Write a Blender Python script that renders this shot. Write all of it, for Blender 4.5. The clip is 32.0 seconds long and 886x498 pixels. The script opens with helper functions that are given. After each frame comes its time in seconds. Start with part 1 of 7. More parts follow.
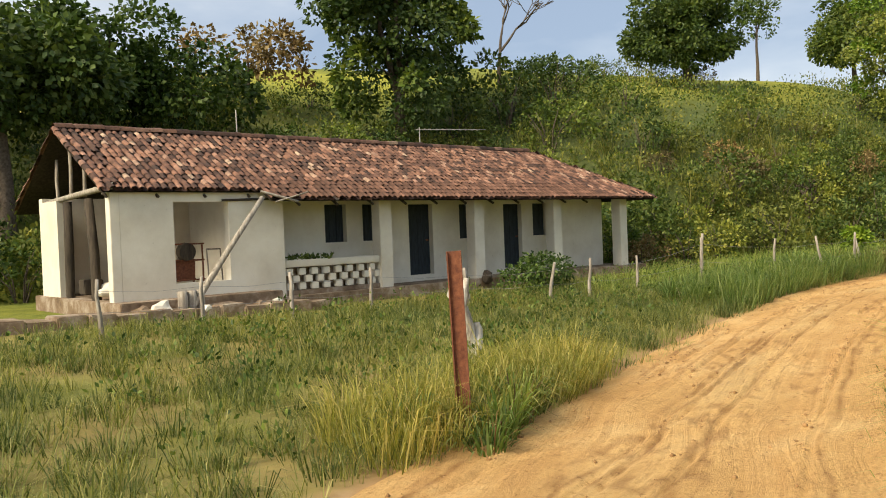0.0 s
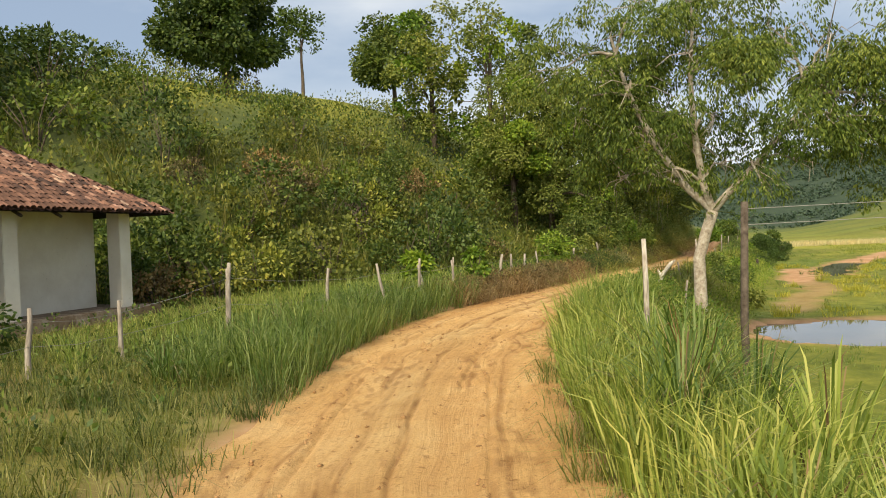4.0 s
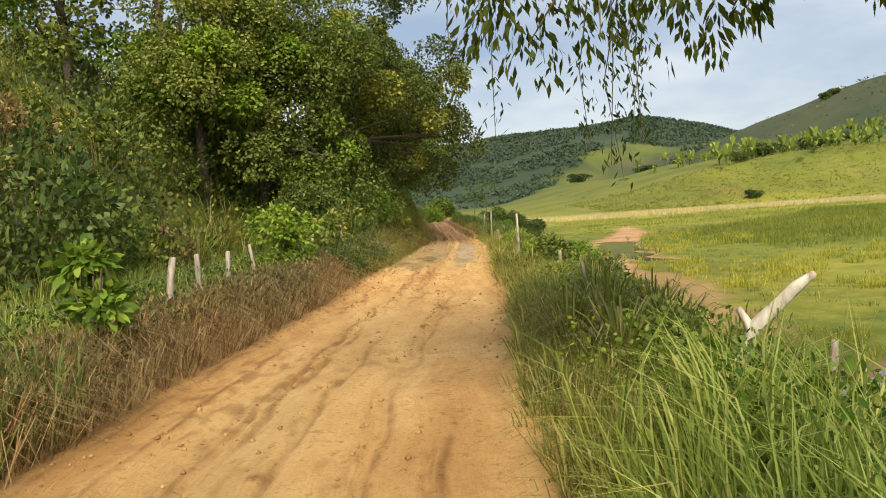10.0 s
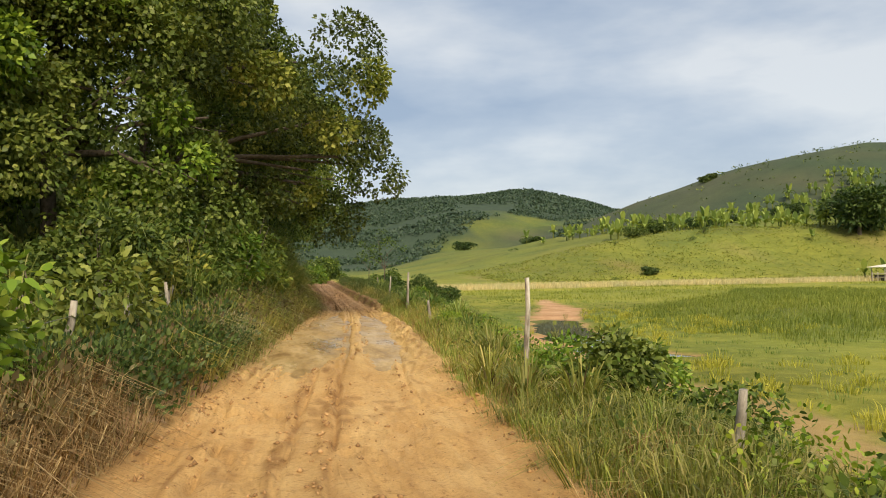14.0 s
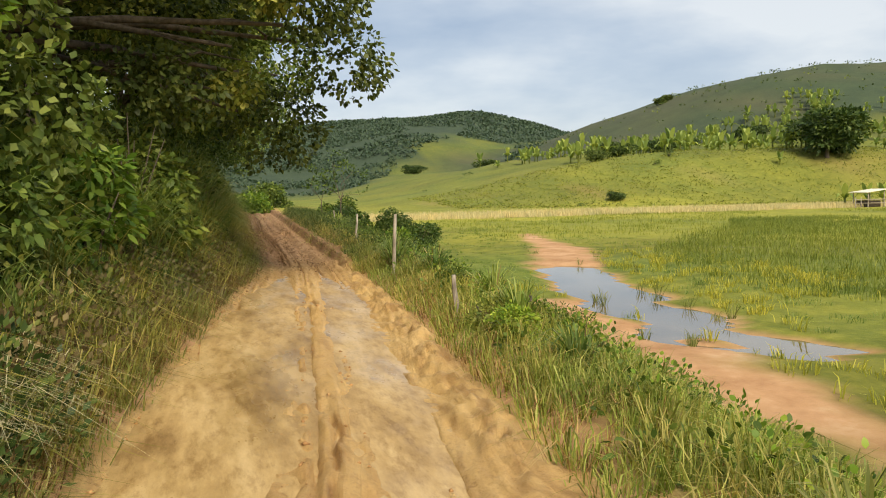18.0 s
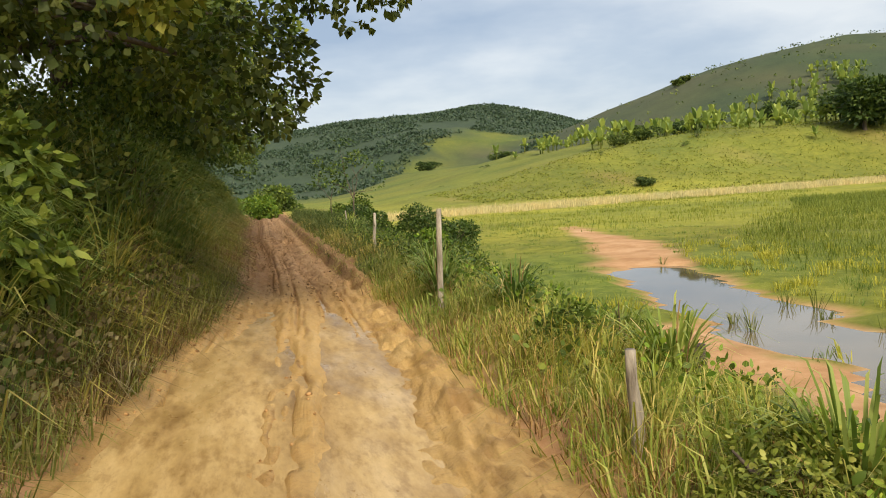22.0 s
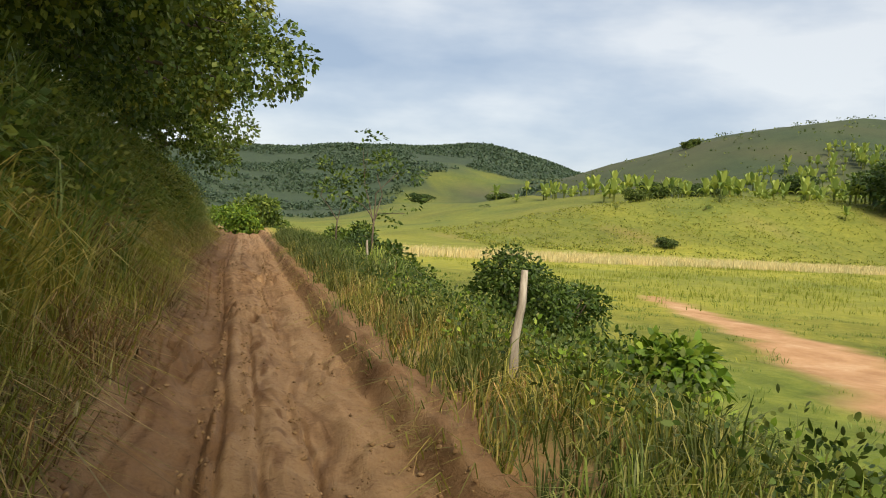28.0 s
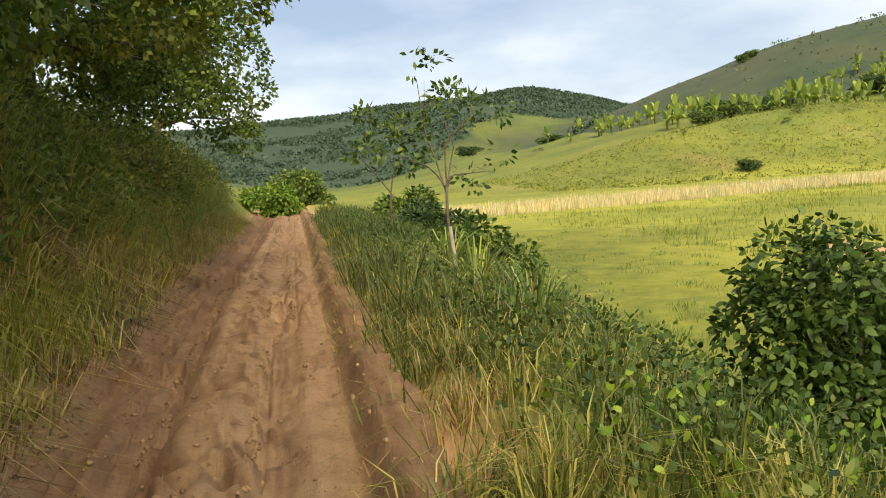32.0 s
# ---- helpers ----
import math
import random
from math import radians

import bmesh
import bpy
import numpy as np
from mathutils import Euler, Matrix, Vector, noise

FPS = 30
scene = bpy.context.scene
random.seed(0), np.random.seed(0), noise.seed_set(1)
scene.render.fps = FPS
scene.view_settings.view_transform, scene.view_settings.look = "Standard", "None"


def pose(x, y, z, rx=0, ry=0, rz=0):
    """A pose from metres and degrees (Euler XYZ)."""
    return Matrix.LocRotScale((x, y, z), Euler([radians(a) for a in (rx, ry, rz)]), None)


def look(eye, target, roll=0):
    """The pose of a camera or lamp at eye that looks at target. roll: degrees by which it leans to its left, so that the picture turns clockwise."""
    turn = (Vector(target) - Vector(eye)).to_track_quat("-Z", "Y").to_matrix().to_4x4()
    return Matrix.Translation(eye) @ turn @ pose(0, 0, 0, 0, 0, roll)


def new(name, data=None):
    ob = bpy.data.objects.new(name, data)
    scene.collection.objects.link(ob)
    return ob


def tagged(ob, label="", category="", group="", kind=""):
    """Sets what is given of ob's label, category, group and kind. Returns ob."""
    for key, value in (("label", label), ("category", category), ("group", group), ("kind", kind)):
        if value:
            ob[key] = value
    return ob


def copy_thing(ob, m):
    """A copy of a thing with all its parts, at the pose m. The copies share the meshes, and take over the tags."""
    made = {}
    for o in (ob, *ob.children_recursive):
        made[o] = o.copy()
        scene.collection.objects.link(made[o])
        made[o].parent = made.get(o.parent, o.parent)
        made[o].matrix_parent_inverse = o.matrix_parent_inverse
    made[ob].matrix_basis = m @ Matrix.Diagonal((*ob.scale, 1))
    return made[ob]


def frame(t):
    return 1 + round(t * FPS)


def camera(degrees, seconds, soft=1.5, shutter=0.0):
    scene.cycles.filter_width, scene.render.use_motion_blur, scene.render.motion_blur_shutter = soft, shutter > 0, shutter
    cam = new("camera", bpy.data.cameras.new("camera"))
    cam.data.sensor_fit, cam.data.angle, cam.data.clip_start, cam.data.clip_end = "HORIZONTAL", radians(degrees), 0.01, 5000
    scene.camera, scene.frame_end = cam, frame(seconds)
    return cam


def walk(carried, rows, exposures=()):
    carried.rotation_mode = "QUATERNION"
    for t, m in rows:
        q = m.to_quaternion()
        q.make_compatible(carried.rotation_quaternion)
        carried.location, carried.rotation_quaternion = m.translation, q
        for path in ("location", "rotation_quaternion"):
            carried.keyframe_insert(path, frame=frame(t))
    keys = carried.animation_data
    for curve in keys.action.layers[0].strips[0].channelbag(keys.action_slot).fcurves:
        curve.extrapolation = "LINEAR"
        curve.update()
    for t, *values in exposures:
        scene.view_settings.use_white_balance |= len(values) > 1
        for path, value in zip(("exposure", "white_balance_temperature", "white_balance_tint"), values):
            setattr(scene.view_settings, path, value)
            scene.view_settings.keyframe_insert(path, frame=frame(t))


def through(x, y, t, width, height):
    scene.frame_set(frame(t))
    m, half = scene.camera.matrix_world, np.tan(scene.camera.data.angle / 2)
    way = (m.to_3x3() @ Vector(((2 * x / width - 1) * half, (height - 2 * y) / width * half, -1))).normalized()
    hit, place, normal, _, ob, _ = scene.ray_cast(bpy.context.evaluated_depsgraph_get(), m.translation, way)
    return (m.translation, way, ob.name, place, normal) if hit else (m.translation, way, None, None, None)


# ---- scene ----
cam = camera(56.0, 32.0, 1.0)
METRES, EYE, TILT, LEAN, TURN = 50.0, 1.7, 0.0, 0.0, 0.0
PATH = [
    (0, (-3.157, -1.895, 1.943), (-1.814, -0.414, 1.899), -2.2),
    (0.5, (-2.414, -1.307, 1.962), (-0.864, -0.043, 1.919), 0.6),
    (1, (-1.66, -0.747, 1.982), (-0.096, 0.494, 1.867), -5.3),
    (1.5, (-0.824, -0.38, 1.986), (0.926, 0.589, 1.977), 2.5),
    (2, (0.111, -0.004, 1.956), (1.864, 0.951, 1.843), -2.2),
    (2.5, (1.034, 0.447, 1.867), (2.809, 1.36, 1.749), -2.2),
    (3, (1.991, 0.832, 1.896), (3.826, 1.623, 1.815), -4.8),
    (3.5, (2.977, 1.304, 1.872), (4.844, 2.021, 1.852), -3.2),
    (4, (3.973, 1.756, 1.891), (5.878, 2.363, 1.865), -2.3),
    (4.5, (5.048, 2.163, 1.885), (6.976, 2.69, 1.83), -1.2),
    (6.5, (9.681, 3.668, 1.887), (11.663, 3.902, 1.758), 0.6),
    (7, (10.922, 4.014, 1.866), (12.907, 4.222, 1.734), -0.3),
    (7.5, (12.207, 4.301, 1.85), (14.2, 4.414, 1.715), -0.1),
    (8, (13.574, 4.563, 1.848), (15.569, 4.63, 1.716), -0.3),
    (8.5, (15.005, 4.795, 1.806), (17.001, 4.822, 1.682), -0.1),
    (9, (16.42, 4.974, 1.782), (18.416, 4.903, 1.676), 0.8),
    (9.5, (17.891, 5.102, 1.744), (19.887, 5.012, 1.653), 0.0),
    (10, (19.387, 5.201, 1.719), (21.382, 5.099, 1.619), -3.7),
    (10.5, (20.849, 5.263, 1.701), (22.843, 5.152, 1.605), -2.9),
    (11, (22.374, 5.267, 1.681), (24.364, 5.101, 1.573), -1.3),
    (11.5, (23.813, 5.237, 1.64), (25.797, 4.989, 1.599), -1.5),
    (12, (25.216, 5.23, 1.605), (27.187, 4.893, 1.572), -1.3),
    (12.5, (26.598, 5.2, 1.6), (28.566, 4.843, 1.584), -1.6),
    (13, (27.991, 5.136, 1.603), (29.956, 4.764, 1.665), -1.5),
    (13.5, (29.356, 5.114, 1.587), (31.318, 4.729, 1.638), -0.8),
    (14, (30.616, 5.176, 1.575), (32.576, 4.781, 1.619), -0.7),
    (14.5, (31.87, 5.097, 1.599), (33.83, 4.702, 1.638), 0.8),
    (15, (33.101, 4.974, 1.582), (35.062, 4.578, 1.594), 0.3),
    (15.5, (34.322, 4.896, 1.598), (36.251, 4.366, 1.597), 1.0),
    (17.5, (39.037, 4.592, 1.877), (40.964, 4.071, 1.749), -1.1),
    (18, (40.173, 4.518, 1.911), (42.1, 4.0, 1.77), -0.8),
    (18.5, (41.102, 4.407, 1.868), (43.039, 3.927, 1.732), -0.6),
    (19, (41.975, 4.254, 1.842), (43.902, 3.781, 1.594), -0.7),
    (19.5, (42.809, 4.126, 1.864), (44.743, 3.646, 1.704), -0.3),
    (20, (43.622, 4.03, 1.828), (45.555, 3.535, 1.688), -0.3),
    (20.5, (44.409, 3.902, 1.777), (46.339, 3.401, 1.626), -1.5),
    (21, (45.244, 3.768, 1.792), (47.172, 3.311, 1.526), -2.9),
    (21.5, (46.114, 3.655, 1.734), (48.052, 3.184, 1.586), -2.4),
    (22, (46.962, 3.463, 1.696), (48.898, 2.985, 1.548), -3.7),
    (22.5, (47.929, 3.371, 1.721), (49.866, 2.881, 1.648), -2.0),
    (23, (48.804, 3.301, 1.725), (50.737, 2.796, 1.63), -2.3),
    (23.5, (49.739, 3.185, 1.672), (51.663, 2.683, 1.455), -3.0),
    (24, (50.76, 3.055, 1.605), (52.683, 2.554, 1.38), -2.8),
    (24.5, (51.706, 2.836, 1.56), (53.626, 2.336, 1.311), -3.0),
    (26.5, (55.912, 2.78, 1.648), (57.834, 2.265, 1.442), -3.0),
    (27, (57.085, 2.712, 1.581), (59.012, 2.2, 1.429), -1.4),
    (27.5, (58.341, 2.723, 1.397), (60.268, 2.191, 1.335), 4.2),
    (28, (59.408, 2.763, 1.551), (61.336, 2.235, 1.488), 3.4),
    (28.5, (60.356, 2.622, 1.613), (62.286, 2.103, 1.536), 2.5),
    (29, (61.331, 2.413, 1.584), (63.256, 1.904, 1.4), 1.3),
    (29.5, (62.356, 2.269, 1.599), (64.288, 1.758, 1.507), 1.7),
    (30, (63.442, 2.283, 1.665), (65.369, 1.749, 1.609), 2.2),
    (30.5, (64.484, 2.215, 1.68), (66.424, 1.736, 1.606), 3.3),
    (31, (65.515, 2.034, 1.651), (67.467, 1.616, 1.535), 0.1),
    (31.5, (66.564, 1.86, 1.667), (68.517, 1.456, 1.513), -2.7),
    (32, (67.686, 1.691, 1.703), (69.638, 1.291, 1.53), -3.9),
]
walk(cam, [(t, look(eye, target, roll)) for t, eye, target, roll in PATH], [(0.0, 0.36), (4.0, 0.24), (9.0, 0.28), (14.0, 0.12), (18.0, 0.22), (22.0, 0.24), (24.0, 0.34), (27.0, 0.36), (28.0, 0.25), (29.0, 0.33), (30.0, 0.2), (31.0, 0.40), (32.0, 0.50)])


# ---- light ----
SUN_EL, SUN_AZ = 41.0, 180.0          # degrees; azimuth counted from +x towards +y
sun = new("sun", bpy.data.lights.new("sun", "SUN"))
sun.data.energy, sun.data.angle, sun.data.color = 5.0, radians(30.0), (1.0, 0.87, 0.64)
sv = Vector((math.cos(radians(SUN_EL)) * math.cos(radians(SUN_AZ)), math.cos(radians(SUN_EL)) * math.sin(radians(SUN_AZ)), math.sin(radians(SUN_EL))))
sun.rotation_mode = "QUATERNION"
sun.rotation_quaternion = sv.to_track_quat("Z", "Y")
world = bpy.data.worlds.new("sky")
scene.world = world
world.use_nodes = True
wn, wl = world.node_tree.nodes, world.node_tree.links
wn.clear()
sky = wn.new("ShaderNodeTexSky")
sky.sky_type, sky.sun_disc = "NISHITA", False
sky.sun_elevation, sky.sun_rotation = radians(SUN_EL), radians(90 - SUN_AZ)
sky_scale = wn.new("ShaderNodeVectorMath")
sky_scale.operation = "SCALE"
sky_scale.inputs["Scale"].default_value = 0.11
wl.new(sky.outputs[0], sky_scale.inputs[0])
wcoord = wn.new("ShaderNodeTexCoord")
wmap = wn.new("ShaderNodeMapping")
wmap.inputs["Scale"].default_value = (1.0, 1.0, 3.2)
wl.new(wcoord.outputs["Generated"], wmap.inputs[0])
wnoise = wn.new("ShaderNodeTexNoise")
wnoise.inputs["Scale"].default_value, wnoise.inputs["Detail"].default_value, wnoise.inputs["Roughness"].default_value = 2.3, 6.0, 0.52
wl.new(wmap.outputs[0], wnoise.inputs["Vector"])
wramp = wn.new("ShaderNodeValToRGB")
wramp.color_ramp.elements[0].position, wramp.color_ramp.elements[0].color = 0.36, (0.31, 0.385, 0.50, 1)
wramp.color_ramp.elements[1].position, wramp.color_ramp.elements[1].color = 0.62, (0.70, 0.72, 0.73, 1)
e = wramp.color_ramp.elements.new(0.48)
e.color = (0.45, 0.51, 0.59, 1)
wl.new(wnoise.outputs[0], wramp.inputs[0])
wmix = wn.new("ShaderNodeMixRGB")
wmix.inputs[0].default_value = 0.8
wl.new(sky_scale.outputs[0], wmix.inputs[1])
wl.new(wramp.outputs[0], wmix.inputs[2])
wbg = wn.new("ShaderNodeBackground")
wbg.inputs["Strength"].default_value = 1.06
wl.new(wmix.outputs[0], wbg.inputs[0])
wout = wn.new("ShaderNodeOutputWorld")
wl.new(wbg.outputs[0], wout.inputs[0])


# ---- materials ----
class Mat:
    """A small builder of node materials."""

    def __init__(self, name, rough=0.85):
        self.m = bpy.data.materials.new(name)
        self.m.use_nodes = True
        self.n, self.l = self.m.node_tree.nodes, self.m.node_tree.links
        self.b = self.n["Principled BSDF"]
        self.b.inputs["Roughness"].default_value = rough
        self.b.inputs["Specular IOR Level"].default_value = 0.3
        self.co = self.n.new("ShaderNodeTexCoord")

    def noise(self, scale, detail=5.0, rough=0.6, stretch=None, coord="Object", lane=None):
        t = self.n.new("ShaderNodeTexNoise")
        t.inputs["Scale"].default_value, t.inputs["Detail"].default_value, t.inputs["Roughness"].default_value = scale, detail, rough
        src = self.co.outputs[coord]
        if lane:
            at = self.n.new("ShaderNodeAttribute")
            at.attribute_name = lane
            src = at.outputs["Vector"]
        if stretch:
            mp = self.n.new("ShaderNodeMapping")
            mp.inputs["Scale"].default_value = stretch
            self.l.new(src, mp.inputs[0])
            src = mp.outputs[0]
        self.l.new(src, t.inputs["Vector"])
        return t.outputs[0]

    def ramp(self, fac, *stops):
        r = self.n.new("ShaderNodeValToRGB")
        els = r.color_ramp.elements
        for k, (p, c) in enumerate(stops):
            el = els[k] if k < 2 else els.new(p)
            el.position, el.color = p, (*c, 1) if len(c) == 3 else c
        self.l.new(fac, r.inputs[0])
        return r.outputs[0]

    def mix(self, fac, a, b, blend="MIX"):
        m = self.n.new("ShaderNodeMixRGB")
        m.blend_type = blend
        for k, v in enumerate((fac, a, b)):
            if isinstance(v, (int, float)):
                m.inputs[k].default_value = v
            elif isinstance(v, tuple):
                m.inputs[k].default_value = (*v, 1)
            else:
                self.l.new(v, m.inputs[k])
        return m.outputs[0]

    def attr(self, name):
        a = self.n.new("ShaderNodeAttribute")
        a.attribute_name = name
        s = self.n.new("ShaderNodeSeparateColor")
        self.l.new(a.outputs["Color"], s.inputs[0])
        return s.outputs

    def island(self):
        return self.n.new("ShaderNodeNewGeometry").outputs["Random Per Island"]

    def object_random(self):
        return self.n.new("ShaderNodeObjectInfo").outputs["Random"]

    def color(self, c):
        if isinstance(c, tuple):
            self.b.inputs["Base Color"].default_value = (*c, 1)
        else:
            self.l.new(c, self.b.inputs["Base Color"])
        return self

    def rough(self, r):
        self.l.new(r, self.b.inputs["Roughness"])
        return self

    def bump(self, h, strength=0.4, dist=0.02):
        b = self.n.new("ShaderNodeBump")
        b.inputs["Strength"].default_value, b.inputs["Distance"].default_value = strength, dist
        self.l.new(h, b.inputs["Height"])
        self.l.new(b.outputs[0], self.b.inputs["Normal"])
        return self

    def leafy(self, c, through=0.35, gloss=0.25):
        """Thin leaves: light comes through them."""
        self.color(c)
        self.b.inputs["Specular IOR Level"].default_value = gloss
        t = self.n.new("ShaderNodeBsdfTranslucent")
        mx = self.n.new("ShaderNodeMixShader")
        mx.inputs[0].default_value = through
        if isinstance(c, tuple):
            t.inputs[0].default_value = (*c, 1)
        else:
            self.l.new(self.mix(1.0, c, (1.0, 1.0, 0.55), "MULTIPLY"), t.inputs[0])
        self.l.new(self.b.outputs[0], mx.inputs[1])
        self.l.new(t.outputs[0], mx.inputs[2])
        self.l.new(mx.outputs[0], self.n["Material Output"].inputs[0])
        return self


def leaf_material(name, dark, mid, light, rough=0.5, through=0.3):
    m = Mat(name, rough)
    c = m.ramp(m.island(), (0.0, dark), (0.55, mid), (1.0, light))
    tint = m.ramp(m.noise(0.35, 3), (0.3, (0.75, 0.85, 0.8)), (0.7, (1.2, 1.12, 0.95)))
    c = m.mix(1.0, c, tint, "MULTIPLY")
    ob = m.ramp(m.object_random(), (0.0, (0.55, 0.64, 0.62)), (0.5, (0.95, 0.95, 0.9)), (1.0, (1.34, 1.2, 0.95)))
    return m.leafy(m.mix(1.0, c, ob, "MULTIPLY"), through).m


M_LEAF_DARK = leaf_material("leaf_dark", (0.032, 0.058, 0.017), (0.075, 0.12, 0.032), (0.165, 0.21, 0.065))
# far forest green lifted towards blue-grey: distance haze put into the base colour
M_LEAF_FOREST_HAZY = leaf_material("leaf_forest_hazy", (0.055, 0.088, 0.068), (0.068, 0.106, 0.078), (0.085, 0.124, 0.084))
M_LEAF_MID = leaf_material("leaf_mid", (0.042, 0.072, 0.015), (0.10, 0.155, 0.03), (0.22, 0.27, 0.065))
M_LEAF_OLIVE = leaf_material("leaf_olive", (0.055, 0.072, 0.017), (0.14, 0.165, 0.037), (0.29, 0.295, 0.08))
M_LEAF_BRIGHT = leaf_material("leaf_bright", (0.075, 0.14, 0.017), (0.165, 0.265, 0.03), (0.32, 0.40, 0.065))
M_LEAF_DRY = leaf_material("leaf_dry", (0.11, 0.07, 0.034), (0.22, 0.15, 0.075), (0.36, 0.27, 0.15), 0.8, 0.2)
M_GRASS = leaf_material("grass_green", (0.14, 0.16, 0.04), (0.27, 0.285, 0.08), (0.52, 0.46, 0.22), 0.5, 0.45)
M_GRASS_LUSH = leaf_material("grass_lush", (0.11, 0.17, 0.04), (0.245, 0.325, 0.085), (0.47, 0.50, 0.21), 0.5, 0.45)
M_GRASS_OLIVE = leaf_material("grass_olive", (0.075, 0.10, 0.026), (0.155, 0.185, 0.055), (0.33, 0.32, 0.14), 0.55, 0.4)
M_GRASS_BROWN = leaf_material("grass_brown", (0.10, 0.065, 0.03), (0.20, 0.135, 0.06), (0.36, 0.27, 0.14), 0.85, 0.25)
M_BANANA = leaf_material("banana_leaf", (0.12, 0.17, 0.04), (0.25, 0.32, 0.09), (0.42, 0.46, 0.17), 0.45, 0.35)
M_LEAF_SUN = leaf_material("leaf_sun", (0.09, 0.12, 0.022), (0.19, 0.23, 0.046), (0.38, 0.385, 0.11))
M_GRASS_YELLOW = leaf_material("grass_yellow", (0.20, 0.225, 0.04), (0.33, 0.35, 0.07), (0.44, 0.44, 0.12), 0.5, 0.45)
M_REED = leaf_material("reed_straw", (0.36, 0.32, 0.20), (0.47, 0.42, 0.28), (0.58, 0.53, 0.38), 0.85, 0.2)
M_GRASS_DRY = leaf_material("grass_dry", (0.14, 0.085, 0.045), (0.28, 0.185, 0.10), (0.50, 0.39, 0.25), 0.85, 0.25)

mm = Mat("bark_pale", 0.9)
nz = mm.noise(9.0, 7, 0.7)
M_BARK = mm.color(mm.ramp(nz, (0.3, (0.16, 0.12, 0.08)), (0.5, (0.36, 0.31, 0.24)), (0.75, (0.58, 0.54, 0.46)))).bump(mm.noise(30, 6, 0.7, (1, 1, 0.4)), 0.6, 0.02).m
mm = Mat("bark_dark", 0.9)
M_BARK_DARK = mm.color(mm.ramp(mm.noise(12, 6), (0.3, (0.045, 0.032, 0.022)), (0.7, (0.15, 0.12, 0.09)))).bump(mm.noise(30, 6, 0.7, (1, 1, 0.4)), 0.6, 0.02).m
mm = Mat("weathered_wood", 0.9)
nz = mm.noise(14, 7, 0.7, (1, 1, 0.15))
M_WOOD = mm.color(mm.ramp(nz, (0.28, (0.09, 0.07, 0.055)), (0.5, (0.30, 0.26, 0.21)), (0.78, (0.58, 0.53, 0.45)))).bump(nz, 0.7, 0.01).m
mm = Mat("bleached_wood", 0.9)
nz = mm.noise(9, 7, 0.7, (1, 1, 0.2))
M_BLEACHED = mm.color(mm.ramp(nz, (0.34, (0.13, 0.10, 0.075)), (0.48, (0.42, 0.37, 0.30)), (0.66, (0.70, 0.66, 0.58)))).bump(nz, 0.8, 0.015).m
mm = Mat("dark_timber", 0.9)
nz = mm.noise(14, 7, 0.7, (1, 1, 0.15))
M_TIMBER = mm.color(mm.ramp(nz, (0.3, (0.02, 0.016, 0.012)), (0.7, (0.09, 0.07, 0.05)))).bump(nz, 0.6, 0.01).m
mm = Mat("rusty_iron", 0.75)
nz = mm.noise(18, 7, 0.7)
M_RUST = mm.color(mm.ramp(nz, (0.3, (0.09, 0.03, 0.018)), (0.55, (0.19, 0.07, 0.035)), (0.8, (0.30, 0.14, 0.07)))).bump(nz, 0.4, 0.004).m

mm = Mat("whitewash", 0.9)
big = mm.noise(0.7, 6, 0.65)
fine = mm.noise(9, 6, 0.7)
wash = mm.ramp(big, (0.3, (0.60, 0.54, 0.43)), (0.6, (0.75, 0.70, 0.59)), (0.8, (0.82, 0.79, 0.70)))
spots = mm.ramp(fine, (0.25, (0.42, 0.37, 0.29)), (0.36, (1.0, 1.0, 1.0)))
M_WALL = mm.color(mm.mix(0.6, wash, mm.mix(1.0, wash, spots, "MULTIPLY"))).bump(mm.noise(25, 6), 0.25, 0.01).m
mm = Mat("stained_plinth", 0.9)
M_PLINTH = mm.color(mm.ramp(mm.noise(2.2, 7, 0.7), (0.3, (0.10, 0.065, 0.04)), (0.5, (0.22, 0.155, 0.10)), (0.7, (0.42, 0.36, 0.29)))).bump(mm.noise(16, 6), 0.5, 0.02).m
mm = Mat("blue_black_door", 0.7)
M_DOOR = mm.color(mm.ramp(mm.noise(6, 6, 0.7, (3, 3, 0.5)), (0.3, (0.012, 0.016, 0.02)), (0.7, (0.035, 0.045, 0.055)))).bump(mm.noise(20, 5, 0.6, (4, 4, 0.3)), 0.3, 0.006).m
mm = Mat("clay_tile", 0.85)
isl = mm.ramp(mm.island(), (0.0, (0.04, 0.025, 0.02)), (0.45, (0.115, 0.060, 0.042)), (0.8, (0.19, 0.10, 0.066)), (0.95, (0.24, 0.14, 0.10)), (1.0, (0.33, 0.24, 0.17)))
orr = mm.ramp(mm.object_random(), (0.0, (0.6, 0.6, 0.6)), (0.7, (1.0, 1.0, 1.0)), (1.0, (1.5, 1.5, 1.5)))
lich = mm.ramp(mm.noise(5.0, 7, 0.7), (0.36, (0.45, 0.45, 0.46)), (0.7, (1.35, 1.3, 1.25)))
M_TILE = mm.color(mm.mix(1.0, mm.mix(1.0, isl, orr, "MULTIPLY"), lich, "MULTIPLY")).bump(mm.noise(40, 5), 0.3, 0.006).m
mm = Mat("wire_steel", 0.6)
M_WIRE = mm.color((0.30, 0.28, 0.26)).m


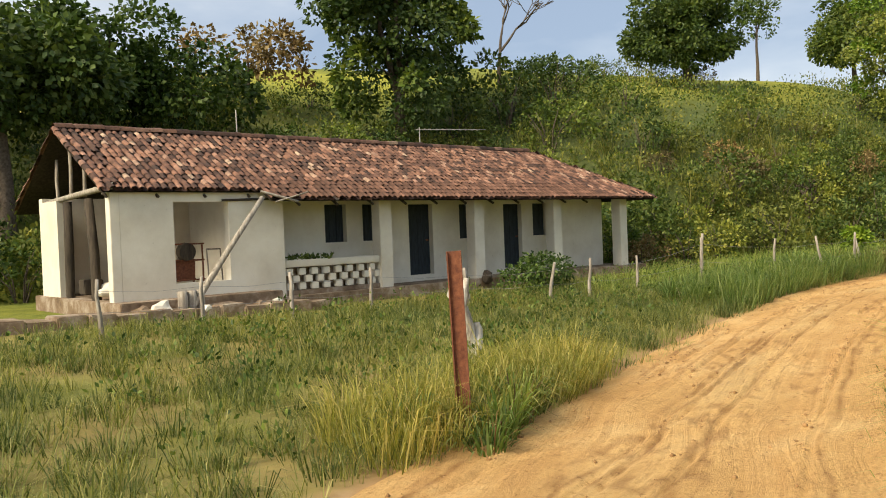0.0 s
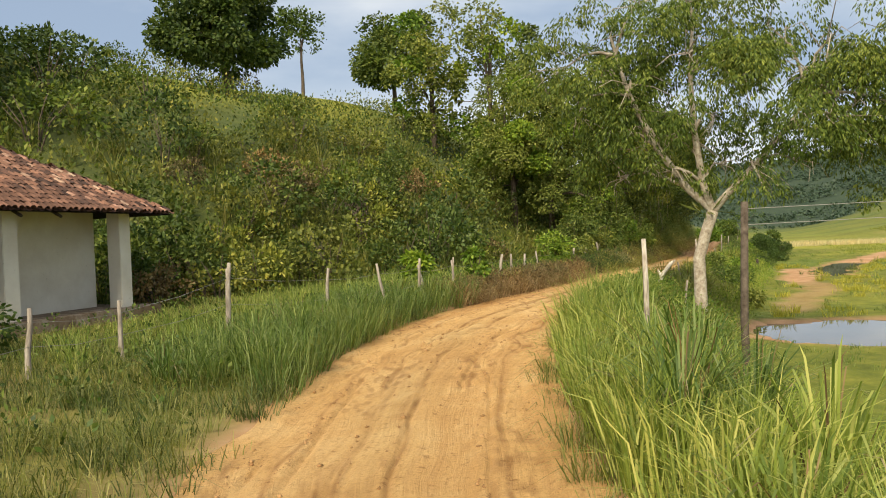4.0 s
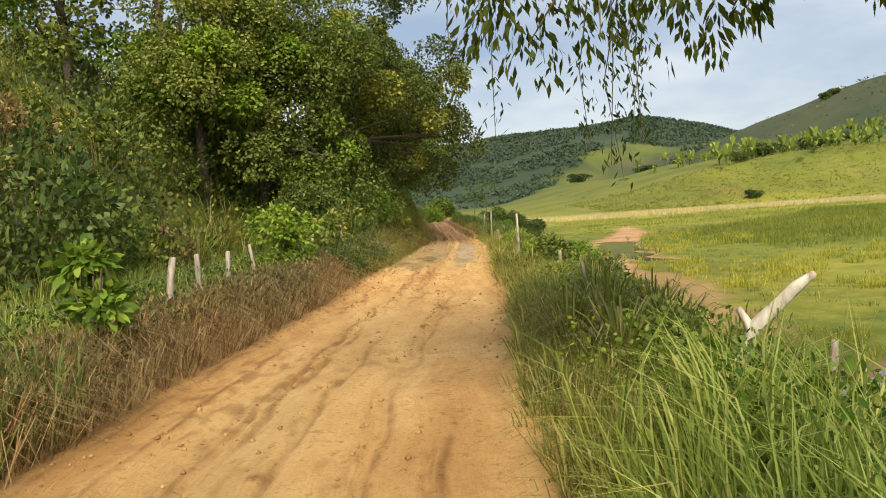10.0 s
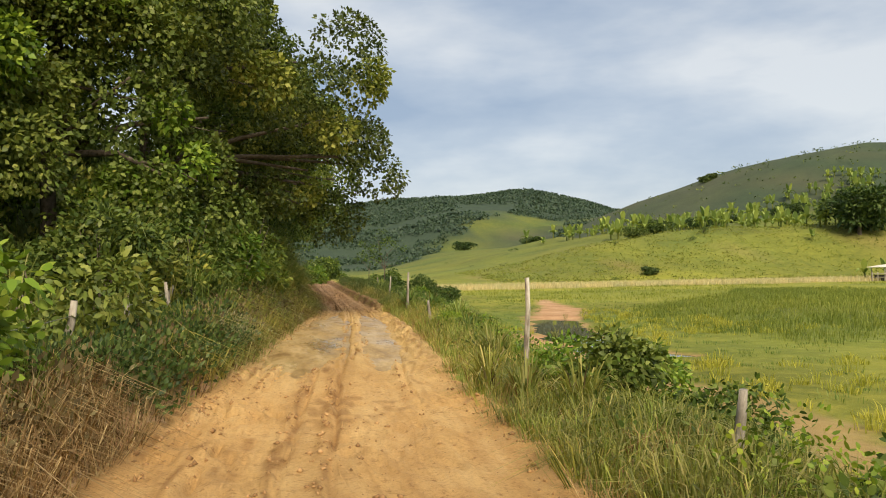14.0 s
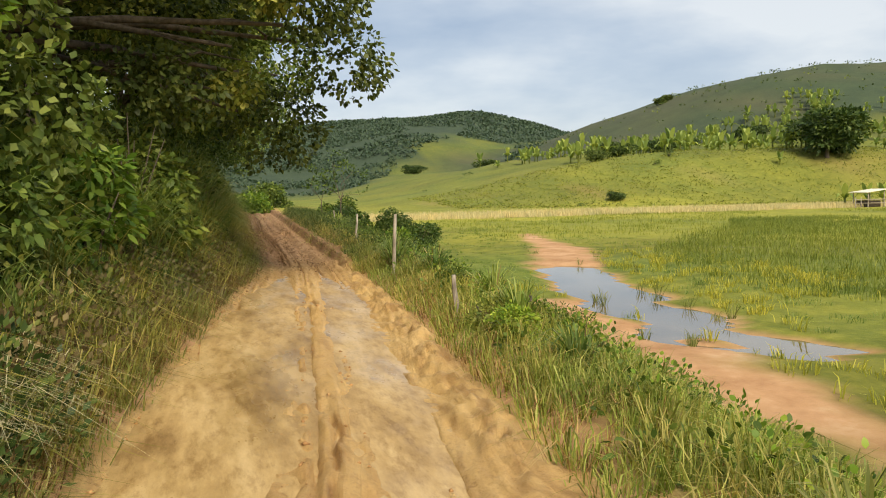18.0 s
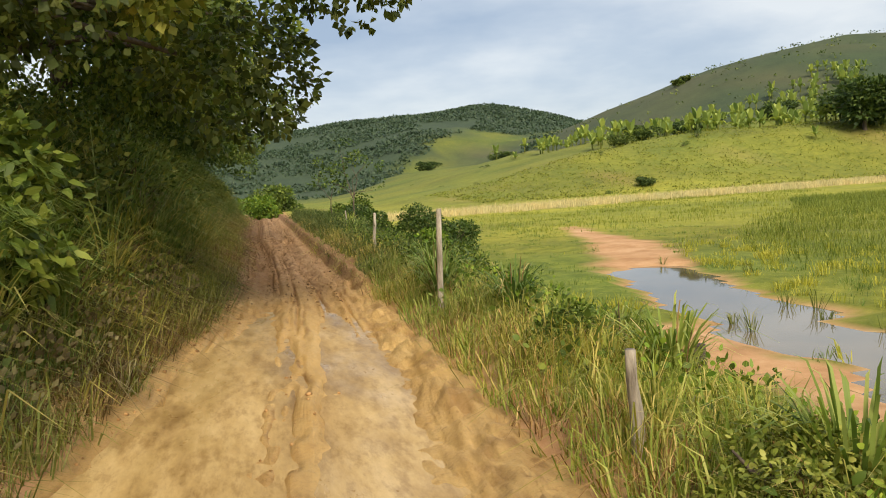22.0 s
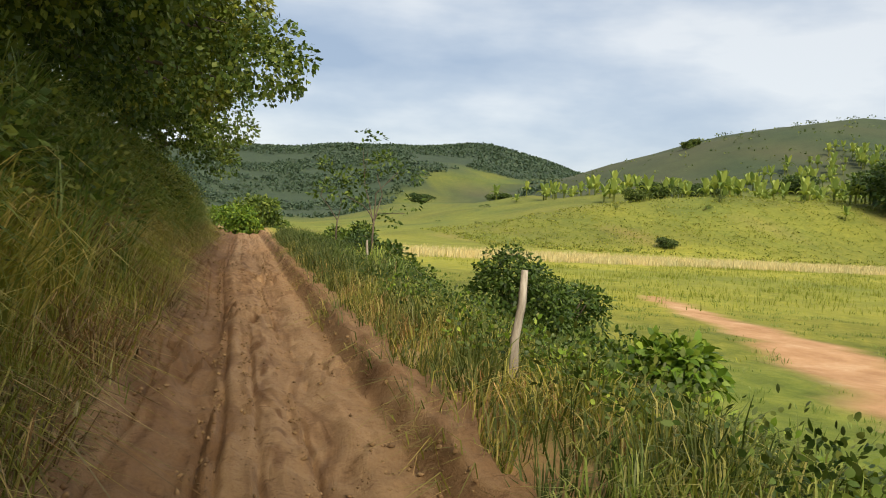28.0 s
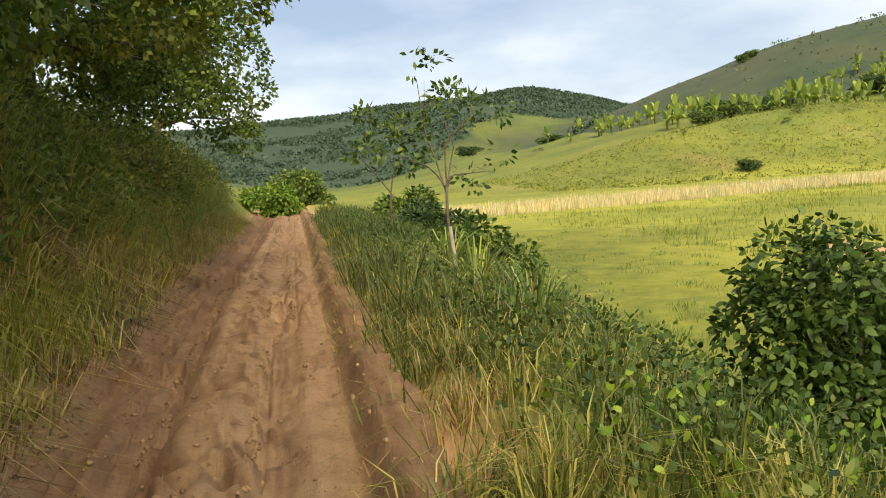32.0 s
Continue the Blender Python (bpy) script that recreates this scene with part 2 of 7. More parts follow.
# ---- plan of the ground ----
LEFT_X = (-60, -14, -6, -3, 0.5, 3.2, 5.7, 11, 16, 20, 23.5, 28, 35, 42, 50, 54, 60, 66, 73, 83, 99, 140, 400)
LEFT_Y = (-46, -7.5, -1.4, 1.0, 3.0, 3.6, 4.4, 6.0, 7.4, 8.0, 8.1, 7.7, 6.75, 6.0, 5.2, 4.65, 3.85, 3.5, 3.35, 3.45, 2.85, 1.6, -4)
RIGHT_X = (-60, -14, -6, -3, 0, 2, 4, 10, 14.3, 18.8, 23, 26.6, 34, 42, 47, 55, 62, 67, 75, 90, 140, 400)
RIGHT_Y = (-52, -12.0, -5.6, -3.4, -1.3, -0.3, 0.6, 2.7, 3.8, 4.5, 4.4, 4.2, 3.2, 2.7, 2.1, 1.5, 1.3, 1.25, 1.0, 0.5, -0.9, -6.5)
FOOT_X = (-80, -40, 0, 22, 30, 38, 46, 55, 65, 80, 100, 140, 400)
FOOT_Y = (40, 30, 25.0, 20.6, 14.6, 11.4, 9.4, 8.0, 6.6, 5.4, 4.6, 3.6, 0)
FIELD = -0.9


def left_edge(x):
    return np.interp(x, LEFT_X, LEFT_Y)


def right_edge(x):
    return np.interp(x, RIGHT_X, RIGHT_Y)


def smooth(a, b, v):
    u = np.clip((np.asarray(v, float) - a) / (b - a), 0, 1)
    return u * u * (3 - 2 * u)


def ripple(x, y, s=1.0, seed=0.0):
    """A cheap smooth unevenness between -1 and 1."""
    x, y = np.asarray(x, float) * s, np.asarray(y, float) * s
    return (np.sin(x * 1.1 + 1.7 * np.sin(y * 0.7 + seed) + seed) + np.sin(y * 1.3 - 1.3 * np.sin(x * 0.9 + 2 * seed)) + np.sin(0.6 * (x - y) * 2.1 + 3 * seed)) / 3


LATTICE = np.random.default_rng(3).uniform(-1, 1, (256, 256))


def vnoise(x, y):
    """Smooth value noise between -1 and 1, one bump a metre."""
    x, y = np.broadcast_arrays(np.asarray(x, float), np.asarray(y, float))
    i, j = np.floor(x).astype(int), np.floor(y).astype(int)
    u, v = x - i, y - j
    u, v = u * u * (3 - 2 * u), v * v * (3 - 2 * v)
    a, b = LATTICE[i % 256, j % 256], LATTICE[(i + 1) % 256, j % 256]
    c, d = LATTICE[i % 256, (j + 1) % 256], LATTICE[(i + 1) % 256, (j + 1) % 256]
    return (a * (1 - u) + b * u) * (1 - v) + (c * (1 - u) + d * u) * v


def off_line(x, y, pts):
    """The distance from a line of points, and how far along it."""
    x, y = np.asarray(x, float), np.asarray(y, float)
    best = np.full(np.broadcast(x, y).shape, 1e9)
    for (ax, ay), (bx, by) in zip(pts[:-1], pts[1:]):
        ux, uy = bx - ax, by - ay
        f = np.clip(((x - ax) * ux + (y - ay) * uy) / (ux * ux + uy * uy), 0, 1)
        best = np.minimum(best, np.hypot(x - ax - f * ux, y - ay - f * uy))
    return best


POOL = [(52.6, -4.9), (56.5, -4.8), (60.5, -5.5), (64.0, -6.4), (67.6, -7.6)]
POND = [(27.9, -2.1), (28.7, -8.5)]
TRACK = [(33.5, -0.9), (37.0, -1.5), (43.0, -2.8), (50.0, -2.3), (56.0, -3.0), (59.0, -3.0)]
TRACK_END = [(68.0, -7.6), (72.5, -9.5), (76.0, -10.8), (81.0, -11.9), (89.0, -14.0)]
MUD = [(49.0, -2.4), (54.0, -3.2), (59.0, -3.2)]


def pool_depth(x, y):
    a = 1.4 + 0.35 * ripple(x, y, 1.3, 2.0) + 0.3 * vnoise(x * 1.1, y * 1.6) - 0.9 * smooth(0.30, 0.62, vnoise(x * 1.1 + 4, y * 1.7)) * smooth(62, 57, x) * smooth(-5.2, -4.0, y) - off_line(x, y, POOL)
    b = 3.1 + 0.3 * ripple(x, y, 1.1, 4.0) + 0.25 * vnoise(x * 1.3, y * 1.3) - off_line(x, y, POND)
    return np.maximum(a, b)


def ground_z(x, y):
    """The height of the land."""
    x, y = np.asarray(x, float), np.asarray(y, float)
    yl, yr = left_edge(x), right_edge(x)
    dl, dr = y - yl, yr - y
    # right side: a low grassy shoulder, then down to the field
    far = np.interp(x, (-60, 10, 30, 45, 60, 80, 100), (3.5, 3.5, 3.2, 3.2, 3.6, 4.6, 6.0))
    crest = np.interp(x, (-60, 20, 45, 58, 66, 80, 120), (0.10, 0.12, 0.12, 0.26, 0.30, 0.35, 0.3))
    zr = crest * smooth(0.0, 0.6, dr) + (FIELD - crest) * smooth(0.9, far, dr)
    zr = zr + 0.05 * ripple(x, y, 0.8, 1.0) * smooth(0.3, 2, dr)
    zr = zr - 0.30 * smooth(-0.15, 0.9, pool_depth(x, y))
    # left side: a cut bank, the yard, the hill
    cut = np.interp(x, (-60, 10, 20, 28, 45, 55, 65, 80, 140), (0.03, 0.05, 0.15, 0.30, 0.45, 0.9, 1.4, 1.5, 1.2))
    yard = np.interp(x, (-60, 2, 8, 20, 32, 140), (0.6, 0.34, 0.18, 0.13, 0.3, 0.2))
    zl = cut * smooth(0.0, np.maximum(0.55, cut * 1.25), dl) + (yard - cut * 0.4) * smooth(2.0, 8.0, dl) * (1 - smooth(38, 50, x))
    v = np.maximum(y - np.interp(x, FOOT_X, FOOT_Y), 0)
    top = np.interp(x, (-100, 0, 60, 120, 200, 400), (14, 15.5, 16.5, 12, 7, 5))
    zl = zl + top * (1 - np.exp(-v / 19.0)) * smooth(0, 3, v) + 0.5 * ripple(x, y, 0.25, 3.0) * smooth(2, 10, v)
    z = np.where(dl > 0, zl, np.where(dr > 0, zr, 0.0))
    z = z - 0.22 * smooth(0.0, 0.25, np.minimum(-dl, -dr))
    # right hill: a bench with bananas, then the long ridge
    u = x - 150 - 0.12 * (y + 90) + 5 * vnoise(x / 30, y / 30)
    bench = np.interp(y, (-400, -101, -76, -56, -40, -22), (10, 10, 9.5, 6.5, 2.5, 0.0))
    ridge = np.interp(y, (-700, -260, -205, -178, -161, -130, -100, -60, -20), (57, 51, 45, 42, 36.5, 24, 10, 2, 0))
    hill = bench * smooth(0, 30, u) + np.maximum(ridge - bench, 0) * smooth(25, 165, u) * (1 - 0.8 * smooth(170, 420, u))
    hill = hill + (2.2 * vnoise(x / 22, y / 22) + 0.8 * vnoise(x / 7, y / 7)) * smooth(5, 80, u) * smooth(30, 90, -y)
    # far hill
    hm = np.interp(y, (-1500, -500, -260, -221, -209, -162, -104, -63, -45, 0, 120, 500, 1500), (20, 30, 38, 42, 46, 55, 51.5, 46, 43, 40, 38, 30, 15))
    far_hill = (hm - 1.5) * np.exp(-(((x - 585) / np.where(x < 585, 120.0, 400.0)) ** 2)) + 5.0 * vnoise(x / 60, y / 60) * smooth(330, 480, x)
    spur = 17 * np.exp(-(((x - 400) / 80.0) ** 2) - ((y + 190) / 60.0) ** 2) + 13 * np.exp(-(((x - 450) / 60.0) ** 2) - ((y + 90) / 40.0) ** 2)
    return np.where(dr > 0, np.maximum(z + hill, far_hill + spur - 1.0), np.maximum(z, far_hill - 1.0))


def wooded(x, y):
    """How far the distant hills are under forest: all but two grassy spurs."""
    grassy = np.maximum(np.exp(-(((x - 405) / 62) ** 2) - ((y + 100 + 0.5 * (x - 405)) / 30) ** 2), np.exp(-(((x - 370) / 80) ** 2) - ((y + 180) / 50) ** 2))
    return smooth(325, 390, x) * (1 - smooth(0.22, 0.5, grassy + 0.12 * vnoise(x / 16, y / 16)))


# ---- mesh tools ----
def mesh_np(name, verts, faces, mats, smooth_faces=False, face_mats=None):
    """A mesh from arrays: faces all of one length."""
    me = bpy.data.meshes.new(name)
    verts, faces = np.asarray(verts, np.float32), np.asarray(faces, np.int32)
    n, k = faces.shape
    me.vertices.add(len(verts))
    me.vertices.foreach_set("co", verts.ravel())
    me.loops.add(n * k)
    me.loops.foreach_set("vertex_index", faces.ravel())
    me.polygons.add(n)
    me.polygons.foreach_set("loop_start", np.arange(0, n * k, k, dtype=np.int32))
    me.polygons.foreach_set("loop_total", np.full(n, k, np.int32))
    if smooth_faces:
        me.polygons.foreach_set("use_smooth", np.ones(n, bool))
    for m in mats if isinstance(mats, (list, tuple)) else [mats]:
        me.materials.append(m)
    if face_mats is not None:
        me.polygons.foreach_set("material_index", np.asarray(face_mats, np.int32))
    me.update(calc_edges=True)
    return me


def part(name, data, material, parent, label=""):
    """One mesh object, from a bmesh or a mesh, under a thing or a part."""
    if isinstance(data, bmesh.types.BMesh):
        me = bpy.data.meshes.new(name)
        data.to_mesh(me)
        data.free()
        me.materials.append(material)
    else:
        me = data
    ob = new(name, me)
    ob.parent = parent
    if label:
        ob["label"] = label
    return ob


def thing(name, at, label, category, group="", kind="", rz=0.0):
    ob = new(name)
    ob.matrix_basis = pose(*at, 0, 0, rz)
    return tagged(ob, label, category, group, kind)


def box(bm, x0, x1, y0, y1, z0, z1, bevel=0.0, wob=0.0):
    r = bmesh.ops.create_cube(bm, size=1.0)
    for v in r["verts"]:
        v.co = Vector((x0 + (v.co.x + 0.5) * (x1 - x0), y0 + (v.co.y + 0.5) * (y1 - y0), z0 + (v.co.z + 0.5) * (z1 - z0)))
        if wob:
            v.co += Vector((random.uniform(-wob, wob), random.uniform(-wob, wob), random.uniform(-wob, wob)))
    if bevel:
        edges = list({e for v in r["verts"] for e in v.link_edges})
        bmesh.ops.bevel(bm, geom=edges, offset=bevel, segments=2, affect="EDGES")
    return r["verts"]


def box_mesh(name, dims, material, bevel=0.0, wob=0.0):
    bm = bmesh.new()
    box(bm, *dims, bevel, wob)
    me = bpy.data.meshes.new(name)
    bm.to_mesh(me)
    bm.free()
    me.materials.append(material)
    return me


def tube_arrays(path, radii, sides=8, start=0, rough=0.0):
    """Vertices and quads of a tapered limb along a path."""
    path = [Vector(p) for p in path]
    V, F = [], []
    for i, p in enumerate(path):
        d = (path[min(i + 1, len(path) - 1)] - path[max(i - 1, 0)]).normalized()
        a = d.orthogonal().normalized()
        if abs(d.z) > 0.5:
            a = (Vector((1, 0, 0)) - d * d.x).normalized()
        b = d.cross(a)
        for k in range(sides):
            q = 2 * math.pi * k / sides
            r = radii[i] * (1 + random.uniform(-rough, rough))
            V.append(p + (a * math.cos(q) + b * math.sin(q)) * r)
        if i:
            o = start + (i - 1) * sides
            for k in range(sides):
                F.append((o + k, o + (k + 1) % sides, o + sides + (k + 1) % sides, o + sides + k))
    o = start + (len(path) - 1) * sides
    for k in range(1, sides - 1, 2):
        F.append((o, o + k, o + k + 1, o + (k + 2) % sides))
    return V, F


def limbs_mesh(name, limbs, material, sides=8, rough=0.08):
    V, F = [], []
    for path, radii in limbs:
        v, f = tube_arrays(path, radii, sides, len(V), rough)
        V += v
        F += f
    return mesh_np(name, [tuple(v) for v in V], F, material, True)


def leaves_mesh(name, centres, ways, length, width, material, rng, fold=0.18, droop=0.0, full=False, facing=None):
    """Many pointed leaves: two folded triangles each, or four in a rounder, bent blade."""
    n = len(centres)
    ways = ways / np.maximum(np.linalg.norm(ways, axis=1, keepdims=True), 1e-6)
    ways = ways + np.array([0, 0, -droop])
    ways = ways / np.maximum(np.linalg.norm(ways, axis=1, keepdims=True), 1e-6)
    side = np.cross(ways, rng.normal(size=(n, 3)) if facing is None else facing)
    side /= np.maximum(np.linalg.norm(side, axis=1, keepdims=True), 1e-6)
    up = np.cross(side, ways)
    ln = length * rng.uniform(0.6, 1.3, (n, 1))
    wd = width * rng.uniform(0.7, 1.3, (n, 1))
    base = centres
    tip = centres + ways * ln
    mid = centres + ways * ln * 0.45
    l = mid + side * wd + up * wd * fold
    r = mid - side * wd + up * wd * fold
    if full:
        bend = np.array([0, 0, -1.0]) * ln * rng.uniform(0.0, 0.3, (n, 1))
        p1, p2 = centres + ways * ln * 0.28, centres + ways * ln * 0.68 + bend * 0.4
        lift = up * wd * fold
        V = np.stack([base, p1 + side * wd + lift, p2 + side * wd * 0.85 + lift, tip + bend, p2 - side * wd * 0.85 + lift, p1 - side * wd + lift], 1).reshape(-1, 3)
        i = np.arange(n)[:, None] * 6
        F = np.concatenate([i + np.array([[0, 5, 1]]), i + np.array([[1, 5, 4]]), i + np.array([[1, 4, 2]]), i + np.array([[2, 4, 3]])], 1).reshape(-1, 3)
        return mesh_np(name, V, F, material)
    V = np.stack([base, l, tip, r], 1).reshape(-1, 3)
    i = np.arange(n)[:, None] * 4
    F = np.concatenate([i + np.array([[0, 2, 1]]), i + np.array([[0, 3, 2]])], 1).reshape(-1, 3)
    return mesh_np(name, V, F, material)


def ball(rng, n, inner=0.0):
    d = rng.normal(size=(n, 3))
    d /= np.linalg.norm(d, axis=1, keepdims=True)
    return d * (inner + (1 - inner) * rng.uniform(0, 1, (n, 1)) ** 0.5)


def crown_mesh(name, blobs, clumps, per, leaf, material, rng, clump_r=0.55, droop=0.3, slim=0.30, full=False):
    """A crown: clumps of leaves spread in the outer part of the given blobs (x, y, z, rx, ry, rz)."""
    blobs = np.array(blobs, float)
    vol = (blobs[:, 3] * blobs[:, 4] * blobs[:, 5]) ** 0.67
    lobes = max(7, clumps // 11)
    bw = np.searchsorted(np.cumsum(vol / vol.sum()), (np.arange(lobes) + 0.5) / lobes)
    bd = ball(rng, lobes, 0.7)
    bc = blobs[bw, :3] + bd * blobs[bw, 3:] * 0.9
    br = np.minimum(clump_r * rng.uniform(1.0, 2.3, lobes), blobs[bw, 3] * 0.8)
    sprigs = clumps * per // 5
    pick = rng.choice(lobes, sprigs, p=br**2 / (br**2).sum())
    d = rng.normal(size=(sprigs, 3))
    d = d / np.linalg.norm(d, axis=1, keepdims=True) + bd[pick] * 0.45 + np.array([0, 0, 0.35])
    d /= np.linalg.norm(d, axis=1, keepdims=True)
    rad = br[pick] * (1.08 - 0.5 * rng.uniform(0, 1, sprigs) ** 2.2)
    sc = bc[pick] + d * rad[:, None] * np.array([1.0, 1.0, 0.8])
    own = np.repeat(np.arange(sprigs), 5)
    o = ball(rng, sprigs * 5, 0.3)
    pts = sc[own] + o * leaf * 0.8
    ways = o + d[own] * 0.55
    facing = None if slim < 0.2 else d[own] + 0.5 * rng.normal(size=(sprigs * 5, 3)) + np.array([0, 0, 0.25])
    return leaves_mesh(name, pts, ways, leaf, leaf * slim, material, rng, 0.2, droop, full, facing)


# ---- ground ----
def spaced(dense0, dense1, step, lo, hi, grow=1.12):
    mids = np.arange(dense0, dense1 + 1e-6, step)
    up, s = [], step
    p = dense1
    while p < hi:
        s *= grow
        p += s
        up.append(p)
    dn, s, p = [], step, dense0
    while p > lo:
        s *= grow
        p -= s
        dn.append(p)
    return np.array(dn[::-1] + list(mids) + up)


gx, gy = spaced(-8, 96, 0.42, -900, 2600, 1.085), spaced(-12, 18, 0.32, -1700, 1700, 1.085)
GX, GY = np.meshgrid(gx, gy, indexing="ij")
GZ = ground_z(GX, GY)
ii = np.arange(len(gx) - 1)[:, None] * len(gy) + np.arange(len(gy) - 1)[None, :]
gf = np.stack([ii, ii + len(gy), ii + len(gy) + 1, ii + 1], -1).reshape(-1, 4)

mm = Mat("land", 0.95)
cov = mm.attr("cover")
soil = mm.ramp(mm.noise(0.9, 8, 0.7), (0.3, (0.32, 0.165, 0.075)), (0.55, (0.47, 0.275, 0.14)), (0.75, (0.58, 0.40, 0.25)))
gr = mm.ramp(mm.noise(1.4, 8, 0.75), (0.3, (0.072, 0.092, 0.012)), (0.5, (0.138, 0.16, 0.025)), (0.7, (0.235, 0.235, 0.05)))
wide = mm.ramp(mm.noise(0.035, 7, 0.65), (0.35, (0.76, 0.92, 0.75)), (0.65, (1.25, 1.1, 0.75)))
gr = mm.mix(1.0, gr, wide, "MULTIPLY")
yel = mm.ramp(mm.noise(0.6, 8, 0.75), (0.3, (0.16, 0.175, 0.016)), (0.6, (0.33, 0.315, 0.038)), (0.8, (0.44, 0.38, 0.085)))
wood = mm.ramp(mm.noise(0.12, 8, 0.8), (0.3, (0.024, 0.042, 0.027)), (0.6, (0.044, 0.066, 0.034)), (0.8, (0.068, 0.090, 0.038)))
c = mm.mix(cov[1], gr, yel)
c = mm.mix(1.0, c, mm.ramp(mm.noise(0.05, 9, 0.75), (0.32, (0.62, 0.66, 0.62)), (0.5, (1.0, 1.0, 1.0)), (0.68, (1.2, 1.14, 1.0))), "MULTIPLY")
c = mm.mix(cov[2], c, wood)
c = mm.mix(cov[0], c, soil)
M_LAND = mm.color(c).bump(mm.noise(6, 8, 0.75), 0.6, 0.05).m

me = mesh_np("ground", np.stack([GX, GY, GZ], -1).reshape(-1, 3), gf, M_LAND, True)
X, Y = GX.ravel(), GY.ravel()
dl, dr = Y - left_edge(X), right_edge(X) - Y
n1, n2 = ripple(X, Y, 1.7, 1.0), ripple(X, Y, 0.4, 2.0)
bare = 0.15 * smooth(56, 60, X) * (1 - smooth(72, 80, X)) * (dr > 0)
soil_f = (1 - smooth(0.15, 0.75, np.maximum(dl, dr) - bare + 0.25 * n1)) * (X < 130)
soil_f = np.maximum(soil_f, (1 - smooth(0.4, 0.95, off_line(X, Y, TRACK) + 0.4 * n1)) * (X > 31) * (0.55 + 0.45 * smooth(44, 50, X)))
soil_f = np.maximum(soil_f, (1 - smooth(0.4, 1.2, off_line(X, Y, MUD) + 0.4 * n1)) * smooth(-0.5, 0.1, vnoise(X * 0.9, Y * 1.1)))
end_w = np.interp(X, (67, 70, 75, 80, 90), (1.2, 1.5, 1.5, 0.9, 0.5))
soil_f = np.maximum(soil_f, 1 - smooth(0.6, 1.15, off_line(X, Y, TRACK_END) / end_w + 0.3 * n1))
near_side = smooth(-1.0, 0.4, Y - np.interp(X, (52.6, 56.5, 60.5, 64.0, 67.6), (-4.9, -4.8, -5.5, -6.4, -7.6))) * (1 - smooth(59.5, 61.5, X) * (1 - smooth(66, 67.5, X)))
margin = np.where(X < 45, 0.55 + 0.45 * smooth(-3, 0, Y), near_side * (0.25 + 0.75 * smooth(-0.25, 0.25, vnoise(X * 0.8, Y * 0.9) + 0.1)))
soil_f = np.maximum(soil_f, smooth(-0.28, 0.05, pool_depth(X, Y) + 0.12 * n1) * np.maximum(margin, smooth(0.1, 0.3, pool_depth(X, Y))))
soil_f = np.maximum(soil_f, 0.42 * (dl > 0) * (X < 26) * (Y < 15.5) * (0.6 + 0.4 * n1))
hillside = smooth(1, 4, Y - np.interp(X, FOOT_X, FOOT_Y))
yel_f = smooth(6, 14, dr + 3 * n2) * smooth(-0.4, 0.5, ripple(X, Y, 0.09, 5.0) + 0.35 * smooth(40, 120, X)) * (1 - smooth(150, 260, X) * 0.35)
pale = smooth(108, 116, X + 0.16 * (Y + 40)) * (1 - smooth(140, 150, X + 0.16 * (Y + 40))) * (dr > 0)
yel_f = np.maximum(yel_f * 0.8, pale)
yel_f = np.maximum(yel_f, hillside * smooth(0.0, 0.6, n2 + 0.3) * smooth(9, 18, Y - np.interp(X, FOOT_X, FOOT_Y)))
wood_f = wooded(X, Y)
yel_f = yel_f * (1 - 0.85 * smooth(300, 340, X))
wood_f = np.maximum(wood_f, 0.3 * smooth(280, 340, X))
uh = X - 150 - 0.12 * (Y + 90)
yel_f = np.where((uh > 5) & (dr > 0) & (X < 420), np.maximum(yel_f * 0.5, 0.35 - 0.3 * smooth(60, 110, uh)) * (0.8 + 0.4 * n2), yel_f)
wood_f = np.maximum(wood_f, 0.95 * smooth(50, 100, uh + 15 * n2) * (dr > 0) * (X < 430) * smooth(60, 110, -Y))
wood_f = np.maximum(wood_f, 0.26 * smooth(3, 10, uh) * (dr > 0) * (X < 430) * smooth(15, 40, -Y) * (0.8 + 0.4 * vnoise(X / 5, Y / 5)))
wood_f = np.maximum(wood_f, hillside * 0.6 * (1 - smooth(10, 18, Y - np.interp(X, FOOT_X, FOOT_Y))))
soil_f = np.maximum(soil_f, 0.07 * smooth(62, 115, uh + 12 * n2) * smooth(-0.5, 0.5, vnoise(X / 14, Y / 14)) * (dr > 0) * (X < 430) * smooth(70, 110, -Y))
soil_f = np.maximum(soil_f, 0.22 * smooth(0.25, 0.7, vnoise(X / 9, Y / 5)) * smooth(4, 12, uh) * (1 - smooth(34, 44, uh)) * (dr > 0))
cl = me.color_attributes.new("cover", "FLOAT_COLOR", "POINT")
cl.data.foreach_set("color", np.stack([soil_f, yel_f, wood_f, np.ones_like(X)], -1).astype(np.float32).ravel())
ground = tagged(new("ground", me), "grassy valley floor and hills with bare orange soil patches", "ground", kind="structure")

# ---- road ----
rs = np.concatenate([np.arange(-6, 82, 0.11), np.arange(82, 128, 0.4)])
rv = np.linspace(0, 1, 168)
RX, RV = np.meshgrid(rs, rv, indexing="ij")
RL, RR = left_edge(RX) + 0.22 + 0.13 * ripple(RX, RX * 0, 2.3, 1.0), right_edge(RX) - 0.22 - 0.13 * ripple(RX, RX * 0, 1.9, 3.0)
RY = RR + (RL - RR) * RV


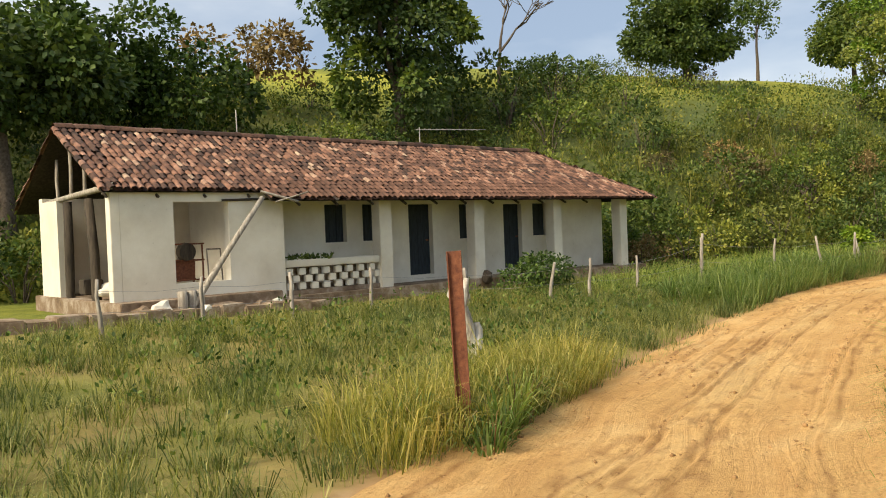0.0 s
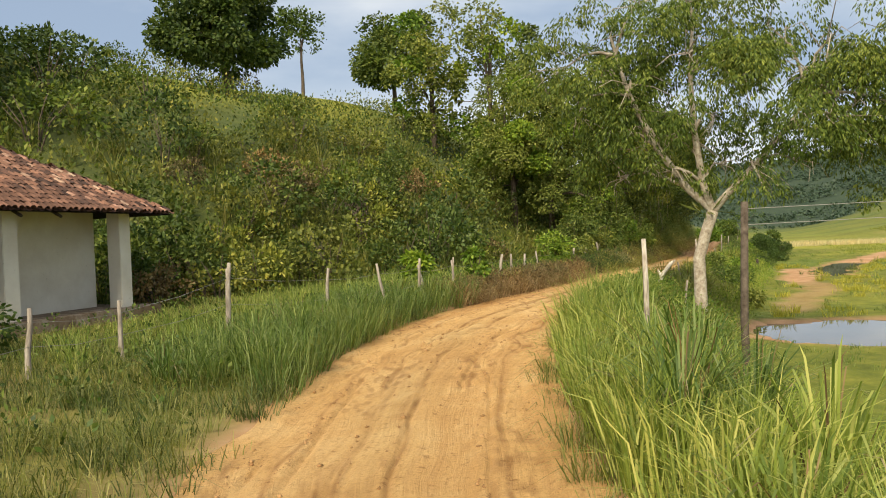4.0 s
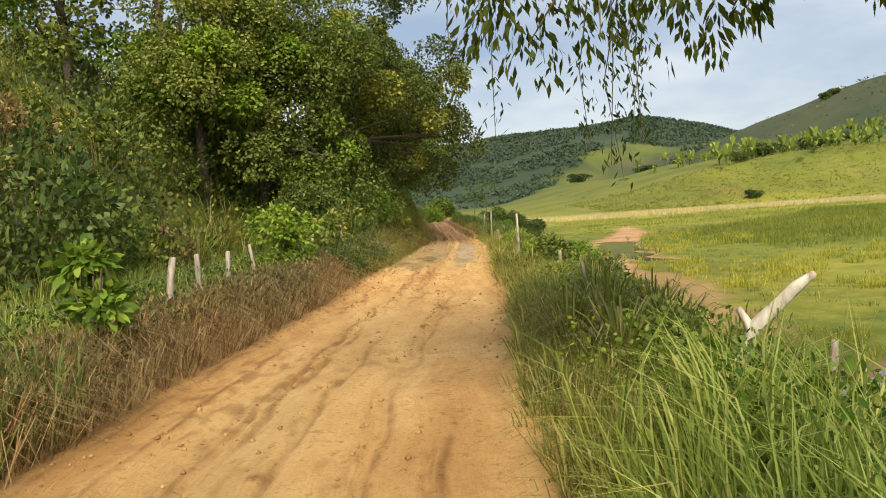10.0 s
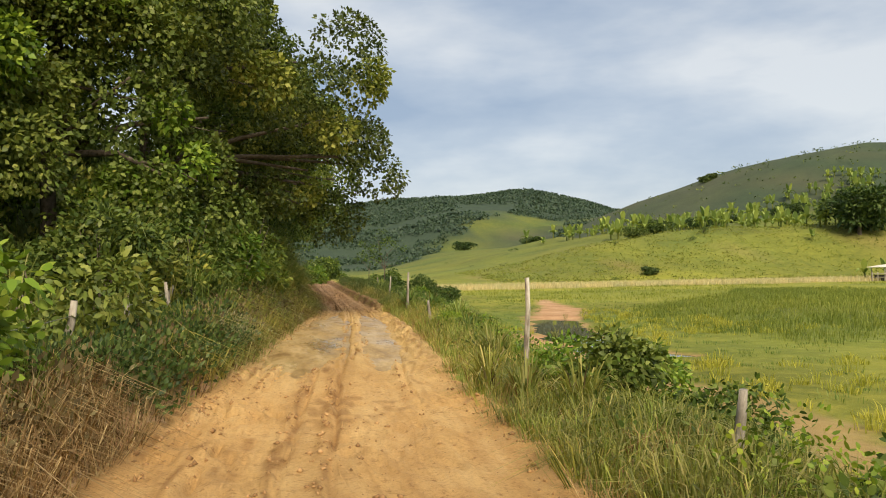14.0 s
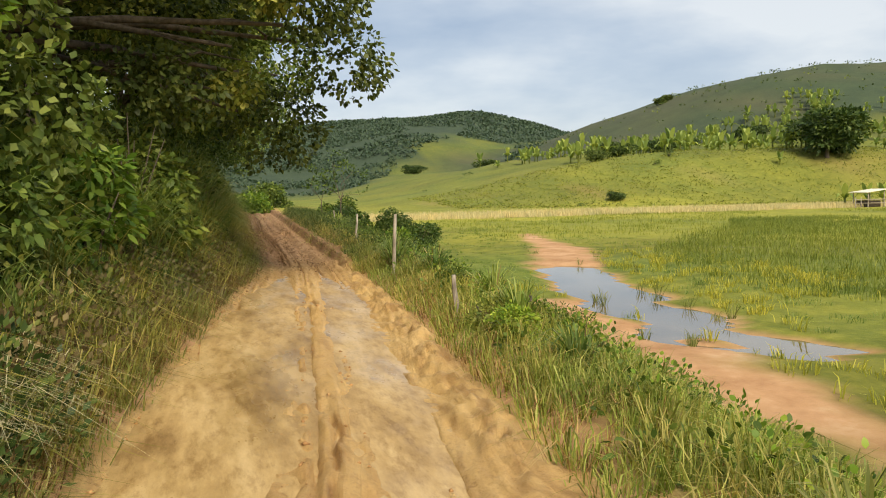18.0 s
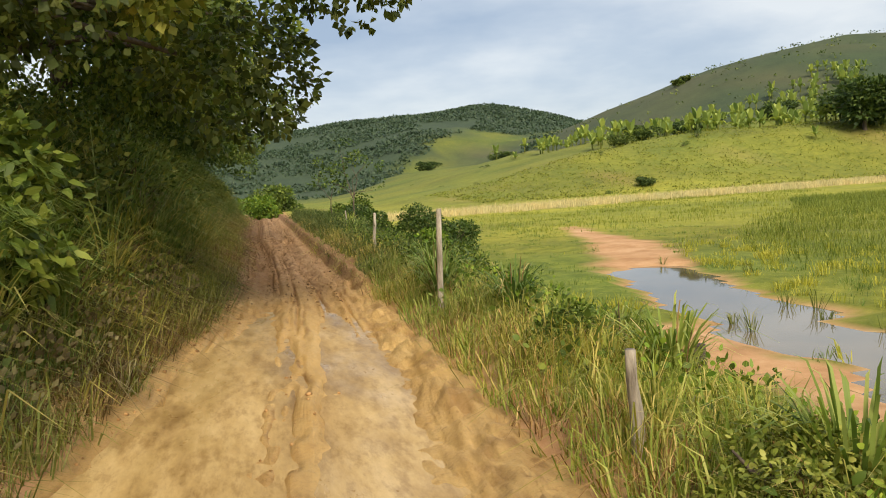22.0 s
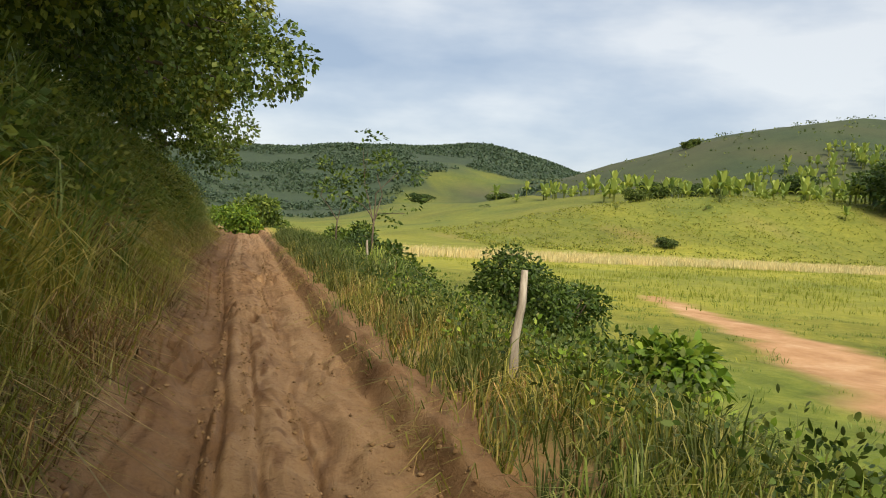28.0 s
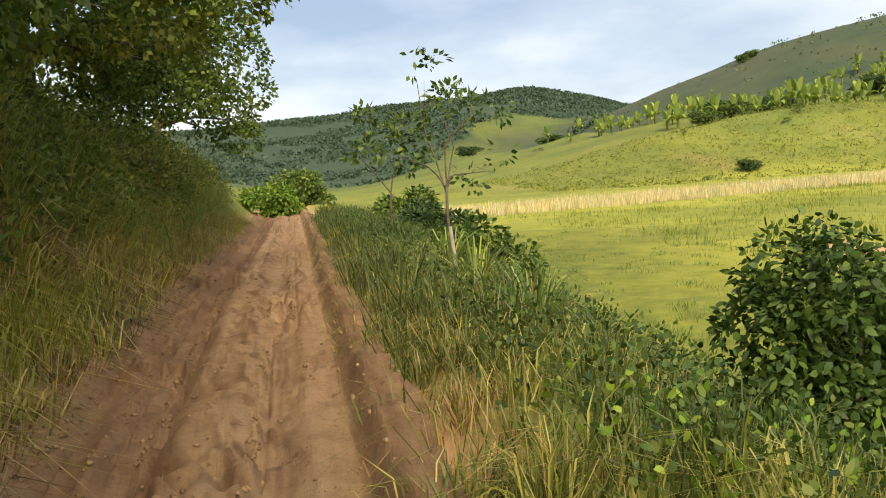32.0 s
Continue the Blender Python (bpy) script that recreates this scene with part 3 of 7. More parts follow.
def rut_lines(x, f):
    """Narrow broken grooves along the road and the crumbs pushed up beside them."""
    line, ridge = 0 * x, 0 * x
    for c0, a in ((0.50, 0.5), (0.22, 2.0), (0.345, 5.0), (0.62, 3.0), (0.66, 6.0), (0.79, 1.0), (0.90, 7.0)):
        c = c0 + 0.012 * vnoise(x * 0.05, a * 9) + 0.001 * vnoise(x * 1.1, a * 3) + 0.0025 * vnoise(x * 6.0, a * 4)
        on = smooth(-0.5, 0.15, vnoise(x * 0.25, a * 5 + 2))
        line = np.maximum(line, np.exp(-(((f - c) / 0.0085) ** 2)) * on * (0.75 + 0.5 * vnoise(x * 5.0, a)))
        ridge = np.maximum(ridge, np.exp(-(((f - c - 0.026) / 0.017) ** 2)) * on * (0.6 + 0.6 * vnoise(x * 4.0, a)))
    return line, ridge


def mud_cracks(x, f):
    """Jagged tears in the soft mud, with a lip on one side."""
    groove, lip = 0 * x, 0 * x
    for c0, k in ((0.345, 1.0), (0.40, 2.0), (0.46, 3.0), (0.55, 5.0), (0.87, 4.0)):
        c1 = c0 + 0.016 * vnoise(x * 0.25, k * 7) + 0.010 * vnoise(x * 2.2, k * 3) + 0.006 * vnoise(x * 7.0, k)
        on = smooth(42, 44, x) * smooth(61, 57, x) * smooth(-0.25, 0.1, vnoise(x * 0.5, k * 5))
        groove = np.maximum(groove, on * np.exp(-(((f - c1) / 0.0085) ** 2)) * smooth(-0.5, 0.2, vnoise(x * 3.0, k * 8)))
        lip = np.maximum(lip, 0.035 * on * np.exp(-(((f - c1 - 0.022) / 0.02) ** 2)))
    return groove, lip


def road_z(x, y):
    """Two worn wheel tracks, a soft crown between, ruts and clods, wet and churned from 44 m on."""
    yl, yr = left_edge(x), right_edge(x)
    f = (y - yr) / (yl - yr)
    mud = smooth(40, 48, x) * (1 - smooth(56, 62, x))
    pud = smooth(43, 46.5, x) * (1 - smooth(55.5, 59.5, x)) * smooth(0.13, 0.24, f) * smooth(0.99, 0.90, f)
    rough = smooth(58, 66, x)
    z = 0.03 * np.sin(np.pi * np.clip(f, 0, 1))
    for c0, w in ((0.33, 0.085), (0.70, 0.085)):
        c1 = c0 + 0.006 * np.sin(x * 0.2 + c0 * 9)
        z = z - (0.035 + 0.05 * mud + 0.05 * rough) * np.exp(-(((f - c1) / w) ** 2))
        for s in (-1, 1):
            z = z + (0.018 + 0.035 * mud + 0.03 * rough) * np.exp(-(((f - c1 - s * 0.115) / 0.03) ** 2)) * (0.55 + 0.45 * ripple(x, y, 2.2, 3 + s))
    line, ridge = rut_lines(x, f)
    later = smooth(28, 42, x)
    z = z - (0.036 + 0.021 * later + 0.03 * mud + 0.03 * rough) * line + (0.014 + 0.016 * later) * ridge
    clods = smooth(0.1, 0.7, vnoise(x * 0.5 + 9, y * 1.3)) + 0.3 + 0.6 * ridge
    z = z + (0.005 + 0.035 * later - 0.020 * mud + 0.065 * rough) * clods * vnoise(x * (2.3 - 1.3 * mud), y * 4.6) * 0.6
    z = z + (0.010 + 0.035 * later - 0.032 * mud + 0.055 * rough) * clods * vnoise(x * 6.3, y * 9.6)
    z = z + (0.012 - 0.005 * mud + 0.028 * rough) * clods * vnoise(x * 13.0, y * 17.0)
    z = z + (0.008 + 0.03 * mud) * vnoise(x * 0.4, y * 0.8)
    z = z - 0.06 * mud * np.exp(-(((f - 0.74) / 0.17) ** 2)) - 0.035 * mud * np.exp(-(((f - 0.27) / 0.1) ** 2))
    z = z + (0.05 + 0.24 * rough) * smooth(0.10, 0.02, f) + 0.10 * smooth(0.9, 1.0, f) * (0.4 + rough)
    z = z + 0.11 * mud * np.exp(-(((f - 0.08) / 0.06) ** 2)) * (1.0 + 0.5 * vnoise(x * 1.6, y * 3.0))
    groove, lip = mud_cracks(x, f)
    z = z + 0.045 * smooth(43.5, 46, x) * smooth(60, 56, x) * smooth(0.32, 0.36, f) * smooth(0.55, 0.47, f) + lip - 0.06 * groove
    churn = smooth(41, 46, x) * (1 - smooth(60, 64, x)) * smooth(0.26, 0.36, f) * smooth(0.66, 0.54, f) + 0.8 * smooth(30, 36, x) * (1 - smooth(42, 45, x)) * smooth(0.1, 0.2, f) * smooth(0.9, 0.75, f)
    z = z + churn * (1 - 0.6 * smooth(44, 48, x)) * (0.075 * (0.45 - np.abs(vnoise(x * 1.7, y * 5.0))) + 0.05 * (0.4 - np.abs(vnoise(x * 4.5 + 7, y * 9.0)))) * smooth(-0.5, 0.3, vnoise(x * 0.45, y * 1.4 + 5))
    z = z + 0.05 * mud * smooth(0.36, 0.44, f) * smooth(0.97, 0.9, f) * (0.22 - np.abs(vnoise(x * 1.6 + 3, y * 4.0))) * smooth(-0.3, 0.2, vnoise(x * 0.5 + 8, y * 0.9))
    wall = np.exp(-(((f - 0.10) / 0.09) ** 2)) * mud
    z = z + wall * (0.04 * vnoise(x * 3.2, y * 5.0) + 0.045 * vnoise(x * 7.0, y * 10.0) + 0.045 * vnoise(x * 12.0, y * 19.0))
    z = z + 0.012 * pud * vnoise(x * 0.6, y * 3.0) + 0.012 * pud * vnoise(x * 4.0, y * 8.0) * smooth(-0.1, 0.4, vnoise(x * 0.35 + 3, y * 0.9))
    return z - 0.05 * mud - 0.062 * pud * (1.0 + 0.5 * vnoise(x * 0.4, y * 0.8))


RZ = road_z(RX, RY)
RZ[:, 0] -= 0.25
RZ[:, -1] -= 0.25
ii = np.arange(len(rs) - 1)[:, None] * len(rv) + np.arange(len(rv) - 1)[None, :]
rf = np.stack([ii, ii + len(rv), ii + len(rv) + 1, ii + 1], -1).reshape(-1, 4)
mm = Mat("dirt_road", 0.95)
cov = mm.attr("cover")
base = mm.ramp(mm.noise(1.1, 9, 0.72, (0.45, 1, 1)), (0.28, (0.47, 0.265, 0.088)), (0.5, (0.59, 0.352, 0.132)), (0.72, (0.70, 0.47, 0.21)))
grit = mm.ramp(mm.noise(26, 8, 0.85), (0.3, (0.66, 0.61, 0.55)), (0.5, (1.0, 1.0, 1.0)), (0.7, (1.12, 1.12, 1.1)))
broad = mm.ramp(mm.noise(1.0, 5, 0.55, (0.05, 2.0, 1.0), lane="lane"), (0.30, (0.84, 0.78, 0.72)), (0.5, (1.0, 1.0, 1.0)), (0.68, (1.08, 1.12, 1.16)))
fine = mm.ramp(mm.noise(1.0, 6, 0.7, (0.08, 9.0, 1.0), lane="lane"), (0.28, (0.86, 0.82, 0.77)), (0.45, (1.0, 1.0, 1.0)), (0.7, (1.06, 1.06, 1.06)))
worn = mm.ramp(mm.noise(3.2, 7, 0.75, (0.6, 1.0, 1.0), lane="lane"), (0.40, (0.0, 0.0, 0.0)), (0.55, (1.0, 1.0, 1.0)))
lumps = mm.ramp(mm.noise(11.0, 6, 0.7), (0.36, (0.62, 0.55, 0.48)), (0.44, (1.0, 1.0, 1.0)), (0.70, (1.0, 1.0, 1.0)), (0.78, (1.16, 1.16, 1.16)))
streaks = mm.mix(1.0, mm.mix(1.0, broad, fine, "MULTIPLY"), grit, "MULTIPLY")
streaks = mm.mix(worn, streaks, mm.mix(1.0, streaks, lumps, "MULTIPLY"))
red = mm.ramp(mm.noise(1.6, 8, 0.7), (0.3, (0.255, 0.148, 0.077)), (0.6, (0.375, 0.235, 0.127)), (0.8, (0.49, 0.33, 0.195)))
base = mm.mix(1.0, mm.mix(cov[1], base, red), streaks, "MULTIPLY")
pale_c = mm.ramp(mm.noise(1.4, 8, 0.75, (0.5, 1, 1)), (0.3, (0.48, 0.30, 0.11)), (0.55, (0.60, 0.41, 0.17)), (0.75, (0.70, 0.52, 0.26)))
base = mm.mix(cov[0], base, mm.mix(0.7, pale_c, mm.mix(1.0, pale_c, streaks, "MULTIPLY")))
# third cover channel darkens: painted crevice shade of the ruts, and wet mud
damp_shade_c = mm.mix(1.0, base, (0.47, 0.38, 0.31), "MULTIPLY")
base = mm.mix(cov[2], base, damp_shade_c)
clod = mm.mix(0.45, mm.noise(9, 10, 0.8), mm.noise(30, 8, 0.8, (0.5, 1, 1)))
clod = mm.mix(0.42, clod, mm.noise(1.0, 8, 0.72, (0.12, 13.0, 1.0), lane="lane"))
wet = mm.ramp(cov[0], (0.3, (0.95, 0.95, 0.95)), (0.8, (0.55, 0.55, 0.55)))
M_ROAD = mm.color(base).rough(wet).bump(clod, 1.0, 0.08).m
me = mesh_np("road", np.stack([RX, RY, RZ], -1).reshape(-1, 3), rf, M_ROAD, True)
f = RV.ravel()
x = RX.ravel()
pale = np.exp(-(((f - 0.58) / 0.12) ** 2)) * (0.5 + 0.5 * ripple(x, f * 3, 0.8, 1)) * (1 - smooth(30, 42, x)) * 0.7 + smooth(40, 47, x) * (1 - smooth(57, 63, x)) * 0.75
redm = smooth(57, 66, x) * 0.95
ln = me.attributes.new("lane", "FLOAT_VECTOR", "POINT")
ln.data.foreach_set("vector", np.stack([x, f * (left_edge(x) - right_edge(x)), 0 * x], -1).astype(np.float32).ravel())
cl = me.color_attributes.new("cover", "FLOAT_COLOR", "POINT")
# rut grooves and crumb ridges darkened: their crevice shade put into the colour
line, ridge = rut_lines(x, f)
crumb = smooth(0.15, 0.6, vnoise(x * 5.0, f * 40)) * smooth(0.0, 0.6, vnoise(x * 0.45, f * 6)) * 0.7
damp_shade = np.clip(np.maximum(line, 0.6 * ridge * smooth(0.0, 0.5, vnoise(x * 6, f * 50))) + crumb, 0, 1) * (0.78 - 0.2 * smooth(40, 46, x) * (1 - smooth(57, 63, x)))
damp_shade = np.maximum(damp_shade, 0.7 * smooth(0.88, 1.0, f) * smooth(8, 20, x) + 0.5 * smooth(0.12, 0.0, f) * smooth(40, 60, x))
# mud tears painted dark like shaded grooves, next to pocked and soaked mud
groove = mud_cracks(x, f)[0]
pock = smooth(42, 46, x) * smooth(66, 60, x) * smooth(0.20, 0.14, f) * smooth(0.12, 0.5, vnoise(x * 4.2, f * 34) + 0.5 * vnoise(x * 11, f * 70))
soak = smooth(42, 46, x) * smooth(62, 58, x) * smooth(0.50, 0.60, f) * (0.25 + 0.5 * smooth(-0.1, 0.3, vnoise(x * 0.7, f * 7) + 0.5 * vnoise(x * 3.0, f * 22)))
damp_shade = np.maximum(damp_shade, np.maximum(np.maximum(0.9 * groove, 0.6 * pock), 0.4 * soak))
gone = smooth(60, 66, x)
damp_shade = np.maximum(damp_shade, gone * 0.78 * smooth(0.55, 0.60, f + 0.015 * vnoise(x * 1.3, 2.0) + 0.01 * vnoise(x * 5.0, f * 20)) * smooth(0.98, 0.86, f) * (0.8 + 0.3 * vnoise(x * 1.5, f * 30)))
damp_shade = np.maximum(damp_shade, gone * 0.85 * np.exp(-(((f - 0.46 - 0.02 * vnoise(x * 0.4, 3)) / 0.05) ** 2)) * smooth(-0.1, 0.4, vnoise(x * 4.0, f * 45)))
damp_shade = np.maximum(damp_shade, gone * 0.75 * np.exp(-(((f - 0.09) / 0.03) ** 2)))
damp_shade = np.maximum(damp_shade, gone * 0.55 * np.exp(-(((f - 0.33 - 0.01 * vnoise(x * 0.7, 6)) / 0.012) ** 2)))
cl.data.foreach_set("color", np.stack([pale, redm, damp_shade, np.ones_like(x)], -1).astype(np.float32).ravel())
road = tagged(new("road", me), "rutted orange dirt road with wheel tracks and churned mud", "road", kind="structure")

# crumbs of earth pushed up beside the ruts and along the edges
crng = np.random.default_rng(11)
n = 90000
cx, cf = crng.uniform(-5, 84, n), crng.uniform(0.03, 0.97, n)
cline, cridge = rut_lines(cx, cf)
want = 0.9 * cridge + 0.10 * smooth(0.2, 0.7, vnoise(cx * 0.5 + 9, cf * 5)) + 0.35 * smooth(0.86, 0.98, cf) + 0.30 * smooth(0.14, 0.03, cf) * (1 - 0.7 * smooth(58, 62, cx)) + 0.012
want = want * (1 + 0.4 * smooth(58, 64, cx))
wet_zone = smooth(41, 46, cx) * (1 - smooth(58, 63, cx))
want = want * (0.35 + 0.65 * smooth(26, 36, cx))
ok = crng.uniform(0, 1, n) < want * (1 - 0.75 * wet_zone * smooth(0.16, 0.24, cf)) - 0.5 * wet_zone * smooth(0.2, 0.12, cf)
cx, cf = cx[ok][:22000], cf[ok][:22000]
lo_e, hi_e = right_edge(cx) - 0.0, left_edge(cx)
cy = lo_e + (hi_e - lo_e) * cf
cz = road_z(cx, cy)
size = 0.006 + 0.024 * crng.uniform(0, 1, len(cx)) ** 3
octa = np.array([(1, 0, 0), (0, 1, 0), (-1, 0, 0), (0, -1, 0), (0, 0, 0.8), (0, 0, -0.8)], float)
jit = 1 + 0.35 * crng.normal(size=(len(cx), 6, 1))
turn = crng.uniform(0, 6.28, len(cx))
ca, sa = np.cos(turn)[:, None], np.sin(turn)[:, None]
o = octa[None] * jit
o = np.stack([o[..., 0] * ca - o[..., 1] * sa, o[..., 0] * sa + o[..., 1] * ca, o[..., 2]], -1) * size[:, None, None]
V = (np.stack([cx, cy, cz + size * 0.35], -1)[:, None] + o).reshape(-1, 3)
F = (np.arange(len(cx))[:, None, None] * 6 + np.array([(0, 1, 4), (1, 2, 4), (2, 3, 4), (3, 0, 4), (1, 0, 5), (2, 1, 5), (3, 2, 5), (0, 3, 5)])[None]).reshape(-1, 3)
mm = Mat("earth_crumbs", 0.95)
crumb_c = mm.ramp(mm.island(), (0.0, (0.24, 0.13, 0.055)), (0.6, (0.36, 0.205, 0.085)), (1.0, (0.48, 0.29, 0.13)))
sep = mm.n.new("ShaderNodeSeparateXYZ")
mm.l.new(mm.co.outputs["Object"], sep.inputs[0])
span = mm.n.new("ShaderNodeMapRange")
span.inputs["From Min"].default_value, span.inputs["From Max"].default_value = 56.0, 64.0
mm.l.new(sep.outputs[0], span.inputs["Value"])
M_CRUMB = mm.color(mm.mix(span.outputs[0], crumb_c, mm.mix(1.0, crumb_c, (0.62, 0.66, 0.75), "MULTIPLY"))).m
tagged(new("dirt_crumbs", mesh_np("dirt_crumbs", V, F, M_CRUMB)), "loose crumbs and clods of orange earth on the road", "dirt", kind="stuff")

# ---- standing water ----
mm = Mat("clear_pool", 0.02)
mm.b.inputs["Specular IOR Level"].default_value = 0.5
M_WATER = mm.color(mm.ramp(mm.noise(0.8, 4), (0.3, (0.09, 0.075, 0.045)), (0.7, (0.16, 0.125, 0.075)))).bump(mm.noise(3.0, 3), 0.02, 0.02).m
mm = Mat("muddy_water", 0.2)
mm.b.inputs["Specular IOR Level"].default_value = 0.22
silt = mm.ramp(mm.noise(1.3, 9, 0.72, (0.3, 1.2, 1.0)), (0.36, (0.25, 0.155, 0.06)), (0.5, (0.40, 0.268, 0.112)), (0.64, (0.53, 0.38, 0.185)))
scum = mm.ramp(mm.noise(9.0, 8, 0.78, (0.3, 1.0, 1.0)), (0.38, (0.72, 0.67, 0.60)), (0.5, (1.0, 1.0, 1.0)), (0.72, (1.16, 1.16, 1.16)))
M_MUDWATER = mm.color(mm.mix(1.0, silt, scum, "MULTIPLY")).rough(mm.ramp(mm.noise(1.1, 6, 0.65, (0.4, 1, 1)), (0.36, (0.2, 0.2, 0.2)), (0.58, (0.55, 0.55, 0.55)))).bump(mm.noise(7.0, 7, 0.7, (0.35, 1, 1)), 0.18, 0.02).m


def water_sheet(name, x0, x1, y0, y1, z, material, label, step=0.6):
    xs, ys = np.arange(x0, x1 + step, step), np.arange(y0, y1 + step, step)
    A, B = np.meshgrid(xs, ys, indexing="ij")
    k = np.arange(len(xs) - 1)[:, None] * len(ys) + np.arange(len(ys) - 1)[None, :]
    fc = np.stack([k, k + len(ys), k + len(ys) + 1, k + 1], -1).reshape(-1, 4)
    cen = np.stack([A, B], -1).reshape(-1, 2)[fc].mean(1)
    return cen, np.stack([A, B, A * 0 + z], -1).reshape(-1, 3), fc


for nm, (x0, x1, y0, y1, z), lab in (("pool_water", (47, 72, -11, -2, -0.99), "shallow puddle reflecting the sky in the pasture"), ("pond_water", (22, 36, -13, 2.4, -0.98), "small still pond beside the road")):
    cen, V, fc = water_sheet(nm, x0, x1, y0, y1, z, M_WATER, lab)
    keep = pool_depth(cen[:, 0], cen[:, 1]) > -0.9
    tagged(new(nm, mesh_np(nm, V, fc[keep], M_WATER, True)), lab, "water", kind="structure")
cen, V, fc = water_sheet("mud_puddle", 39, 63, 0, 8, -0.075, M_MUDWATER, "")
fr = (cen[:, 1] - right_edge(cen[:, 0])) / (left_edge(cen[:, 0]) - right_edge(cen[:, 0]))
keep = (fr > 0.02) & (fr < 0.98)
tagged(new("mud_puddle", mesh_np("mud_puddle", V, fc[keep], M_MUDWATER, True)), "opaque yellow muddy water lying in the wheel tracks", "water", kind="structure")

# ---- house ----
HX0, HX1, HY0, HYW, HY1 = 3.38, 21.46, 15.57, 16.62, 20.2
RIDGE_Y, RIDGE_Z, EAVE_Y, EAVE_Z = 18.3, 4.62, 15.05, 2.84
house = thing("farmhouse", (0, 0, 0), "long low whitewashed farmhouse with a worn clay tile roof", "house")


def wall_with_openings(name, along, a0, a1, c0, c1, z0, z1, holes, label=""):
    """A wall along x or y, as boxes round its openings (a0, a1, z0, z1)."""
    bm = bmesh.new()
    us = sorted({a0, a1, *[h for o in holes for h in o[:2]]})
    ws = sorted({z0, z1, *[h for o in holes for h in o[2:]]})
    made = {}

    def vert(u, w, side):
        key = (u, w, side)
        if key not in made:
            c = c1 if side else c0
            made[key] = bm.verts.new((u, c, w) if along == "x" else (c, u, w))
        return made[key]

    def solid(i, k):
        if not (0 <= i < len(us) - 1 and 0 <= k < len(ws) - 1):
            return False
        mu, mw = (us[i] + us[i + 1]) / 2, (ws[k] + ws[k + 1]) / 2
        return not any(o[0] < mu < o[1] and o[2] < mw < o[3] for o in holes)

    for i in range(len(us) - 1):
        for k in range(len(ws) - 1):
            if not solid(i, k):
                continue
            p, q, lo, hi = us[i], us[i + 1], ws[k], ws[k + 1]
            bm.faces.new([vert(p, lo, 0), vert(q, lo, 0), vert(q, hi, 0), vert(p, hi, 0)])
            bm.faces.new([vert(p, lo, 1), vert(p, hi, 1), vert(q, hi, 1), vert(q, lo, 1)])
            for di, dk, ua, wa, ub, wb in ((-1, 0, p, lo, p, hi), (1, 0, q, hi, q, lo), (0, -1, q, lo, p, lo), (0, 1, p, hi, q, hi)):
                if not solid(i + di, k + dk):
                    bm.faces.new([vert(ua, wa, 0), vert(ub, wb, 0), vert(ub, wb, 1), vert(ua, wa, 1)])
    bmesh.ops.recalc_face_normals(bm, faces=bm.faces[:])
    return part(name, bm, M_WALL, house, label)


front_holes = [(9.43, 10.13, 1.74, 2.76), (10.68, 11.2, 1.74, 2.76), (12.33, 13.25, 0.68, 2.75), (14.35, 14.88, 1.68, 2.74), (16.3, 17.16, 0.66, 2.73), (17.71, 18.43, 1.67, 2.74)]
wall_with_openings("front_wall", "x", 7.45, HX1, HYW, HYW + 0.25, 0.3, 3.35, front_holes)
wall_with_openings("shed_front_wall", "x", HX0 + 0.2, 7.2, HY0, HY0 + 0.25, 0.55, 3.02, [(4.76, 6.08, 1.0, 2.8)])
wall_with_openings("inner_wall", "y", HY0, 19.95, 7.2, 7.45, 0.5, 3.1, [])
wall_with_openings("end_wall", "y", HYW + 0.25, HY1, HX1 - 0.25, HX1, 0.3, 3.3, [])
wall_with_openings("back_wall", "x", HX0, HX1 - 0.25, 19.95, HY1, 0.5, 3.1, [])
bm = bmesh.new()
box(bm, HX0, HX0 + 0.2, HY0, HY0 + 0.25, 0.6, 3.1, 0.01)
part("corner_pier", bm, M_WALL, house)
bm = bmesh.new()
box(bm, HX0, HX0 + 0.25, 18.9, 19.95, 0.6, 3.0)
part("shed_side_wall", bm, M_WALL, house)
for cx0 in (7.14, 10.46, 13.97, 17.55, 21.12):
    bm = bmesh.new()
    box(bm, cx0, cx0 + 0.4, HY0, HY0 + 0.36, 0.4, 2.95, 0.012, 0.008)
    part("verandah_pillar", bm, M_WALL, house)
bm = bmesh.new()
box(bm, 7.1, 22.3, 15.3, 20.6, 0.05, 0.5, 0.02)
part("verandah_plinth", bm, M_PLINTH, house, "worn brick and cement plinth stained by earth")
bm = bmesh.new()
box(bm, 3.3, 7.1, 15.0, 20.6, 0.1, 0.7, 0.02)
part("shed_floor", bm, M_PLINTH, house)
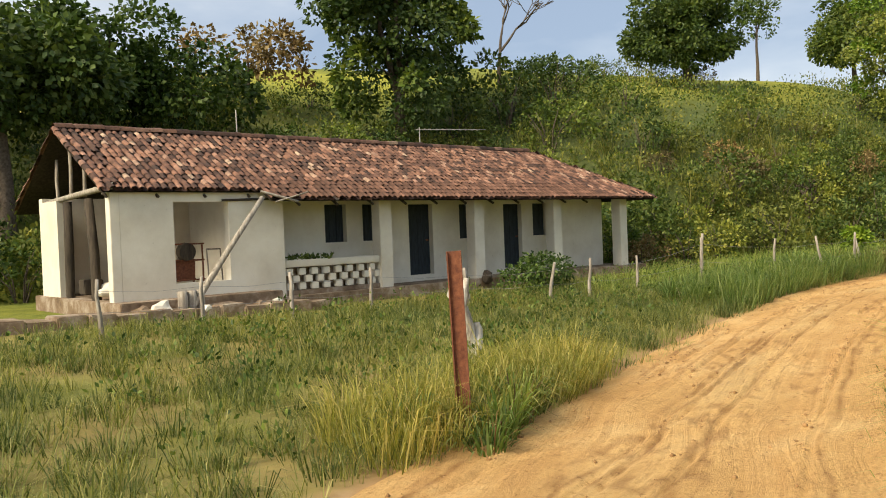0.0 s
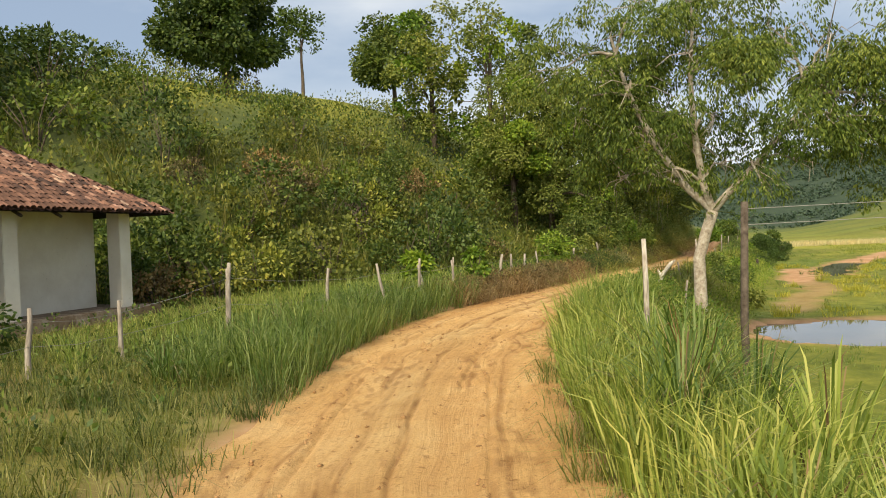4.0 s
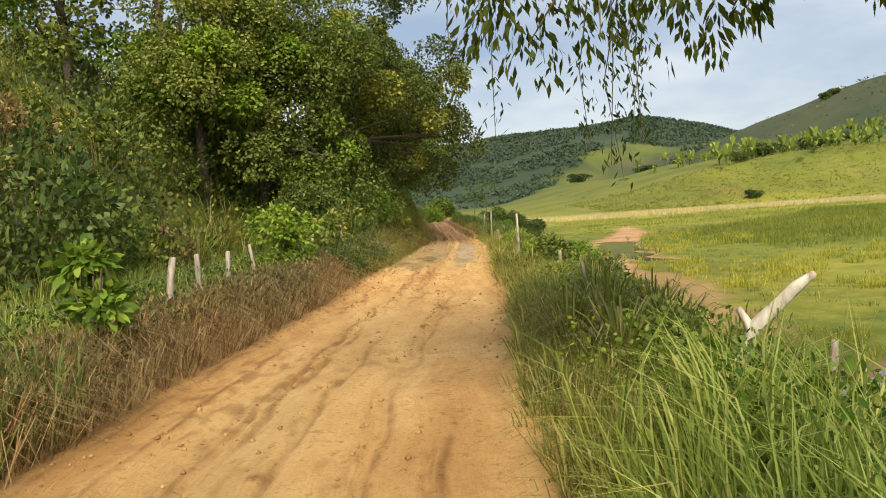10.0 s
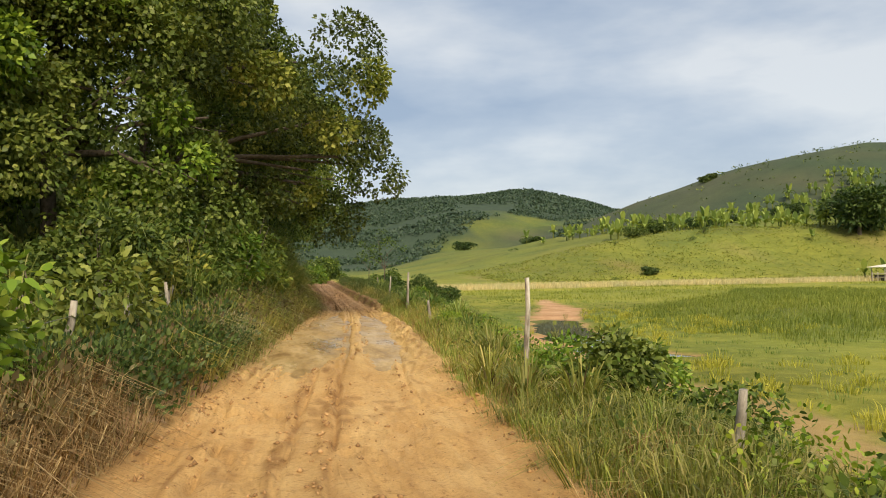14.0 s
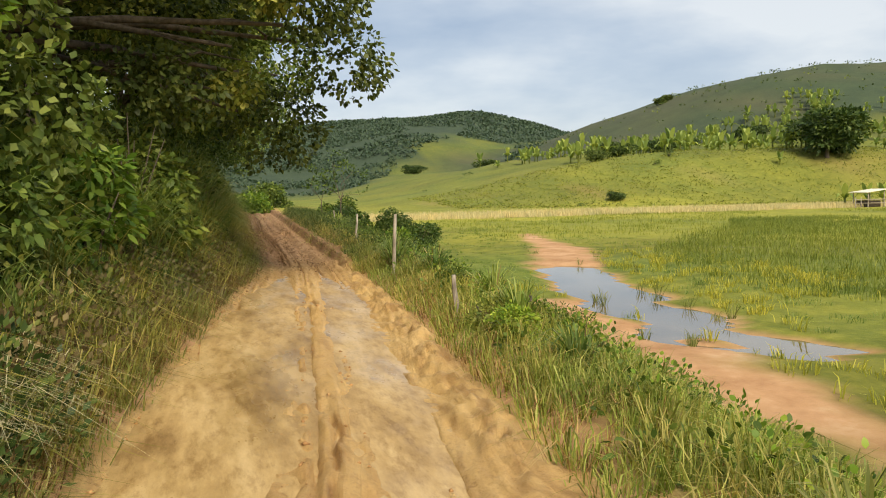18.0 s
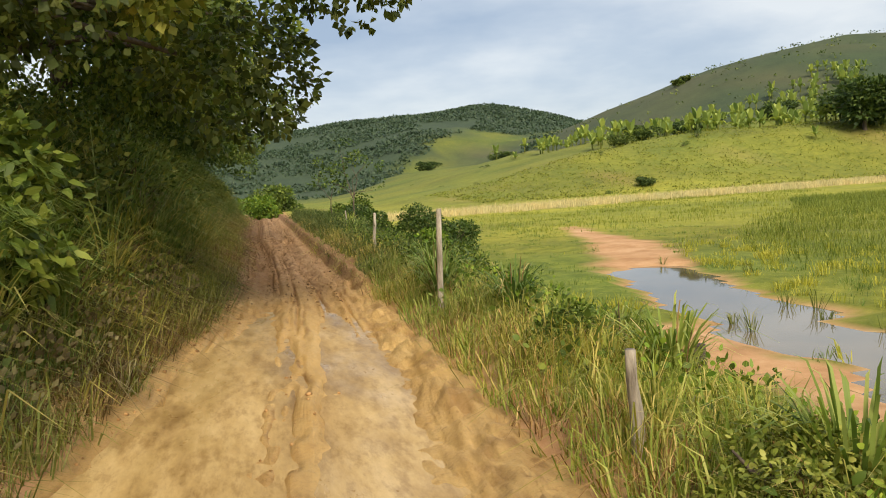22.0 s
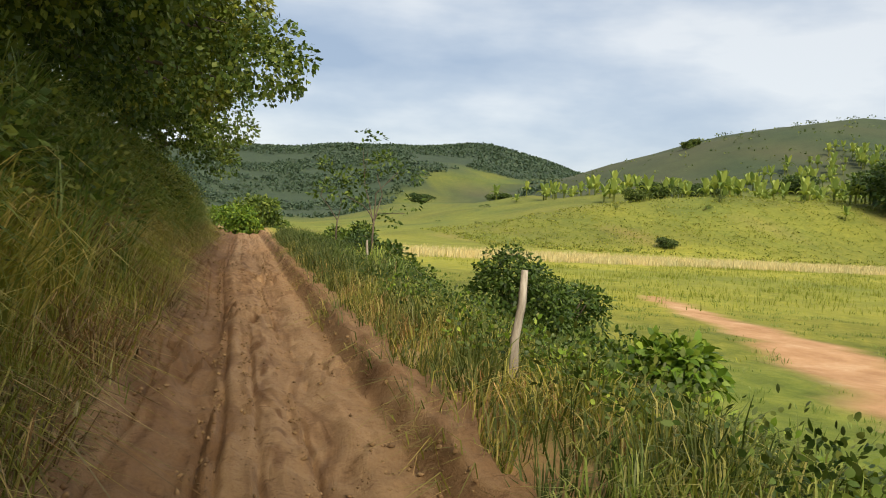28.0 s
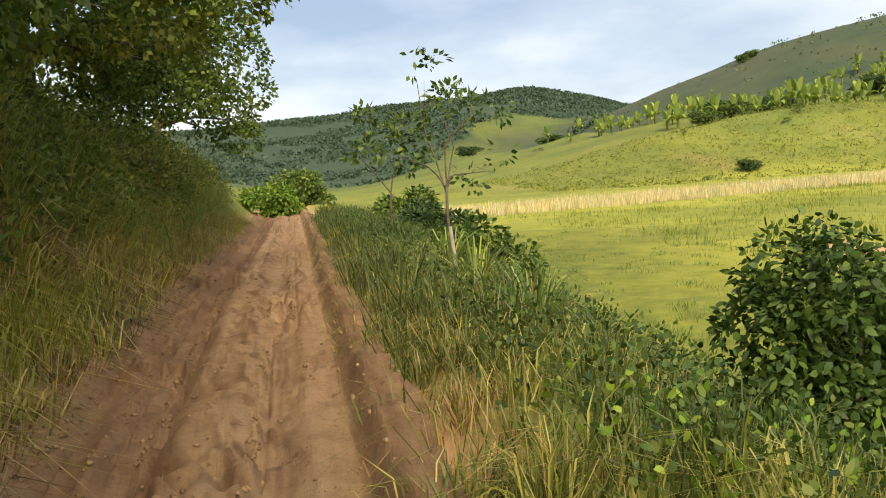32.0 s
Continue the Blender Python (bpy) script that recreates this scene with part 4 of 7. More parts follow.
# closed leaves in the openings
for a0, a1, z0, z1 in front_holes:
    nm = "door" if z1 - z0 > 1.5 else "shutter"
    low_z, high_z = (z0 + 0.25, z1 - 0.3) if nm == "door" else (z0 + 0.15, z1 - 0.18)
    bm = bmesh.new()
    box(bm, a0 + 0.03, a1 - 0.03, HYW + 0.203, HYW + 0.235, low_z - 0.05, low_z + 0.05, 0.004)
    leaf = part(nm, bm, M_DOOR, house, "closed dark blue-grey wooden " + nm)
    bm = bmesh.new()
    box(bm, a0 + 0.03, a1 - 0.03, HYW + 0.203, HYW + 0.235, high_z - 0.05, high_z + 0.05, 0.004)
    part("batten", bm, M_DOOR, leaf)
    k = 4 if nm == "door" else 3
    w = (a1 - a0) / k
    for j in range(k):
        bm = bmesh.new()
        box(bm, a0 + j * w + 0.004, a0 + (j + 1) * w - 0.004, HYW + 0.16 + 0.003 * (j % 2), HYW + 0.20, z0, z1 - 0.005, 0.004)
        part("plank", bm, M_DOOR, leaf)
    if nm == "door":
        bm = bmesh.new()
        box(bm, a1 - 0.16, a1 - 0.06, HYW + 0.135, HYW + 0.158, z0 + 0.98, z0 + 1.03, 0.004)
        part("latch", bm, M_RUST, leaf, "rusty iron latch")

rng0 = np.random.default_rng(2)


def gz(x, y):
    return float(ground_z(x, y))


# roof frame and tiles
slope = (RIDGE_Z - EAVE_Z) / (RIDGE_Y - EAVE_Y)


def roof_z(y):
    return RIDGE_Z - slope * abs(y - RIDGE_Y)


bm = bmesh.new()
BY = 2 * RIDGE_Y - EAVE_Y
HIPX, EAVEX = 19.7, 22.55
vs = [bm.verts.new(p) for p in ((6.9, EAVE_Y, EAVE_Z - 0.06), (EAVEX, EAVE_Y, EAVE_Z - 0.06), (HIPX, RIDGE_Y, RIDGE_Z - 0.06), (3.2, RIDGE_Y, RIDGE_Z - 0.06), (EAVEX, BY, EAVE_Z - 0.06), (3.2, BY, EAVE_Z - 0.06), (3.2, 15.45, roof_z(15.45) - 0.06), (6.9, 15.45, roof_z(15.45) - 0.06))]
for q in ((0, 1, 2, 3, 6, 7), (1, 4, 2), (4, 5, 3, 2)):
    bm.faces.new([vs[k] for k in q])
bmesh.ops.solidify(bm, geom=bm.faces[:], thickness=0.04)
part("roof_boarding", bm, M_TIMBER, house, "dark rafters and laths under the tiles")


def tile_arrays(p, along, down, w, length, lift, upside):
    """One half-round tile: p its upper middle, down the way of the slope."""
    nrm = along.cross(down)
    nrm = nrm if nrm.z > 0 else -nrm
    V = []
    for e, ww in ((0.0, 0.85), (1.0, 1.0)):
        for k in range(5):
            q = math.pi * k / 4
            hh = math.sin(q) * w * 0.45
            V.append(p + down * (length * e) + along * (math.cos(q) * w * 0.5 * ww) + nrm * (lift + (hh if not upside else -hh * 0.5) + 0.012 * e))
    return V, [(k, k + 1, k + 6, k + 5) for k in range(4)]


TV, TF = [], []
near_tiles = []
rowlen = math.hypot(RIDGE_Y - EAVE_Y, RIDGE_Z - EAVE_Z)
PITCH = 0.17
cols, rows_n = int((EAVEX - 3.15) / PITCH), 16
front_down = Vector((0, -(RIDGE_Y - EAVE_Y), -(RIDGE_Z - EAVE_Z))).normalized()
hip_down = Vector((EAVEX - HIPX, 0, -(RIDGE_Z - EAVE_Z))).normalized()
for side in (0, 1, 2):
    if side < 2:
        dn = front_down if side == 0 else Vector((0, -front_down.y, front_down.z))
        al = Vector((1, 0, 0))
    else:
        dn, al = hip_down, Vector((0, 1, 0))
    for c in range(cols if side < 2 else int((BY - EAVE_Y) / PITCH)):
        for r in range(rows_n):
            fr = r / rows_n
            if side < 2:
                xx = 3.22 + c * PITCH + random.uniform(-0.018, 0.018)
                if side == 0 and xx < 6.8 and fr > 0.84:
                    continue
                if xx > HIPX + (EAVEX - HIPX) * (fr + 0.05):
                    continue
                p = Vector((xx, RIDGE_Y + dn.y * rowlen * fr, RIDGE_Z + dn.z * rowlen * fr))
            else:
                yy = EAVE_Y + c * PITCH
                if abs(yy - RIDGE_Y) > (RIDGE_Y - EAVE_Y) * (fr + 0.06):
                    continue
                p = Vector((HIPX + dn.x * math.hypot(EAVEX - HIPX, RIDGE_Z - EAVE_Z) * fr, yy, RIDGE_Z - (RIDGE_Z - EAVE_Z) * fr))
            sag = 0.05 * math.sin(xx * 0.9 + r) * 0.4 if side < 2 else 0
            d2 = (dn + al * random.uniform(-0.14, 0.14) + Vector((0, 0, random.uniform(-0.02, 0.03)))).normalized()
            for up in (False, True):
                q = p + (al * PITCH * 0.5 if up else Vector((0, 0, 0)))
                if side == 0 and not up and r >= rows_n - 4 and 6.8 < xx < 19.4:
                    near_tiles.append((q + Vector((0, 0, random.uniform(0.0, 0.014))), d2))
                    continue
                v, f4 = tile_arrays(q, al, d2, PITCH * 0.97, rowlen / rows_n * 1.18, 0.0 + sag * 0.3 + random.uniform(0, 0.012), up)
                o = len(TV)
                TV += [tuple(a) for a in v]
                TF += [tuple(k + o for k in f) for f in f4]
v, f4 = tile_arrays(Vector((0, 0, 0)), Vector((1, 0, 0)), Vector((0, 1, 0)), PITCH * 0.97, rowlen / rows_n * 1.18, 0.0, False)
tile_mesh = mesh_np("roof_tile", [tuple(a) for a in v], f4, M_TILE)
for q, d2 in near_tiles[:300]:
    o = new("roof_tile", tile_mesh)
    o.parent = house
    side_v = Vector((1, 0, 0)) - d2 * d2.x
    side_v.normalize()
    nv = d2.cross(side_v)
    nv = nv if nv.z > 0 else -nv
    m3 = Matrix((side_v, d2, nv)).transposed().to_4x4()
    o.matrix_basis = Matrix.Translation(q - house.location) @ m3
for q, d2 in near_tiles[300:]:
    v, f4 = tile_arrays(q, Vector((1, 0, 0)), d2, PITCH * 0.97, rowlen / rows_n * 1.18, 0.0, False)
    o = len(TV)
    TV += [tuple(a) for a in v]
    TF += [tuple(k + o for k in f) for f in f4]
roof = part("roof", mesh_np("roof", TV, TF, M_TILE), M_TILE, house, "weathered red-brown clay barrel tiles, some displaced")
TV, TF = [], []
for c in range(int((HIPX - 3.2) / 0.36)):
    p = Vector((3.2 + c * 0.36, RIDGE_Y, RIDGE_Z + 0.03))
    v, f4 = tile_arrays(p, Vector((0, 1, 0)), Vector((1, 0, random.uniform(-0.04, 0.04))), 0.26, 0.42, 0.0, False)
    o = len(TV)
    TV += [tuple(a) for a in v]
    TF += [tuple(k + o for k in f) for f in f4]
part("ridge_tiles", mesh_np("ridge_tiles", TV, TF, M_TILE), M_TILE, house)


# ---- house: details ----
def beam(name, a, b, r, material, parent, label="", sides=6, rough=0.06):
    a, b = Vector(a), Vector(b)
    mid = a.lerp(b, 0.5) + Vector((random.uniform(-1, 1), random.uniform(-1, 1), 0)) * r * 0.6
    return part(name, limbs_mesh(name, [([a, mid, b], [r, r * 0.97, r * 0.9])], material, sides, rough), material, parent, label)


# pierced parapet: courses of small blocks set apart
bm = bmesh.new()
box(bm, 7.54, 10.46, HY0 + 0.06, HY0 + 0.28, 1.18, 1.36, 0.02, 0.012)
part("parapet_rail", bm, M_WALL, house, "cracked whitewashed parapet rail")
bm = bmesh.new()
box(bm, 7.54, 10.46, HY0 + 0.08, HY0 + 0.26, 0.5, 0.62, 0.01)
part("parapet_base", bm, M_PLINTH, house)
block = box_mesh("parapet_block", (-0.095, 0.095, -0.07, 0.07, -0.085, 0.085), M_WALL, 0.012)
for row in range(3):
    for k in range(8):
        o = part("parapet_block", block, M_WALL, house)
        o.location = (7.72 + k * 0.36 + (0.18 if row % 2 else 0.0), HY0 + 0.17 + random.uniform(-0.01, 0.01), 0.71 + row * 0.18)
        o.rotation_euler = (0, random.uniform(-0.03, 0.03), random.uniform(-0.05, 0.05))
bm = bmesh.new()
box(bm, 7.6, 10.4, HY0 + 0.30, HY0 + 0.33, 0.6, 1.18)
part("parapet_back", bm, M_PLINTH, house)
# loose parapet growth
pts = np.stack([rng0.uniform(7.7, 9.0, 160), rng0.uniform(HY0 + 0.08, HY0 + 0.25, 160), rng0.uniform(1.36, 1.44, 160)], -1)
part("parapet_weed", leaves_mesh("parapet_weed", pts, rng0.normal(size=(160, 3)) + np.array([0, 0, 1.0]), 0.12, 0.03, M_LEAF_DARK, rng0), M_LEAF_DARK, house, "small weeds growing on the parapet")
# shed posts and timbers
for y, lean in ((18.45, 0.05), (17.05, -0.2)):
    beam("shed_post", (HX0 + 0.1, y + lean, 0.6), (HX0 + 0.1, y, 2.95), 0.11, M_TIMBER, house, "charred dark timber post", 8, 0.12)
beam("shed_beam", (HX0 + 0.1, 15.5, 3.15), (HX0 + 0.1, 20.0, 2.98), 0.07, M_WOOD, house, "weathered timber beam")
for y in (16.3, 17.4, 18.3, 19.2):
    beam("truss_post", (HX0 + 0.15, y, 3.0), (HX0 + 0.15, y, roof_z(y) - 0.12), 0.045, M_WOOD, house)
for x in np.arange(3.3, 22.3, 1.1):
    if x < HIPX:
        beam("rafter", (x, RIDGE_Y, RIDGE_Z - 0.16), (x, (EAVE_Y if x > 7 else 15.45) + 0.05, roof_z(EAVE_Y if x > 7 else 15.45) - 0.15), 0.04, M_TIMBER, house, "", 5)
beam("eave_beam", (7.1, HY0 + 0.18, 2.93), (21.6, HY0 + 0.18, 2.93), 0.06, M_TIMBER, house)
beam("shed_lintel", (5.9, HY0 - 0.02, 2.83), (7.3, HY0 - 0.02, 2.86), 0.03, M_TIMBER, house)
beam("roof_aerial", (8.3, 19.0, 4.2), (8.25, 19.0, 5.5), 0.02, M_WIRE, house, "thin metal mast on the roof")
beam("eave_stick", (6.6, 15.0, 3.0), (7.45, 14.75, 2.75), 0.03, M_WOOD, house, "broken lath hanging from the eave")
beam("eave_stick", (6.9, 14.85, 2.75), (7.7, 14.7, 2.98), 0.02, M_WOOD, house, "broken lath hanging from the eave")

prop = new("leaning_pole", limbs_mesh("leaning_pole", [([Vector((4.75, 14.75, 0.55)), Vector((5.6, 14.8, 1.65)), Vector((6.62, 14.95, 2.86))], [0.075, 0.07, 0.06])], M_WOOD, 8, 0.1))
tagged(prop, "long weathered timber pole propped against the eave", "pole")

# things in and round the shed
rack = thing("iron_rack", (5.0, 16.3, 0.78), "rusty iron rack with old machine parts inside the shed", "rack")
for x in (-0.1, 0.75):
    for y in (0.0, 0.5):
        beam("post", (x, y, 0), (x, y, 1.1), 0.025, M_RUST, rack)
for z in (0.25, 0.7, 1.08):
    beam("rail", (-0.15, 0, z), (0.8, 0, z), 0.022, M_RUST, rack)
    beam("rail", (-0.15, 0.5, z), (0.8, 0.5, z), 0.022, M_RUST, rack)
bm = bmesh.new()
box(bm, 0.0, 0.6, 0.05, 0.45, 0.27, 0.68, 0.03, 0.03)
part("machine_body", bm, M_RUST, rack)
bm = bmesh.new()
bmesh.ops.create_cone(bm, cap_ends=True, segments=16, radius1=0.22, radius2=0.2, depth=0.16, matrix=pose(0.35, -0.02, 0.9, 90, 0, 0))
part("wheel", bm, M_TIMBER, rack)
frame_t = thing("metal_frame", (6.0, 16.2, 0.78), "pale metal frame leaning in the shed", "frame")
beam("upright", (-0.15, 0, 0), (-0.15, 0.08, 0.95), 0.02, M_WOOD, frame_t)
beam("upright", (0.2, 0, 0), (0.2, 0.08, 0.95), 0.02, M_WOOD, frame_t)
beam("crossbar", (-0.15, 0.08, 0.94), (0.2, 0.08, 0.94), 0.02, M_WOOD, frame_t)
crate = new("dark_crate", box_mesh("dark_crate", (-0.22, 0.22, -0.2, 0.2, 0, 0.35), M_TIMBER, 0.02, 0.01))
crate.location = (3.75, 17.9, 0.78)
tagged(crate, "dark box on the shed floor", "crate")
for k in range(4):
    o = new("sack", None)
    bm = bmesh.new()
    bmesh.ops.create_uvsphere(bm, u_segments=12, v_segments=8, radius=0.5)
    for v in bm.verts:
        v.co = Vector((v.co.x * 0.8, v.co.y * 0.45, v.co.z * 0.28)) * (1 + 0.12 * math.sin(9 * v.co.x + k))
    me = bpy.data.meshes.new("sack")
    bm.to_mesh(me)
    bm.free()
    me.materials.append(M_WALL)
    bpy.data.objects.remove(o)
    o = new("sack", me)
    o.matrix_basis = pose(3.75 + 0.12 * (k % 2), 16.4 + 0.25 * (k // 2), 0.88 + 0.1 * (k % 2), 0, 0, 40 * k)
    tagged(o, "pale sack piled on the shed floor", "sack", "sacks in the shed")


def rock(name, at, size, material, label, category, seed, group=""):
    bm = bmesh.new()
    bmesh.ops.create_icosphere(bm, subdivisions=2, radius=1.0)
    for v in bm.verts:
        nn = noise.noise(v.co * 1.6 + Vector((seed * 3.1, 0, 0)))
        v.co = Vector((v.co.x * size[0], v.co.y * size[1], v.co.z * size[2])) * (1 + 0.45 * nn)
    me = bpy.data.meshes.new(name)
    bm.to_mesh(me)
    bm.free()
    me.materials.append(material)
    o = new(name, me)
    o.location = (at[0], at[1], at[2] + size[2] * 0.55)
    return tagged(o, label, category, group)


for k, (x, y, w, h) in enumerate(((4.05, 14.75, 0.22, 0.2), (3.7, 14.9, 0.15, 0.15), (5.2, 14.55, 0.2, 0.1), (4.9, 14.45, 0.14, 0.12), (6.3, 14.7, 0.16, 0.09), (5.7, 14.5, 0.12, 0.1), (3.2, 14.9, 0.1, 0.06), (2.9, 14.9, 0.12, 0.06), (2.5, 15.0, 0.1, 0.06), (6.8, 14.8, 0.12, 0.1))):
    rock("stone", (x, y, max(gz(x, y), 0.45) - 0.04), (w, w * 0.8, h), M_PLINTH if k % 3 else M_WALL, "broken chunk of masonry lying by the shed", "stone", k, "rubble by the shed")
for k, x in enumerate((4.5, 4.72, 4.92)):
    o = new("log", limbs_mesh("log", [([Vector((0, 0, 0)), Vector((0.01, 0, 0.2)), Vector((0, 0, 0.38))], [0.11, 0.105, 0.1])], M_WOOD, 10, 0.08))
    o.location = (x, 14.75 + 0.04 * k, 0.5)
    tagged(o, "short cut log standing before the shed", "log", "logs by the shed")
pot = rock("dark_pot", (14.05, 15.2, 0.42), (0.16, 0.16, 0.22), M_TIMBER, "dark round bundle beside a verandah pillar", "pot", 5)

# bank wall before the shed
bm = bmesh.new()
for k in range(14):
    x = 0.2 + k * 0.55
    box(bm, x, x + 0.56, 14.25 + 0.1 * math.sin(k), 15.1, 0.0, 0.62 - 0.012 * k + 0.03 * math.sin(k * 2.3), 0.03, 0.03)
tagged(part("terrace_wall", bm, M_PLINTH, None), "low crumbling earth and stone terrace edge", "wall", kind="structure")

# aerial behind the house
aer = thing("tv_aerial", (17.2, 21.6, gz(17.2, 21.6)), "tall thin television aerial behind the roof", "aerial")
beam("mast", (0, 0, 0), (0, 0, 5.6), 0.02, M_WIRE, aer)
beam("boom", (-0.2, 0, 5.5), (2.6, -0.9, 5.55), 0.015, M_WIRE, aer)
for k in range(12):
    x = -0.1 + k * 0.22
    beam("element", (x - 0.05, -0.35 * x - 0.22, 5.53), (x + 0.05, -0.35 * x + 0.22, 5.53), 0.006, M_WIRE, aer, "", 4)


# ---- trees and bushes ----
def make_tree(name, at, trunk_h, trunk_r, blobs, clumps, per, leaf, leaf_mat, bark, label, rng, clump_r=0.6, droop=0.3, lean=(0.0, 0.0), sides=9, slim=0.30, twigs=3, spray=None):
    """A tree: a tapered trunk, limbs to its blobs of crown, and leaves. Blobs are relative to the base."""
    t = thing(name, at, label, "tree")
    top = Vector((lean[0], lean[1], trunk_h))
    path = [Vector((0, 0, -0.3)), Vector((lean[0] * 0.15 + 0.03, lean[1] * 0.15, trunk_h * 0.35)), Vector((lean[0] * 0.5 - 0.04, lean[1] * 0.5 + 0.03, trunk_h * 0.7)), top]
    part("trunk", limbs_mesh("trunk", [(path, [trunk_r * 1.25, trunk_r, trunk_r * 0.85, trunk_r * 0.75])], bark, sides), bark, t)
    for bx, by, bz, rx, ry, rz in blobs:
        limbs = []
        e = Vector((bx, by, bz))
        s = top * rng.uniform(0.85, 1.0) if e.z > trunk_h * 0.9 else top * 0.6
        mid = s.lerp(e, 0.5) + Vector((rng.normal() * 0.2, rng.normal() * 0.2, 0.18 * rx))
        limbs.append(([s, s.lerp(mid, 0.5) + Vector((0, 0, 0.05)), mid, e], [trunk_r * 0.6, trunk_r * 0.5, trunk_r * 0.38, trunk_r * 0.16]))
        for _ in range(twigs if rx > 1.85 else 1):
            d = Vector(ball(rng, 1, 0.8)[0])
            q = e + Vector((d.x * rx, d.y * ry, d.z * rz * 0.8)) * 0.7 if rx > 1.85 else e + Vector((d.x * rx, d.y * ry, d.z * rz)) * 0.4
            limbs.append(([mid.lerp(e, rng.uniform(0.2, 0.9)), mid.lerp(q, 0.6) + Vector((0, 0, 0.1)), q], [trunk_r * 0.25, trunk_r * 0.14, trunk_r * 0.05]))
        part("limb", limbs_mesh("limb", limbs, bark, 6), bark, t)
    if clumps:
        part("crown", crown_mesh("crown", blobs, clumps, per, leaf, leaf_mat, rng, clump_r, droop, slim), leaf_mat, t)
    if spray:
        # outer shell in a lighter leaf colour, painting sun onto the crown
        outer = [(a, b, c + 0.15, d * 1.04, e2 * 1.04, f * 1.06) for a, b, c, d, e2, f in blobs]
        part("outer_foliage", crown_mesh("outer_foliage", outer, clumps // 3, per, leaf * 1.15, spray, rng, clump_r * 0.8, droop, slim), spray, t, "lighter outer leaf sprays, with sunlight put into their colour")
    return t


def make_bush(name, at, r, h, clumps, per, leaf, leaf_mat, label, rng, category="bush", group="", clump_r=0.35, droop=0.1, slim=0.30, full=False):
    t = thing(name, at, label, category, group)
    stems = []
    for _ in range(7):
        q, d = rng.uniform(0, 6.28), rng.uniform(0.2, 0.7) * r
        e = Vector((math.cos(q) * d, math.sin(q) * d, h * rng.uniform(0.55, 0.9)))
        stems.append(([Vector((math.cos(q) * 0.08, math.sin(q) * 0.08, -0.1)), Vector((e.x * 0.4, e.y * 0.4, e.z * 0.55)), e], [0.025, 0.018, 0.006]))
    part("stem", limbs_mesh("stem", stems, M_BARK_DARK, 5), M_BARK_DARK, t)
    blobs = [(0, 0, h * 0.5, r * 0.8, r * 0.8, h * 0.5)]
    for _ in range(4):
        q = rng.uniform(0, 6.28)
        blobs.append((math.cos(q) * r * 0.55, math.sin(q) * r * 0.55, h * rng.uniform(0.3, 0.7), r * 0.5, r * 0.5, h * 0.33))
    part("foliage", crown_mesh("foliage", blobs, clumps, per, leaf, leaf_mat, rng, clump_r, droop, slim, full), leaf_mat, t)
    return t


rng = np.random.default_rng(7)

